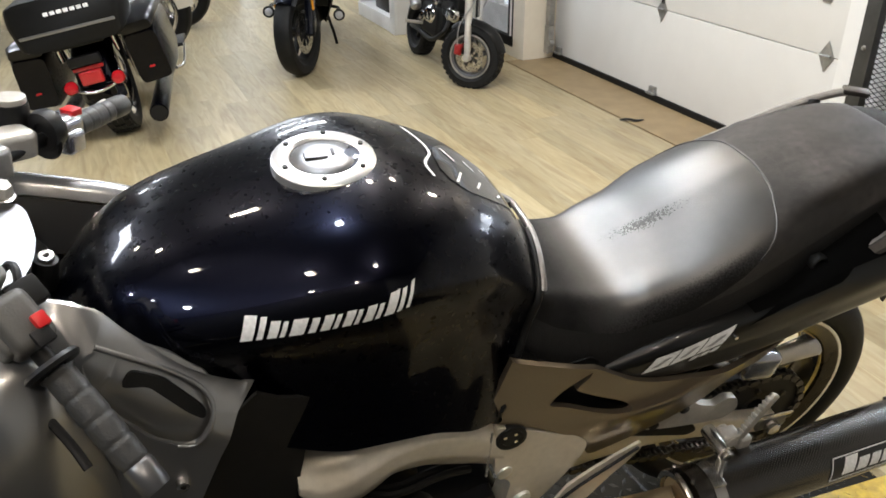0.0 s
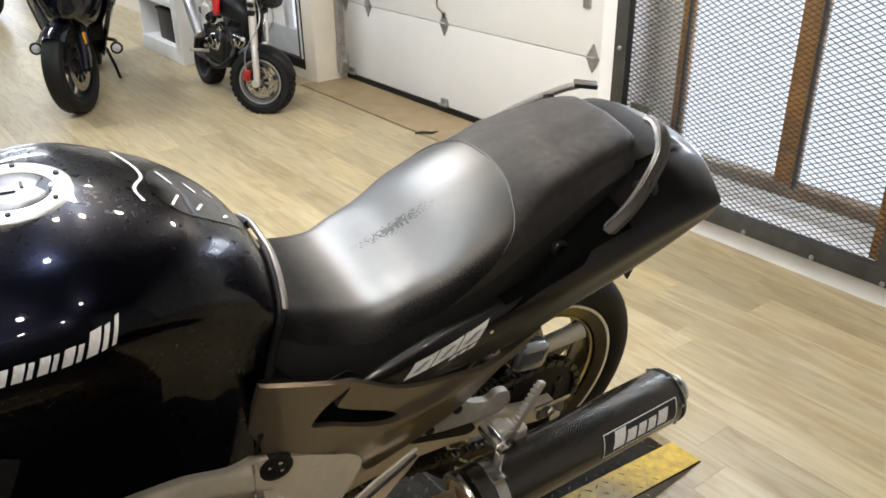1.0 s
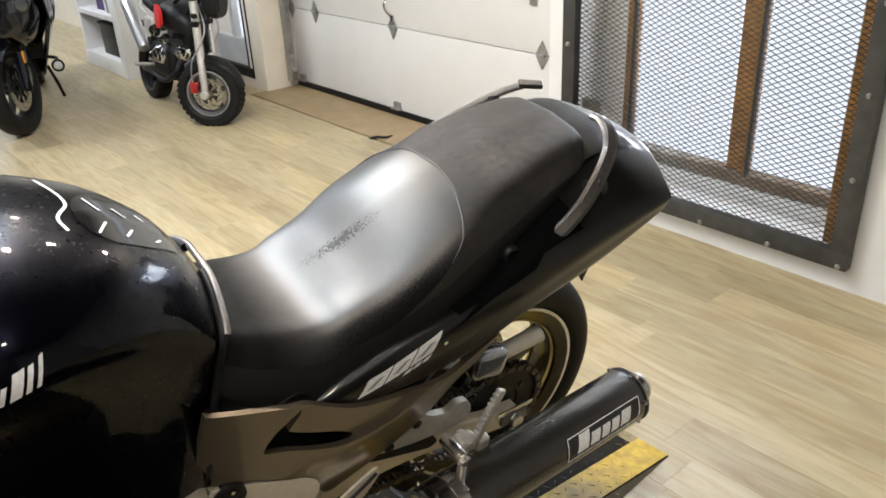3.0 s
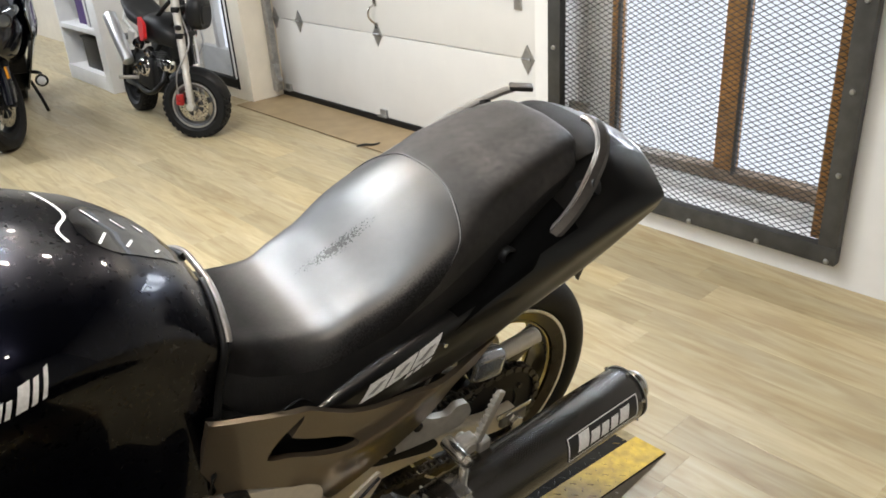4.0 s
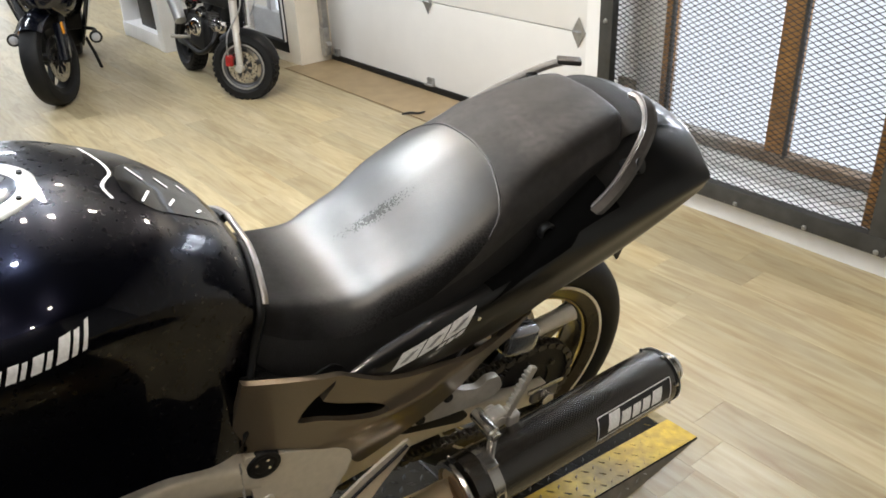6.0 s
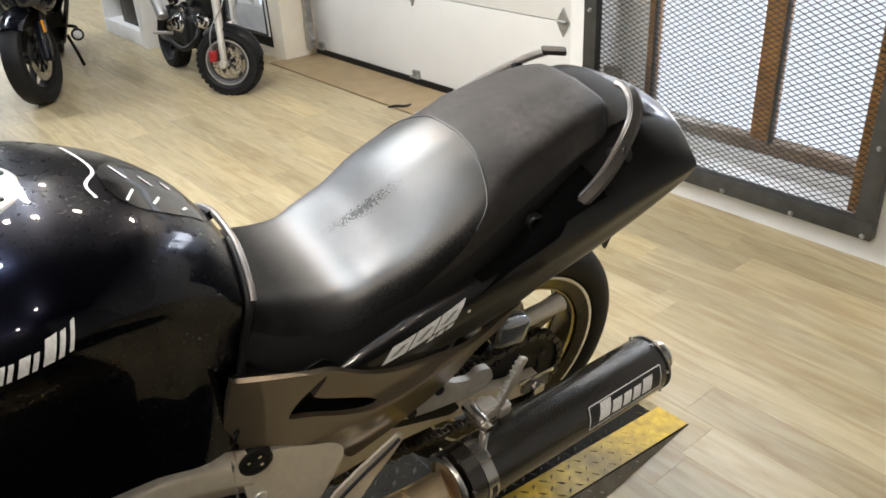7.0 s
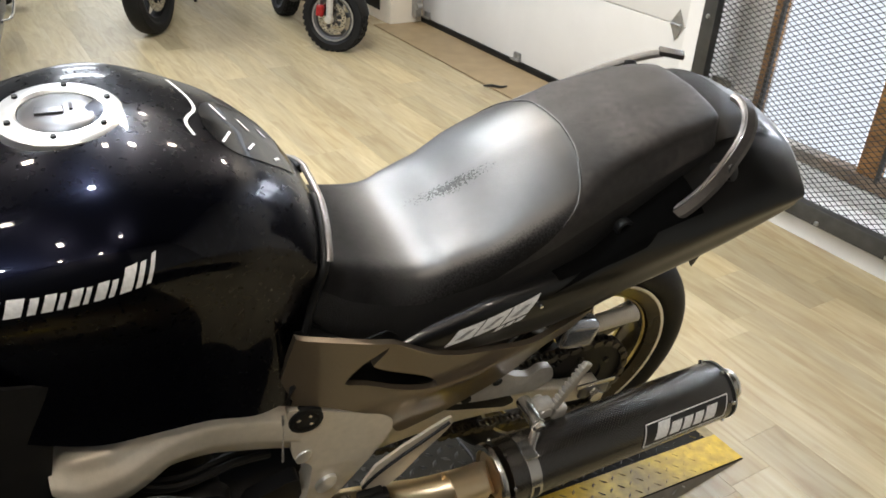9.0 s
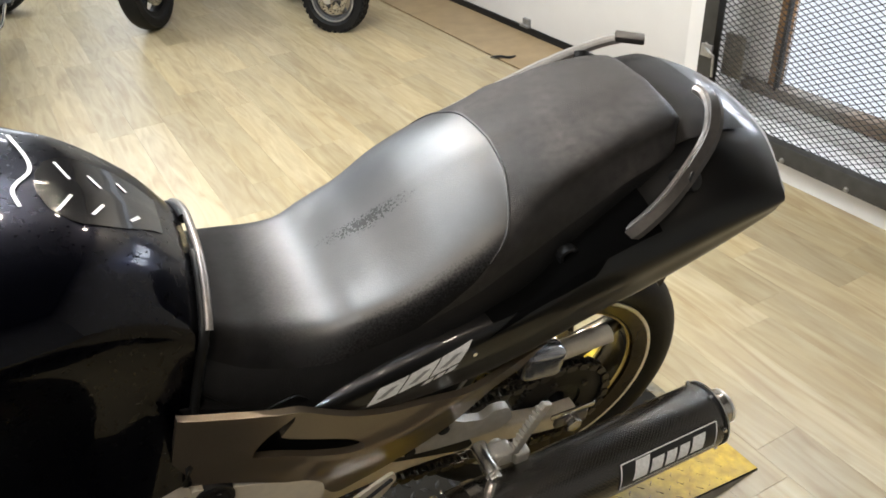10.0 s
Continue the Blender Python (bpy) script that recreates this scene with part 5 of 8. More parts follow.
def engine():
    b = bm_new()
    box(b, (0.02, 0, 0.44), (0.34, 0.3, 0.3), pose(0, 0, 0, 0, -8, 0), 0.03, 3)
    box(b, (0.1, 0, 0.27), (0.4, 0.34, 0.2), None, 0.05, 3)
    e = part("engine", b, BLACK_DULL, BIKE, "dull black engine block")
    b = lathe(bm_new(), [(0.075, 0), (0.075, 0.02), (0.06, 0.035), (0.02, 0.04), (0.002, 0.04)], Matrix.Translation((0.06, -0.165, 0.3)) @ pose(0, 0, 0, 90, 0, 0), 30)
    c = part("clutch_cover", b, GREY_PAINT, e)
    for k in range(6):
        a = radians(60 * k)
        part("cover_bolt", cyl(bm_new(), (0.06 + 0.066 * math.cos(a), -0.18, 0.3 + 0.066 * math.sin(a)), (0.06 + 0.066 * math.cos(a), -0.19, 0.3 + 0.066 * math.sin(a)), 0.006, seg=6), STEEL, c)
    b = bm_new()
    for u in (-0.17, -0.155):
        sweep(b, spline([(-0.05, u, 0.55), (0.05, u - 0.02, 0.5), (0.16, u, 0.49), (0.22, u + 0.02, 0.46)], 6), 0.008, 8)
    part("hose", b, BLACK_PLASTIC, e)
    b = plate(bm_new(), rounded([(0.16, 0.36), (0.27, 0.4), (0.28, 0.28), (0.2, 0.22)], 0.02), lambda x, w: -0.175, 0.03)
    part("sprocket_cover", b, BLACK_PLASTIC, e)


engine()


# ------------------------------------------------ fairing
def fairing_u(x, w):
    top = 0.86 - 0.97 * (x + 0.144) if x > -0.33 else 1.04 - 0.3 * (x + 0.33)
    rise = max(0.0, min(1.0, (w - (top - 0.1)) / 0.1))
    return -0.27 + 0.012 * (w - 0.8) / 0.2 + 0.06 * rise * rise


FAIR = [tuple(p) for p in spline([(-0.75, 1.16), (-0.5, 1.09), (-0.4, 1.061), (-0.33, 1.036), (-0.289, 0.992), (-0.23, 0.926), (-0.168, 0.876), (-0.146, 0.866)], 5)] + [(-0.174, 0.852), (-0.206, 0.797), (-0.245, 0.71), (-0.32, 0.6), (-0.4, 0.56), (-0.75, 0.5)]
VENT = rounded([(-0.343, 0.99), (-0.331, 1.002), (-0.306, 0.985), (-0.251, 0.938), (-0.212, 0.896), (-0.206, 0.864), (-0.231, 0.834), (-0.253, 0.836), (-0.285, 0.86), (-0.33, 0.93)], 0.012, 4)
FAIR_FAR = [tuple(p) for p in spline([(-0.75, 1.03), (-0.5, 0.965), (-0.4, 0.935), (-0.3, 0.902), (-0.2, 0.86)], 5)] + FAIR[-5:]
SHOULDER = [tuple(p) for p in spline([(-0.75, 1.02), (-0.5, 0.972), (-0.4, 0.945), (-0.3, 0.912), (-0.22, 0.875)], 5)]
fairs = [part("fairing", plate(bm_new(), FAIR, fairing_u, 0.006, [VENT], 0.03), GREY_PAINT, BIKE, "dark grey metallic fairing side with a long vent", 40),
         part("fairing", plate(bm_new(), FAIR_FAR, lambda x, w: 0.25 + 0.03 * (0.9 - w), 0.006, (), 0.03), FAR_BLACK, BIKE, "black fairing side", 40)]
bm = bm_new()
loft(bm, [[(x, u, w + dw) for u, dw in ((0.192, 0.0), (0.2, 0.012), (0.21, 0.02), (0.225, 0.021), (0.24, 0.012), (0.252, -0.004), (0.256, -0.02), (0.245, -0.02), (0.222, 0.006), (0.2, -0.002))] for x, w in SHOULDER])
part("fairing_shoulder", bm, LIP_SHEEN, fairs[1], "rounded top edge of the fairing, lamp reflection put into its pale grey", 50)
bm = loft(bm_new(), [[(x, u, w + dw) for u, dw in ((0.14, -0.075), (0.165, -0.038), (0.19, -0.004), (0.198, -0.006), (0.178, -0.034), (0.15, -0.08))] for x, w in SHOULDER])
part("inner_lining", bm, FAR_BLACK, fairs[1], "black inner side of the fairing", 50)
BOWL = rounded([(-0.352, 0.99), (-0.336, 1.01), (-0.303, 0.993), (-0.246, 0.945), (-0.203, 0.9), (-0.197, 0.862), (-0.229, 0.824), (-0.255, 0.826), (-0.291, 0.853), (-0.338, 0.925)], 0.012, 4)
part("vent_bowl", plate(bm_new(), BOWL, lambda x, w: fairing_u(x, w) + 0.014, 0.004), GREY_PAINT, fairs[0], "recessed grey vent bowl")
part("vent_mouth", plate(bm_new(), rounded([(-0.308, 0.943), (-0.294, 0.957), (-0.258, 0.93), (-0.222, 0.884), (-0.212, 0.868), (-0.218, 0.86), (-0.236, 0.878), (-0.276, 0.93)], 0.009), lambda x, w: fairing_u(x, w) + 0.0095, 0.004), BLACK_DULL, fairs[0], "black vent mouth")
part("vent_rim", sweep(bm_new(), [(x, fairing_u(x, w) - 0.0005, w) for x, w in [tuple(p) for p in spline([(-0.325, 1.002), (-0.306, 0.986), (-0.251, 0.939), (-0.212, 0.897), (-0.205, 0.866), (-0.231, 0.834), (-0.256, 0.837)], 6)]], 0.0035, 8), GREY_PAINT, fairs[0], "", 60)
# the outer fairing bulges out in front of the panel, under the grip
bm = bm_new()
rings = []
for w, back, push in ((1.04, 0.41, -0.03), (1.036, 0.395, 0.0), (1.022, 0.377, 0.022), (0.995, 0.362, 0.042), (0.95, 0.353, 0.058), (0.88, 0.344, 0.068), (0.8, 0.335, 0.068), (0.7, 0.34, 0.055), (0.58, 0.4, 0.03)):
    row = []
    for f, g in ((0, -0.012), (0.004, 0.004), (0.014, 0.016), (0.035, 0.026), (0.07, 0.032), (0.13, 0.03), (0.22, 0.02), (0.33, 0.0)):
        row.append(bm.verts.new((-back - f, -0.262 - push * min(1, 0.35 + f * 9) - g, w + 0.03 * f)))
    rings.append(row)
for a, b2 in zip(rings, rings[1:]):
    for k in range(len(a) - 1):
        bm.faces.new((a[k], a[k + 1], b2[k + 1], b2[k]))
bmesh.ops.recalc_face_normals(bm, faces=bm.faces)
bmesh.ops.solidify(bm, geom=bm.faces[:], thickness=0.004)
part("fairing_bulge", bm, GREY_PAINT, fairs[0], "rounded gloss grey outer fairing", 60)
inner = both_sides("inner_panel", lambda: plate(bm_new(), [(-0.172, 0.85), (-0.146, 0.868), (-0.118, 0.842), (-0.064, 0.812), (-0.052, 0.8), (-0.078, 0.74), (-0.103, 0.62), (-0.118, 0.54), (-0.2, 0.45), (-0.4, 0.45), (-0.4, 0.6), (-0.3, 0.66), (-0.25, 0.71), (-0.208, 0.795)], lambda x, w: -0.264 + 0.055 * (x + 0.26) / 0.2, 0.006), PANEL_BLACK, "matt black inner fairing panel")
both_sides("fairing_bolt", lambda: cyl(bm_new(), (-0.259, -0.262, 0.767), (-0.259, -0.282, 0.767), 0.011, 0.009, 18, 0.002), STEEL, "steel fairing bolt", fairs)
both_sides("bolt_socket", lambda: cyl(bm_new(), (-0.259, -0.281, 0.767), (-0.259, -0.2826, 0.767), 0.0045, seg=6), BLACK_DULL, "", fairs)
LOWER = rounded([(-0.087, 0.526), (-0.07, 0.566), (-0.014, 0.585), (0.032, 0.577), (0.081, 0.543), (0.1, 0.498), (0.161, 0.438), (0.157, 0.365), (0.134, 0.334), (0.046, 0.397), (-0.05, 0.479)], 0.012, 3)
lows = both_sides("lower_fairing", lambda: plate(bm_new(), LOWER, lambda x, w: -0.252 - 0.03 * (0.15 - x), 0.006), LOW_GREY, "satin dark grey lower fairing panel")
both_sides("belly_fairing", lambda: plate(bm_new(), [(-0.4, 0.57), (-0.13, 0.57), (-0.095, 0.52), (-0.052, 0.473), (0.044, 0.391), (0.133, 0.327), (0.12, 0.3), (0.05, 0.27), (-0.1, 0.24), (-0.4, 0.24)], lambda x, w: -0.255 - 0.03 * (0.15 - x) + 0.03 * max(0, 0.4 - w), 0.006), TAIL_BLACK, "gloss black belly fairing", lows)
bm = bm_new()
rings = []
for x, hw, wt2, wb2 in ((-0.75, 0.24, 1.15, 0.5), (-0.95, 0.18, 1.05, 0.6), (-1.08, 0.08, 0.9, 0.72)):
    rings.append([(x, u * hw, (wt2 + wb2) / 2 + v * (wt2 - wb2) / 2) for u, v in rounded([(-1, -1), (-1, 1), (1, 1), (1, -1)], 0.6, 5)])
loft(bm, rings)
part("nose_fairing", bm, GREY_PAINT, BIKE, "dark grey metallic nose fairing")
bm = bm_new()
rings = []
for x, hw, w0 in ((-0.72, 0.22, 1.14), (-0.82, 0.2, 1.22), (-0.66, 0.17, 1.32)):
    rings.append([(x - 0.12 * math.cos(a), hw * math.sin(a), w0) for a in np.linspace(-1.4, 1.4, 15)])
vs = [[bm.verts.new(p) for p in r] for r in rings]
for a, b2 in zip(vs, vs[1:]):
    for k in range(14):
        bm.faces.new((a[k], a[k + 1], b2[k + 1], b2[k]))
bmesh.ops.solidify(bm, geom=bm.faces[:], thickness=0.003)
part("windscreen", bm, GLASS_DARK, BIKE, "smoked windscreen")


# ------------------------------------------------ steering
def steering():
    b = bm_new()
    plate(b, rounded([(-0.12, -0.035), (-0.1, 0.04), (-0.03, 0.06), (0.03, 0.06), (0.1, 0.04), (0.12, -0.035), (0.05, -0.05), (-0.05, -0.05)], 0.02), lambda x, w: 0, 0.03)
    bmesh.ops.transform(b, matrix=Matrix.Translation((-0.475, 0, 0.985)) @ pose(0, 0, 0, 0, 24, 0) @ pose(0, 0, 0, 90, 0, 90), verts=b.verts)
    part("top_yoke", b, CAP_GREY, BIKE, "dark grey cast top yoke")
    for u in (-0.105, 0.105):
        t = part("fork_tube", cyl(bm_new(), (-0.455, u, 1.02), (-0.72, u, 0.34), 0.0235, seg=24, bevel=0.003), STEEL, BIKE, "steel fork tube")
        part("fork_cap", cyl(bm_new(), (-0.455, u, 1.02), (-0.449, u, 1.036), 0.02, 0.016, 6, 0.002), ALLOY_CAST, t)
    for side in (-1, 1):
        inn, out = (Vector((-0.394, -0.243, 1.072)), Vector((-0.28, -0.382, 0.929))) if side < 0 else (Vector((-0.425, 0.2, 1.035)), Vector((-0.295, 0.365, 1.005)))
        d = (out - inn).normalized()
        b = cyl(bm_new(), inn - d * 0.1, out - d * 0.02, 0.011, seg=16)
        bar = part("handlebar", b, BLACK_DULL, BIKE, "black clip-on handlebar")
        b = bm_new()
        cyl(b, inn - d * 0.11 + Vector((0, 0, 0.012)), inn - d * 0.11 - Vector((0.01, 0, 0.03)), 0.026, seg=24, bevel=0.004)
        box(b, (0, 0, 0), (0.06, 0.045, 0.05), Matrix.Translation(inn - d * 0.07) @ d.to_track_quat("X", "Z").to_matrix().to_4x4(), 0.01, 3)
        part("bar_clamp", b, BAR_ALLOY, bar, "bare alloy bar clamp")
        L = (out - inn).length
        g0 = 0.32 if side < 0 else 0.52
        pts, rad = [], []
        for k in range(49):
            s = g0 + (0.9 - g0) * k / 48
            ridge = 0.0012 if k % 12 in (0, 1) else 0
            pts.append(inn + d * L * s)
            rad.append(0.0178 + 0.0012 * math.sin(math.pi * k / 48) - ridge + (0.004 if k < 2 else 0))
        g = part("grip", sweep(bm_new(), pts, rad, 20), GRIP, bar, "worn black rubber grip", 60)
        e0 = inn + d * L * 0.9
        part("bar_end", lathe(bm_new(), [(0.016, 0), (0.0185, 0.004), (0.0185, 0.03), (0.017, 0.038), (0.001, 0.039)], Matrix.Translation(e0) @ d.to_track_quat("Z", "Y").to_matrix().to_4x4(), 24), CAP_GREY if side < 0 else GRIP, bar, "polished dark bar end weight")
        mm = Matrix.Translation(inn + d * L * (0.06 if side < 0 else 0.38)) @ d.to_track_quat("X", "Z").to_matrix().to_4x4()
        sw = part("switch_pod", box(box(bm_new(), (-0.006, 0, 0.004), (0.07, 0.048, 0.05), mm, 0.014, 3), (0.0, 0.0, -0.012), (0.04, 0.062, 0.04), mm, 0.01, 3), POD_GREY if side < 0 else GUARD_GREY, bar, "moulded grey switch pod")
        part("grip_flange", lathe(bm_new(), [(0.014, -0.005), (0.031, -0.005), (0.034, 0.0), (0.031, 0.005), (0.014, 0.005)], Matrix.Translation(inn + d * L * (0.285 if side < 0 else 0.2)) @ d.to_track_quat("Z", "Y").to_matrix().to_4x4(), 28, True), BLACK_PLASTIC, bar)
        part("red_switch", box(bm_new(), (0.018, -0.006, 0.03) if side > 0 else (0.006, 0.012, 0.031), (0.022, 0.026, 0.012) if side > 0 else (0.018, 0.016, 0.012), mm, 0.003), RED, sw, "red switch button")
        part("rocker_switch", box(bm_new(), (0.022, 0.004, 0.029) if side < 0 else (-0.02, 0.004, 0.026), (0.02, 0.022, 0.01), mm, 0.003), BLACK_PLASTIC, sw)
        part("lever_pivot", box(bm_new(), (-0.032, 0.028, 0.0), (0.035, 0.04, 0.022), mm, 0.006), BLACK_DULL, sw)
        lever = [(-0.03, 0.05, 0), (0.01, 0.06, -0.002), (0.07, 0.055, -0.008), (0.13, 0.05, -0.012), (0.165, 0.055, -0.012)]
        if side < 0:
            lever = [(x, y * 0.5, z - 0.034) for x, y, z in lever]
        sgn = -1 if side < 0 else 1
        part("lever", sweep(bm_new(), [mm @ Vector((x, sgn * y, z)) for x, y, z in [tuple(p) for p in spline(lever, 5)]], 0.006, 10, flat=0.7), BLACK_DULL if side < 0 else ALLOY_CAST, bar, "control lever")
        if side > 0:
            b = cyl(bm_new(), mm @ Vector((-0.05, 0.045, 0.01)), mm @ Vector((-0.05, 0.045, 0.055)), 0.026, seg=24, bevel=0.003)
            res = part("fluid_reservoir", b, BLACK_PLASTIC, bar)
            part("reservoir_cap", cyl(bm_new(), mm @ Vector((-0.05, 0.045, 0.055)), mm @ Vector((-0.05, 0.045, 0.065)), 0.024, seg=24, bevel=0.002), ALLOY_CAST, res)
        b = bm_new()
        sweep(b, spline([mm @ Vector((-0.02, 0.02, -0.02)), mm @ Vector((-0.08, 0.05, -0.04)), Vector((-0.5, 0.1 * side, 0.95)), Vector((-0.56, 0.04 * side, 0.86))], 6), 0.005, 8)
        part("cable", b, BLACK_PLASTIC, bar)
    for x, w in ((-0.398, 0.974), (-0.416, 0.922)):
        br = part("tank_bracket", cyl(bm_new(), (x - 0.012, 0, w - 0.05), (x, 0, w - 0.004), 0.02, 0.017, 20, 0.003), BLACK_PLASTIC, BIKE)
        bo = part("bracket_bolt", cyl(bm_new(), (x, 0, w - 0.006), (x + 0.002, -0.002, w + 0.004), 0.011, seg=18, bevel=0.002), STEEL, br, "bright socket bolt")
        part("bolt_socket", cyl(bm_new(), (x + 0.002, -0.002, w + 0.0035), (x + 0.002, -0.002, w + 0.0048), 0.005, seg=6), BLACK_DULL, bo)
    b = box(bm_new(), (0, 0, 0), (0.075, 0.05, 0.045), pose(-0.445, 0.2, 1.045, 0, 12, 40), 0.012, 3)
    part("brake_master", b, ALLOY_CAST, BIKE, "bare alloy brake master cylinder")
    b = lathe(bm_new(), [(0.014, -0.012), (0.03, -0.012), (0.033, 0.0), (0.03, 0.012), (0.014, 0.012)], Matrix.Translation((-0.392, 0.235, 1.045)) @ Vector((0.6, 0.75, -0.1)).to_track_quat("Z", "Y").to_matrix().to_4x4(), 24, True)
    part("bar_collar", b, BLACK_PLASTIC, BIKE)
    b = plate(bm_new(), rounded([(-0.62, 1.02), (-0.43, 0.9), (-0.4, 0.83), (-0.6, 0.85)], 0.03), lambda x, w: -0.17, 0.34)
    part("cockpit_tray", b, BLACK_PLASTIC, BIKE, "black cockpit tray")


steering()


# ------------------------------------------------ wheels
def wheel(parent, centre, axle, r, width, rim_r, spokes, rim_mat, label="", disc=0.0, disc_side=-1, fat=0.5, spoke_w=0.03, knobs=0, wall=()):
    """A cast wheel: rim with spokes; tyre, disc and hub under it."""
    m = Matrix.Translation(centre) @ Vector(axle).to_track_quat("Z", "Y").to_matrix().to_4x4()
    h = width / 2
    b = lathe(bm_new(), [(rim_r - 0.004, -h * 0.74), (rim_r + 0.006, -h * 0.78), (rim_r + 0.004, -h * 0.7), (rim_r - 0.018, -h * 0.6), (rim_r - 0.024, 0), (rim_r - 0.018, h * 0.6),
                         (rim_r + 0.004, h * 0.7), (rim_r + 0.006, h * 0.78), (rim_r - 0.004, h * 0.74), (rim_r - 0.022, h * 0.64), (rim_r - 0.032, 0), (rim_r - 0.022, -h * 0.64)], m, 56, True)
    rim = part("wheel", b, rim_mat, parent, label)
    part("hub", lathe(bm_new(), [(0.02, -h * 0.55), (0.042, -h * 0.55), (0.046, -h * 0.3), (0.046, h * 0.3), (0.042, h * 0.55), (0.02, h * 0.55)], m, 28, True), rim_mat, rim)
    for k in range(spokes):
        mk = m @ Matrix.Rotation(2 * math.pi * (k + 0.3) / spokes, 4, "Z")
        rings = []
        for s in (0, 0.3, 0.7, 1):
            rr = 0.04 + (rim_r - 0.065) * s
            wy, wz = spoke_w * (1.0 - 0.35 * s), h * (0.7 - 0.25 * s)
            rings.append([mk @ Vector((rr, y * wy / 2, z * wz / 2)) for y, z in rounded([(-1, -1), (1, -1), (1, 1), (-1, 1)], 0.5, 3)])
        part("spoke", loft(bm_new(), rings), rim_mat, rim)
    tyre_prof = [(rim_r + 0.002, -h * 0.72), (rim_r + 0.02, -h * 0.92)]
    for a in np.linspace(-1.15, 1.15, 13):
        tyre_prof.append((rim_r + (r - rim_r) * (0.35 + 0.65 * math.cos(a) ** fat) if abs(a) < 1.14 else rim_r + 0.35 * (r - rim_r), h * math.sin(a) / math.sin(1.15)))
    tyre_prof += [(rim_r + 0.02, h * 0.92), (rim_r + 0.002, h * 0.72), (rim_r - 0.004, 0)]
    if wall:
        side = [tuple(p) for p in spline(wall, 4)]
        tyre_prof = [(q, -z) for q, z in side] + [(q, z) for q, z in reversed(side[:-1])] + [(rim_r - 0.004, 0)]
    part("tyre", lathe(bm_new(), tyre_prof, m, 72, True), RUBBER, rim, "black rubber tyre", 50)
    if knobs:
        b = bm_new()
        for k in range(knobs):
            for y in (-0.62, -0.2, 0.2, 0.62):
                a = 2 * math.pi * (k + (0.5 if abs(y) < 0.5 else 0)) / knobs
                rr = rim_r + (r - rim_r) * (0.35 + 0.65 * math.cos(math.asin(min(1, abs(y) * 0.91))) ** fat)
                box(b, (rr, 0, y * h), (0.014, 0.6 * 2 * math.pi * r / knobs, h * 0.34), m @ Matrix.Rotation(a, 4, "Z"))
        part("tread_block", b, RUBBER, rim)["kind"] = "stuff"
    if disc:
        z = disc_side * (h * 0.62 + 0.012)
        b = lathe(bm_new(), [(disc * 0.66, z - 0.002), (disc, z - 0.002), (disc, z + 0.002), (disc * 0.66, z + 0.002)], m, 48, True)
        for k in range(8):
            a = 2 * math.pi * k / 8
            box(b, (disc * 0.52, 0, z), (disc * 0.34, 0.014, 0.004), m @ Matrix.Rotation(a, 4, "Z"))
        dd = part("brake_disc", b, STEEL, rim, "drilled steel brake disc")
        b = bm_new()
        for k in range(30):
            a = 2 * math.pi * k / 30
            rr = disc * (0.74 + 0.09 * (k % 3))
            cyl(b, m @ Vector((rr * math.cos(a), rr * math.sin(a), z - 0.0026)), m @ Vector((rr * math.cos(a), rr * math.sin(a), z + 0.0026)), 0.0045, seg=8)
        part("disc_hole", b, BLACK_DULL, dd)["kind"] = "stuff"
    return rim


AX = Vector((0.946, 0.0, 0.337))
wheel(BIKE, AX, (0, 1, 0), 0.32, 0.142, 0.226, 3, RIM_BRONZE, "dark cast rear wheel with a polished rim edge", disc=0.12, disc_side=1, spoke_w=0.055, wall=((0.228, 0.047), (0.238, 0.051), (0.252, 0.061), (0.272, 0.066), (0.292, 0.06), (0.308, 0.043), (0.317, 0.021), (0.32, 0.0)))
wheel(BIKE, (-0.62, 0.0, 0.302), (-0.25, 1, 0), 0.302, 0.12, 0.216, 3, ALLOY, "cast alloy front wheel", disc=0.155, spoke_w=0.05)


part("rear_caliper", box(box(bm_new(), (0.905, 0.108, 0.2), (0.15, 0.034, 0.15), None, 0.016, 3), (0.78, 0.11, 0.31), (0.46, 0.03, 0.07), None, 0.014, 3), BLACK_DULL, BIKE, "black far swingarm and brake caliper")
m_ax = Matrix.Translation(AX) @ Vector((0, 1, 0)).to_track_quat("Z", "Y").to_matrix().to_4x4()


for z in (-1, 1):
    part("rim_edge", lathe(bm_new(), [(0.234, z * 0.055), (0.2395, z * 0.056), (0.2395, z * 0.049), (0.234, z * 0.049)], m_ax, 72, True), SATIN, BIKE, "polished bright rim edge")
    part("rim_band", lathe(bm_new(), [(0.2335, z * 0.055), (0.2335, z * 0.05), (0.212, z * 0.042), (0.2115, z * 0.047)], m_ax, 72, True), ALLOY, BIKE, "machined pale alloy rim band")
    part("rim_line", lathe(bm_new(), [(0.196, z * 0.04), (0.1995, z * 0.04), (0.1995, z * 0.034), (0.196, z * 0.034)], m_ax, 72, True), YELLOW_LINE, BIKE, "thin ochre line inside the rim")


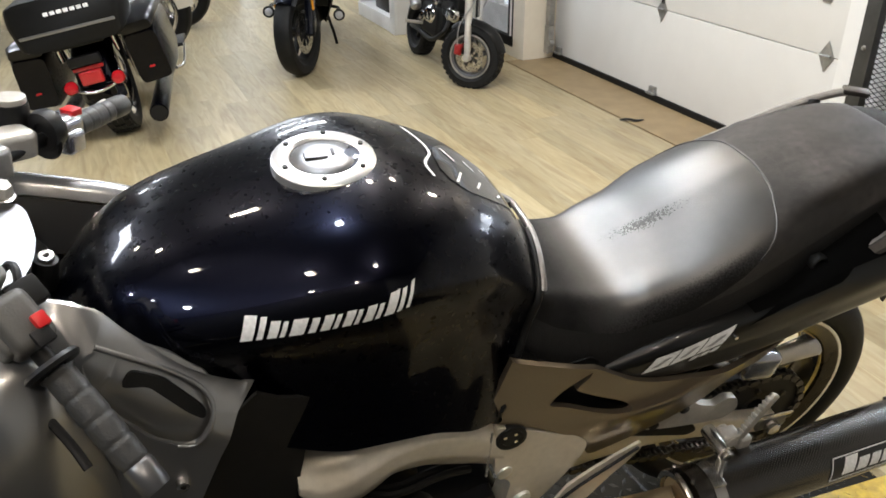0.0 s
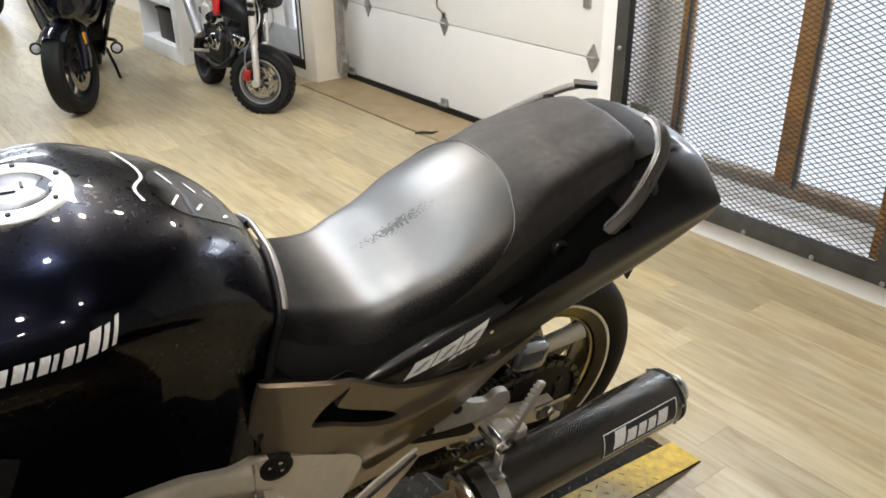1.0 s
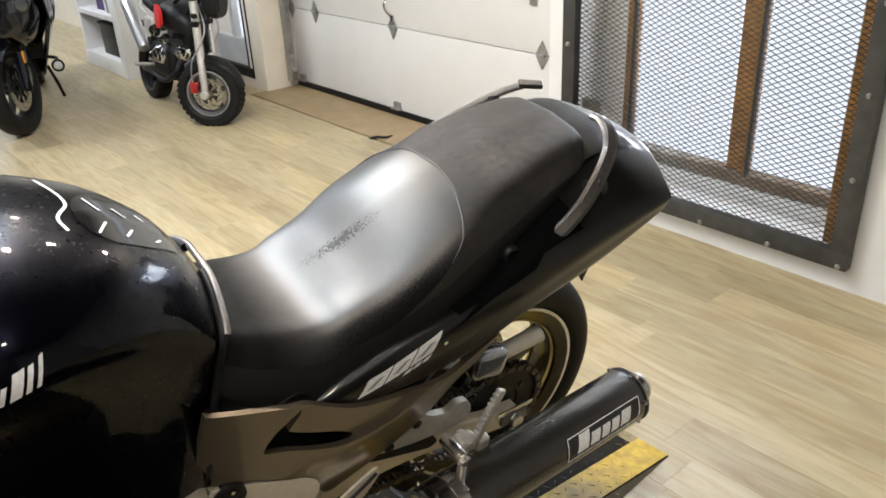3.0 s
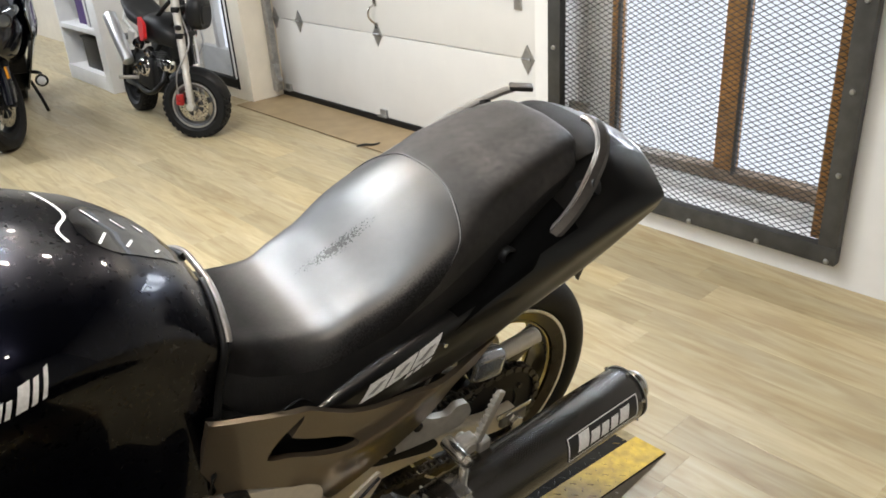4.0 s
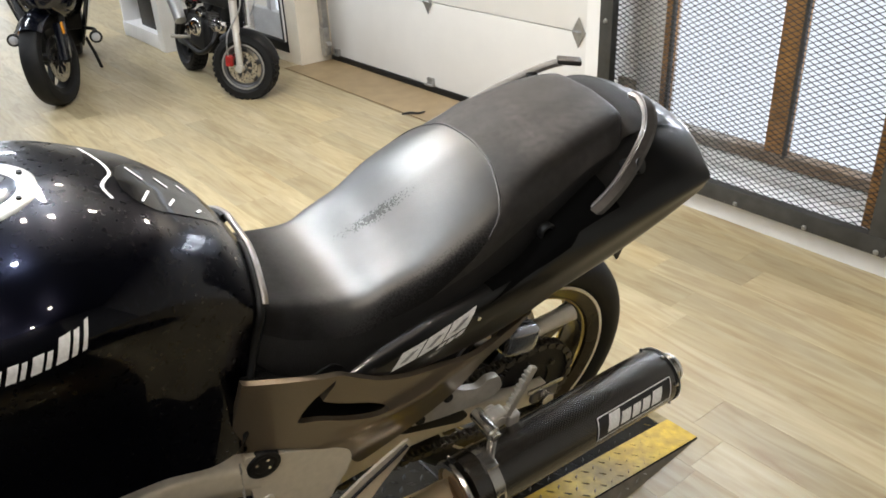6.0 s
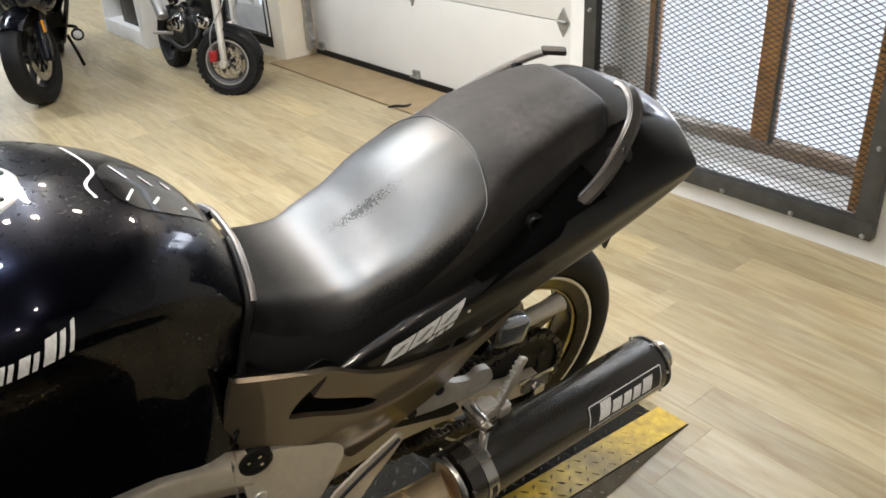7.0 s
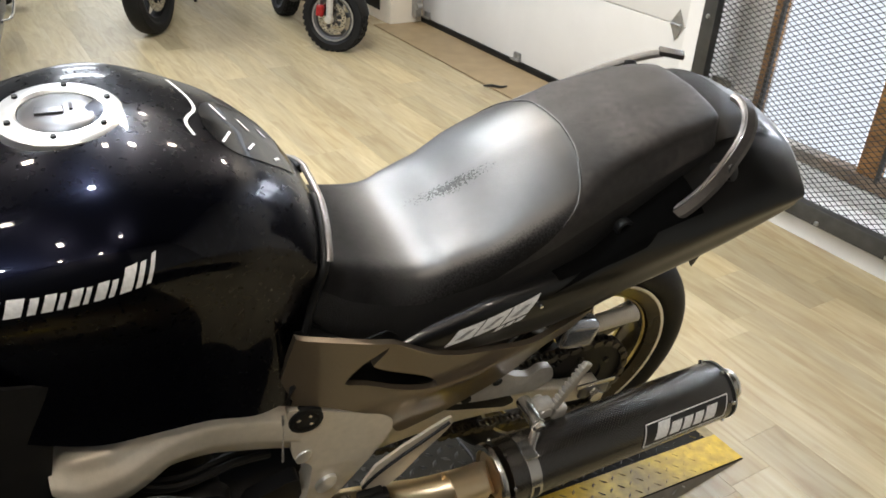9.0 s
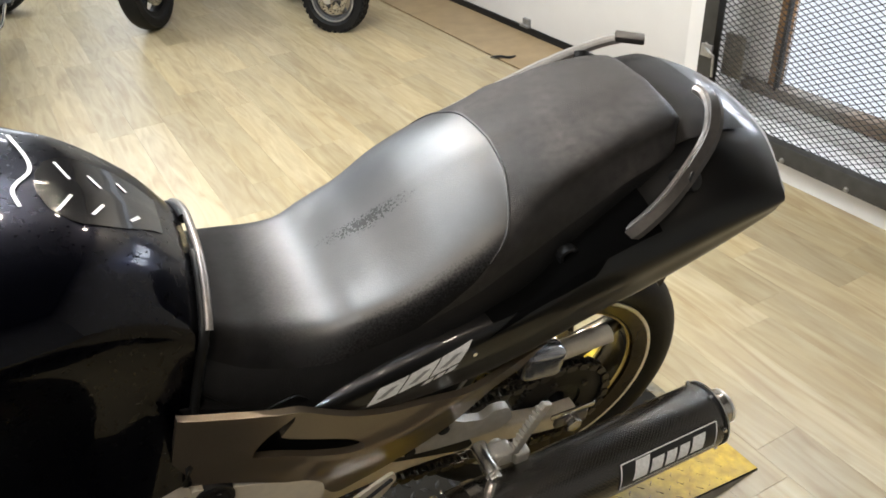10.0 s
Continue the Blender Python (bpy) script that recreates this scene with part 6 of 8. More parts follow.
def drive():
    b = lathe(bm_new(), [(0.05, -0.088), (0.1, -0.088), (0.1, -0.082), (0.05, -0.082)], m_ax, 46, True)
    for k in range(45):
        box(b, (0.104, 0, -0.085), (0.012, 0.0075, 0.006), m_ax @ Matrix.Rotation(2 * math.pi * k / 45, 4, "Z"))
    part("sprocket", b, BLACK_DULL, BIKE, "dull black rear sprocket")
    part("sprocket_carrier", lathe(bm_new(), [(0.02, -0.078), (0.03, -0.084), (0.075, -0.08), (0.088, -0.07), (0.088, -0.03), (0.02, -0.03)], m_ax, 40, True), BLACK_PLASTIC, BIKE, "black sprocket carrier hub")
    for k in range(5):
        a = 2 * math.pi * k / 5
        part("sprocket_bolt", cyl(bm_new(), m_ax @ Vector((0.066 * math.cos(a), 0.066 * math.sin(a), -0.08)), m_ax @ Vector((0.066 * math.cos(a), 0.066 * math.sin(a), -0.094)), 0.007, seg=6), CHAIN, BIKE)
    u = AX.y - 0.085
    c1, r1 = Vector((AX.x, u, AX.z)), 0.108
    c2, r2 = Vector((0.40, u, 0.33)), 0.042
    path = []
    d = (c2 - c1)
    ang = math.atan2(d.z, d.x)
    off = math.acos((r1 - r2) / d.length)
    for k in range(40):
        a = ang + off + (2 * math.pi - 2 * off) * k / 39
        path.append(c1 + Vector((math.cos(a) * r1, 0, math.sin(a) * r1)))
    for k in range(16):
        a = ang - off + (2 * off) * k / 15
        path.append(c2 + Vector((math.cos(a) * r2, 0, math.sin(a) * r2)))
    path.append(path[0])
    lens = [0.0]
    for a, b2 in zip(path, path[1:]):
        lens.append(lens[-1] + (b2 - a).length)
    count = 108
    b = bm_new()
    for k in range(count):
        s0, s1 = lens[-1] * k / count, lens[-1] * (k + 1) / count
        pt = [Vector([float(np.interp(s, lens, [p[q] for p in path])) for q in range(3)]) for s in (s0, s1)]
        mid, dd = (pt[0] + pt[1]) / 2, (pt[1] - pt[0])
        mk = Matrix.Translation(mid) @ dd.to_track_quat("X", "Y").to_matrix().to_4x4()
        w = 0.011 if k % 2 else 0.007
        for s in (-1, 1):
            c = mid + Vector((0, s * w, 0))
            box(b, (0, 0, 0), (dd.length * 1.28, 0.015, 0.0026), Matrix.Translation(c) @ Matrix(((dd.x / dd.length, -dd.z / dd.length, 0, 0), (0, 0, 1, 0), (dd.z / dd.length, dd.x / dd.length, 0, 0), (0, 0, 0, 1))), 0.0, 1)
        cyl(b, pt[0] + Vector((0, -0.012, 0)), pt[0] + Vector((0, 0.012, 0)), 0.0048, seg=8)
    part("chain", b, CHAIN, BIKE, "oiled drive chain")
    # swingarm
    for side in (-1, 1):
        uu = AX.y + side * 0.11 if side > 0 else AX.y - 0.108
        b = bm_new()
        rings = []
        for x in np.linspace(0.34, 0.965, 16):
            s = (x - 0.34) / 0.62
            c, hh = 0.345 - 0.02 * s + 0.045 * math.sin(math.pi * min(1, s * 1.1)), 0.036 - 0.01 * s
            rings.append([(x, uu + p * 0.017, c + q * hh) for p, q in rounded([(-1, -1), (1, -1), (1, 1), (-1, 1)], 0.5, 4)])
        loft(b, rings)
        sa = part("swingarm", b, ALLOY, BIKE, "satin aluminium swingarm leg")
        b = bm_new()
        box(b, (0.95, uu - 0.022 * (1 if side < 0 else -1), AX.z), (0.075, 0.012, 0.034), None, 0.006, 3)
        adj = part("chain_adjuster", b, CAP_GREY, sa)
        part("axle_nut", cyl(bm_new(), (AX.x, uu - 0.026 * (1 if side < 0 else -1), AX.z), (AX.x, uu - 0.045 * (1 if side < 0 else -1), AX.z), 0.017, seg=6, bevel=0.002), STEEL, adj)
    b = bm_new()
    sweep(b, [(0.9, -0.1, 0.522), (0.96, -0.1, 0.526), (1.018, -0.1, 0.528)], 0.02, 16, flat=0.9)
    part("torque_arm", b, ALLOY, BIKE, "bright alloy brace")
    b = bm_new()
    box(b, (0, 0, 0), (0.088, 0.046, 0.072), pose(0.87, -0.105, 0.522, 0, 10, 0), 0.021, 5)
    cyl(b, (0.86, -0.126, 0.52), (0.86, -0.13, 0.52), 0.006, seg=10)
    part("chain_guard_block", b, GUARD_GREY, BIKE, "polished grey chain guard end")
    b = plate(bm_new(), rounded([(0.44, 0.4), (0.47, 0.62), (0.56, 0.66), (0.77, 0.68), (0.75, 0.625), (0.665, 0.53), (0.62, 0.44), (0.6, 0.36)], 0.02, 3), lambda x, w: -0.085, 0.17)
    part("inner_mudguard", b, BLACK_PLASTIC, BIKE, "black inner mudguard ahead of the rear wheel")
    b = bm_new()
    box(b, (0.95, -0.132, 0.36), (0.1, 0.005, 0.012), None, 0.002)
    part("guard_plate", b, STEEL, BIKE, "bright steel guard plate")


drive()


# ------------------------------------------------ exhaust
P0, P1, RM = Vector((0.605, -0.282, 0.388)), Vector((1.15, -0.2664, 0.4172)), 0.061


def exhaust():
    d = (P1 - P0).normalized()
    q = d.to_track_quat("Z", "Y").to_matrix().to_4x4()
    L = (P1 - P0).length
    m = Matrix.Translation(P0) @ q
    can = part("silencer", lathe(bm_new(), [(RM, 0.02), (RM + 0.0012, 0.03), (RM + 0.0012, L - 0.012), (RM, L - 0.004)], m, 64), CARBON, BIKE, "carbon fibre silencer can")
    part("front_band", lathe(bm_new(), [(RM - 0.01, -0.003), (RM + 0.0005, -0.003), (RM + 0.0025, 0.0), (RM + 0.0025, 0.006), (RM - 0.01, 0.008)], m, 64, True), STEEL, can, "bright thin front ring")
    part("front_plate", lathe(bm_new(), [(0.001, 0.002), (0.031, 0.002), (0.034, 0.0005), (RM - 0.014, 0.0035), (RM - 0.012, 0.01)], m, 48), PIPE, can, "heat-tinted flat front plate")
    end = part("end_cap", lathe(bm_new(), [(RM - 0.01, L - 0.006), (RM + 0.0018, L - 0.005), (RM + 0.0018, L + 0.001), (RM - 0.004, L + 0.005), (0.031, L + 0.007), (0.031, L - 0.012)], m, 64, True), BLACK_DULL, can, "black end cap ring")
    part("tail_pipe", lathe(bm_new(), [(0.0275, L - 0.1), (0.03, L - 0.1), (0.03, L + 0.03), (0.0325, L + 0.036), (0.0315, L + 0.04), (0.028, L + 0.038)], m, 40, True), STEEL, can, "bright steel tail pipe")
    part("tail_bore", lathe(bm_new(), [(0.001, L - 0.09), (0.0275, L - 0.09)], m, 30), BLACK_DULL, can)
    part("tip_lip", lathe(bm_new(), [(0.0318, L + 0.0395), (0.0335, L + 0.038), (0.0335, L + 0.0435), (0.0295, L + 0.0435)], m, 40, True), SATIN, can, "bright rolled pipe lip")
    part("cap_edge", lathe(bm_new(), [(RM + 0.0005, L + 0.0035), (RM + 0.0022, L + 0.004), (RM - 0.001, L + 0.0065), (RM - 0.003, L + 0.0055)], m, 64, True), SATIN, can, "thin bright end cap edge")
    for k in range(6):
        a = radians(60 * k + 35)
        for z, par in ((L - 0.008, end),):
            c = m @ Vector((RM * math.cos(a), RM * math.sin(a), z))
            o = m @ Vector(((RM + 0.006) * math.cos(a), (RM + 0.006) * math.sin(a), z))
            part("rivet", cyl(bm_new(), c, o, 0.0055, 0.0035, 10), STEEL, par)
        c = m @ Vector((RM * math.cos(a), RM * math.sin(a), 0.02))
        o = m @ Vector(((RM + 0.005) * math.cos(a), (RM + 0.005) * math.sin(a), 0.02))
        part("rivet", cyl(bm_new(), c, o, 0.0045, 0.003, 8), STEEL, can)
    st = part("strap", lathe(bm_new(), [(RM + 0.0015, 0.052), (RM + 0.0038, 0.052), (RM + 0.0038, 0.076), (RM + 0.0015, 0.076)], m, 64, True), STEEL, can, "bright steel hanger strap")

    def onto(s, t, lift):
        """s metres along the can, t metres round it from the side."""
        c = P0 + d * s
        n0 = Vector((0, -1, 0)) - d * Vector((0, -1, 0)).dot(d)
        n0.normalize()
        n1 = d.cross(n0) if d.cross(n0).z > 0 else -d.cross(n0)
        a = t / RM
        return c + (n0 * math.cos(a) + n1 * math.sin(a)) * (RM + lift)

    b = bm_new()
    patch(b, ((0.058, -0.034), (0.07, -0.034), (0.07, 0.014), (0.058, 0.014)), lambda s, t: onto(s, t, 0.0046), 2, 8)
    part("strap_pad", b, BLACK_PLASTIC, st)
    b = bm_new()
    patch(b, ((0.305, 0.002), (0.515, 0.002), (0.525, 0.052), (0.315, 0.052)), lambda s, t: onto(s, t, 0.002), 12, 8)
    lab = part("maker_label", b, DECAL_BLACK, can, "black label with white strokes, maker's name as bars", 80)
    b = bm_new()
    for pa, pb in (((0.308, 0.004), (0.514, 0.004)), ((0.514, 0.004), (0.524, 0.05)), ((0.524, 0.05), (0.318, 0.05)), ((0.318, 0.05), (0.308, 0.004))):
        strip(b, [Vector(pa).lerp(Vector(pb), k / 8) for k in range(9)], 0.0022, lambda s, t: onto(s, t, 0.0028))
    part("label_border", b, SILVER_DECAL, lab, "", 80)
    s = 0.335
    for k, (w, h) in enumerate(((0.03, 0.036), (0.026, 0.026), (0.022, 0.026), (0.022, 0.026), (0.028, 0.03))):
        b = bm_new()
        patch(b, ((s, 0.011), (s + w, 0.011), (s + w + h * 0.35, 0.011 + h), (s + h * 0.35, 0.011 + h)), lambda a, t: onto(a, t, 0.0028), 2, 4)
        part("label_stroke", b, SILVER_DECAL, lab, "white label block", 80)
        s += w + 0.006
    b = sweep(bm_new(), spline([(-0.25, 0.0, 0.15), (0.05, -0.03, 0.11), (0.25, -0.09, 0.14), (0.36, -0.15, 0.222), (0.43, -0.2, 0.283), (0.5, -0.245, 0.333), P0 + d * 0.0], 8), 0.031, 24)
    pipe = part("exhaust_pipe", b, PIPE, BIKE, "heat-tinted steel exhaust pipe", 60)
    part("pipe_collar", lathe(bm_new(), [(0.03, -0.085), (0.0345, -0.085), (0.0345, -0.02), (0.03, -0.02)], m, 30, True), PIPE, pipe, "tinted slip-joint collar")


exhaust()


# ------------------------------------------------ pillion peg, hangers, controls
def rest_parts():
    hang = plate(bm_new(), rounded([(0.545, 0.53), (0.575, 0.555), (0.602, 0.59), (0.62, 0.592), (0.641, 0.566), (0.676, 0.538), (0.716, 0.524), (0.734, 0.54), (0.764, 0.533), (0.774, 0.5), (0.75, 0.478), (0.707, 0.478), (0.627, 0.487), (0.56, 0.5)], 0.01, 3), lambda x, w: -0.184, 0.016)
    h = part("pillion_hanger", hang, ALLOY_CAST, BIKE, "cast alloy pillion footrest hanger")
    for x, w in ((0.638, 0.543), (0.578, 0.514)):
        k = part("hanger_bolt", cyl(bm_new(), (x, -0.176, w), (x, -0.192, w), 0.0105, seg=16, bevel=0.002), BLACK_DULL, h)
        part("bolt_socket", cyl(bm_new(), (x, -0.1915, w), (x, -0.193, w), 0.005, seg=6), BLACK_PLASTIC, k)
    bar = plate(bm_new(), rounded([(0.52, 0.488), (0.58, 0.492), (0.7, 0.45), (0.712, 0.428), (0.69, 0.42), (0.56, 0.46)], 0.01), lambda x, w: -0.165, 0.014)
    part("hanger_strut", bar, BLACK_DULL, BIKE, "black hanger strut")
    b = bm_new()
    box(b, (0.728, -0.228, 0.478), (0.038, 0.03, 0.036), None, 0.007, 3)
    cyl(b, (0.728, -0.245, 0.478), (0.728, -0.205, 0.478), 0.013, seg=18, bevel=0.002)
    box(b, (0.767, -0.23, 0.458), (0.03, 0.024, 0.032), None, 0.007, 3)
    part("peg_clevis", b, ALLOY_CAST, h, "alloy peg clevis")
    b = bm_new()
    d = Vector((0.058, 0.01, 0.092))
    o = Vector((0.745, -0.236, 0.475))
    mk = Matrix.Translation(o) @ d.to_track_quat("X", "Y").to_matrix().to_4x4()
    box(b, (0.062, 0, 0), (0.115, 0.022, 0.012), mk, 0.004, 3)
    for k in range(9):
        box(b, (0.022 + 0.0105 * k, 0.0115, 0.0), (0.0055, 0.007, 0.013), mk, 0.001, 1)
    part("pillion_peg", b, ALLOY_CAST, h, "folded-up serrated alloy pillion peg")
    b = bm_new()
    cyl(b, (0.7, -0.262, 0.478), (0.7, -0.2, 0.478), 0.015, seg=18, bevel=0.002)
    cyl(b, (0.7, -0.272, 0.478), (0.7, -0.26, 0.478), 0.011, seg=6, bevel=0.001)
    sweep(b, spline([(0.712, -0.25, 0.474), (0.7, -0.262, 0.462), (0.682, -0.28, 0.452), (0.667, -0.3, 0.446)], 5), 0.0095, 10, flat=0.7)
    box(b, (0.668, -0.285, 0.449), (0.028, 0.05, 0.008), None, 0.002)
    part("silencer_bracket", b, STEEL, BIKE, "bolted steel silencer bracket")
    # rider heel guard and foot rest
    heel = plate(bm_new(), rounded([(0.372, 0.372), (0.4, 0.425), (0.45, 0.462), (0.5, 0.487), (0.542, 0.505), (0.548, 0.485), (0.525, 0.455), (0.49, 0.42), (0.452, 0.372), (0.412, 0.338)], 0.01), lambda x, w: -0.214 + 0.05 * max(0.0, x - 0.46), 0.006)
    g = part("heel_guard", heel, ALLOY, BIKE, "brushed alloy heel guard")
    part("guard_edge", sweep(bm_new(), spline([(0.376, -0.217, 0.372), (0.402, -0.217, 0.402), (0.45, -0.217, 0.44), (0.5, -0.215, 0.47), (0.538, -0.212, 0.492)], 5), 0.0032, 8), BLACK_DULL, g, "dark fold line")
    b = bm_new()
    box(b, (0.406, -0.226, 0.335), (0.04, 0.026, 0.04), None, 0.008, 3)
    box(b, (0.39, -0.221, 0.352), (0.05, 0.014, 0.02), pose(0, 0, 0), 0.004)
    f = part("foot_rest_bracket", b, BLACK_DULL, BIKE, "black foot rest bracket")
    pts = [Vector((0.416, -0.236, 0.334)).lerp(Vector((0.436, -0.338, 0.31)), k / 18) for k in range(19)]
    part("foot_peg", sweep(bm_new(), pts, [0.0165 - (0.002 if k % 3 == 0 else 0) for k in range(19)], 14), RUBBER, f, "ribbed black rubber foot peg")
    b = bm_new()
    sweep(b, spline([(0.405, -0.215, 0.318), (0.378, -0.235, 0.306), (0.325, -0.243, 0.284), (0.268, -0.246, 0.266)], 6), 0.0075, 10)
    s = part("shift_lever", b, STEEL, BIKE, "bright steel shift lever")
    part("shift_toe", cyl(bm_new(), (0.268, -0.24, 0.266), (0.262, -0.292, 0.256), 0.01, seg=14, bevel=0.002), BLACK_PLASTIC, s)
    b = bm_new()
    sweep(b, spline([(0.352, -0.215, 0.328), (0.305, -0.218, 0.338), (0.256, -0.212, 0.35)], 5), 0.0055, 10)
    for x, w in ((0.35, 0.328), (0.258, 0.35)):
        cyl(b, (x, -0.222, w), (x, -0.2, w), 0.012, seg=14, bevel=0.002)
    part("shift_rod", b, STEEL, BIKE, "bright steel shift rod")
    b = sweep(bm_new(), spline([(0.2, -0.13, 0.17), (0.235, -0.2, 0.1), (0.27, -0.27, 0.035), (0.28, -0.292, -0.05)], 6), 0.011, 12)
    s = part("side_stand", b, BLACK_DULL, BIKE, "black steel side stand")
    b = box(bm_new(), (0.285, -0.3, -0.054), (0.06, 0.045, 0.006), pose(0, 0, 0, 0, 0, 0), 0.002)
    part("stand_foot", b, BLACK_DULL, s)
    b = cyl(bm_new(), (0.1, -0.16, 0.4), (0.1, -0.19, 0.4), 0.05, 0.045, 26, 0.004)
    part("generator_cover", b, BLACK_PLASTIC, BIKE)


rest_parts()

# ---------------------------------------------------------------- motorcycles standing farther off
def mini_bike():
    ob = thing("small_motorcycle", pose(1.635, 3.98, 0, 0, 7, 0), "small black and red naked motorcycle with knobbly tyres", "motorcycle", "parked motorcycles")
    R = 0.212
    f = Vector((0.72, -0.69, 0)).normalized()      # where the front wheel points
    a = Vector((-0.69, -0.72, 0)).normalized()     # its axle
    back = Vector((-0.06, 1.0, 0)).normalized()
    side = Vector((-1, -0.06, 0))
    c = Vector((0.02, -0.02, R))
    wheel(ob, c, a, R, 0.11, 0.142, 5, CAP_GREY, "dark grey cast front wheel", disc=0.1, disc_side=1, spoke_w=0.045, knobs=34)
    part("rim_stripe", lathe(bm_new(), [(0.136, 0.042), (0.146, 0.042), (0.146, 0.0455), (0.136, 0.0455)], Matrix.Translation(c) @ a.to_track_quat("Z", "Y").to_matrix().to_4x4(), 44, True), GALV, ob, "grey rim edge")
    cr = c + back * 0.98 + Vector((0, 0, 0))
    wheel(ob, cr, side, R, 0.12, 0.142, 5, BLACK_DULL, "black cast rear wheel", spoke_w=0.045, knobs=34)
    head = c + Vector((0.0, 0.15, 0.62))
    rake = (head - c).normalized()
    for s in (1, -1):
        o = a * 0.088 * s
        low = part("fork_leg", cyl(bm_new(), c + o + rake * -0.02, c + o + rake * 0.24, 0.021, 0.024, 18, 0.003), ALLOY_CAST, ob, "silver fork leg")
        part("fork_stanchion", cyl(bm_new(), c + o + rake * 0.24, c + o + rake * 0.66, 0.026 if s > 0 else 0.024, seg=18), CHROME if s < 0 else ALLOY_CAST, low, "bright upside-down fork tube")
        part("axle_clamp", cyl(bm_new(), c + o * 0.8, c + o * 1.3, 0.026, seg=16, bevel=0.003), ALLOY_CAST, low)
    b = box(bm_new(), (0, 0, 0), (0.05, 0.034, 0.075), Matrix.Translation(c + a * 0.08 + f * -0.075 + Vector((0, 0, 0.04))) @ a.to_track_quat("Y", "Z").to_matrix().to_4x4(), 0.0165, 4)
    cyl(b, c + a * 0.075 + f * -0.07 + Vector((0, 0, 0.055)), c + a * 0.108 + f * -0.07 + Vector((0, 0, 0.055)), 0.016, seg=16, bevel=0.003)
    cyl(b, c + a * 0.075 + f * -0.075 + Vector((0, 0, 0.022)), c + a * 0.106 + f * -0.075 + Vector((0, 0, 0.022)), 0.014, seg=16, bevel=0.003)
    part("brake_caliper", b, RED_DULL, ob, "red brake caliper")
    # front mudguard
    b = bm_new()
    rings = []
    for k in range(15):
        t = radians(15 + 120 * k / 14)
        o = c + (f * math.cos(t) + Vector((0, 0, 1)) * math.sin(t)) * (R + 0.03)
        n = (f * math.cos(t) + Vector((0, 0, 1)) * math.sin(t))
        w = 0.07 - 0.03 * abs(k - 7) / 7
        rings.append([o + a * u * w - n * 0.03 * u * u for u in np.linspace(-1, 1, 7)] + [o + a * u * w - n * (0.03 * u * u + 0.005) for u in np.linspace(1, -1, 7)])
    loft(b, rings)
    part("front_mudguard", b, BLACK_PLASTIC, ob, "black plastic front mudguard", 50)
    for z in (0.6, 0.44):
        b = box(bm_new(), (0, 0, 0), (0.24, 0.05, 0.035), Matrix.Translation(c + rake * z) @ a.to_track_quat("X", "Z").to_matrix().to_4x4(), 0.01, 3)
        part("fork_yoke", b, BLACK_DULL, ob)
    # engine
    e0 = c + back * 0.5 + Vector((-0.02, 0, 0.12))
    b = bm_new()
    box(b, e0 + Vector((0, 0.02, 0.02)), (0.22, 0.42, 0.24), None, 0.05, 3)
    box(b, e0 + Vector((0.03, -0.1, 0.2)), (0.12, 0.4, 0.16), None, 0.03, 3)
    box(b, e0 + Vector((0, -0.16, 0.06)), (0.15, 0.16, 0.14), pose(0, 0, 0, 0, 0, 0), 0.02, 3)
    en = part("engine", b, BLACK_DULL, ob, "black and polished single cylinder engine")
    for p, r in ((e0 + Vector((-0.11, -0.04, 0.06)), 0.07), (e0 + Vector((-0.11, 0.13, 0.02)), 0.045), (e0 + Vector((-0.03, -0.25, 0.1)), 0.06), (e0 + Vector((-0.1, -0.12, 0.17)), 0.04), (e0 + Vector((-0.1, 0.1, 0.2)), 0.045)):
        part("engine_cover", cyl(bm_new(), p, p + Vector((-0.03, -0.02, 0)), r, r * 0.7, 24, 0.008), CHROME, en, "polished engine cover")
    for k in range(7):
        part("cooling_fin", box(bm_new(), e0 + Vector((0, -0.17, 0.09 + 0.014 * k)), (0.17, 0.17, 0.005), None, 0.001, 1), CAP_GREY, en)
    b = sweep(bm_new(), spline([e0 + Vector((-0.04, -0.24, 0.08)), e0 + Vector((-0.1, -0.28, -0.02)), e0 + Vector((-0.13, -0.1, -0.1)), e0 + Vector((-0.14, 0.25, -0.06))], 6), 0.016, 12)
    part("exhaust_pipe", b, BLACK_DULL, ob, "black exhaust pipe", 60)
    b = cyl(bm_new(), e0 + Vector((-0.15, 0.22, 0.06)), e0 + Vector((-0.17, 0.5, 0.34)), 0.04, 0.05, 24, 0.006)
    can = part("silencer", b, SATIN, ob, "short upswept silver silencer", 50)
    part("end_ring", cyl(bm_new(), e0 + Vector((-0.1705, 0.505, 0.345)), e0 + Vector((-0.171, 0.512, 0.352)), 0.04, 0.03, 24, 0.002), BLACK_DULL, can)
    # trellis frame
    hd = head + Vector((0, 0.02, 0))
    for s in (-1, 1):
        for q in ((hd + Vector((0.05 * s, 0.05, 0.0)), c + back * 0.55 + Vector((0.12 * s, 0, 0.36)), c + back * 0.75 + Vector((0.1 * s, 0, 0.2))), (hd + Vector((0.04 * s, 0.04, -0.12)), c + back * 0.42 + Vector((0.12 * s, 0, 0.22)), c + back * 0.7 + Vector((0.1 * s, 0, 0.14)))):
            part("frame_tube", sweep(bm_new(), spline(q, 6), 0.014, 10), BLACK_DULL, ob, "", 60)
        part("swingarm", box(bm_new(), c + back * 0.86 + Vector((0.085 * s, 0, 0.01)), (0.03, 0.32, 0.045), None, 0.01), BLACK_DULL, ob)
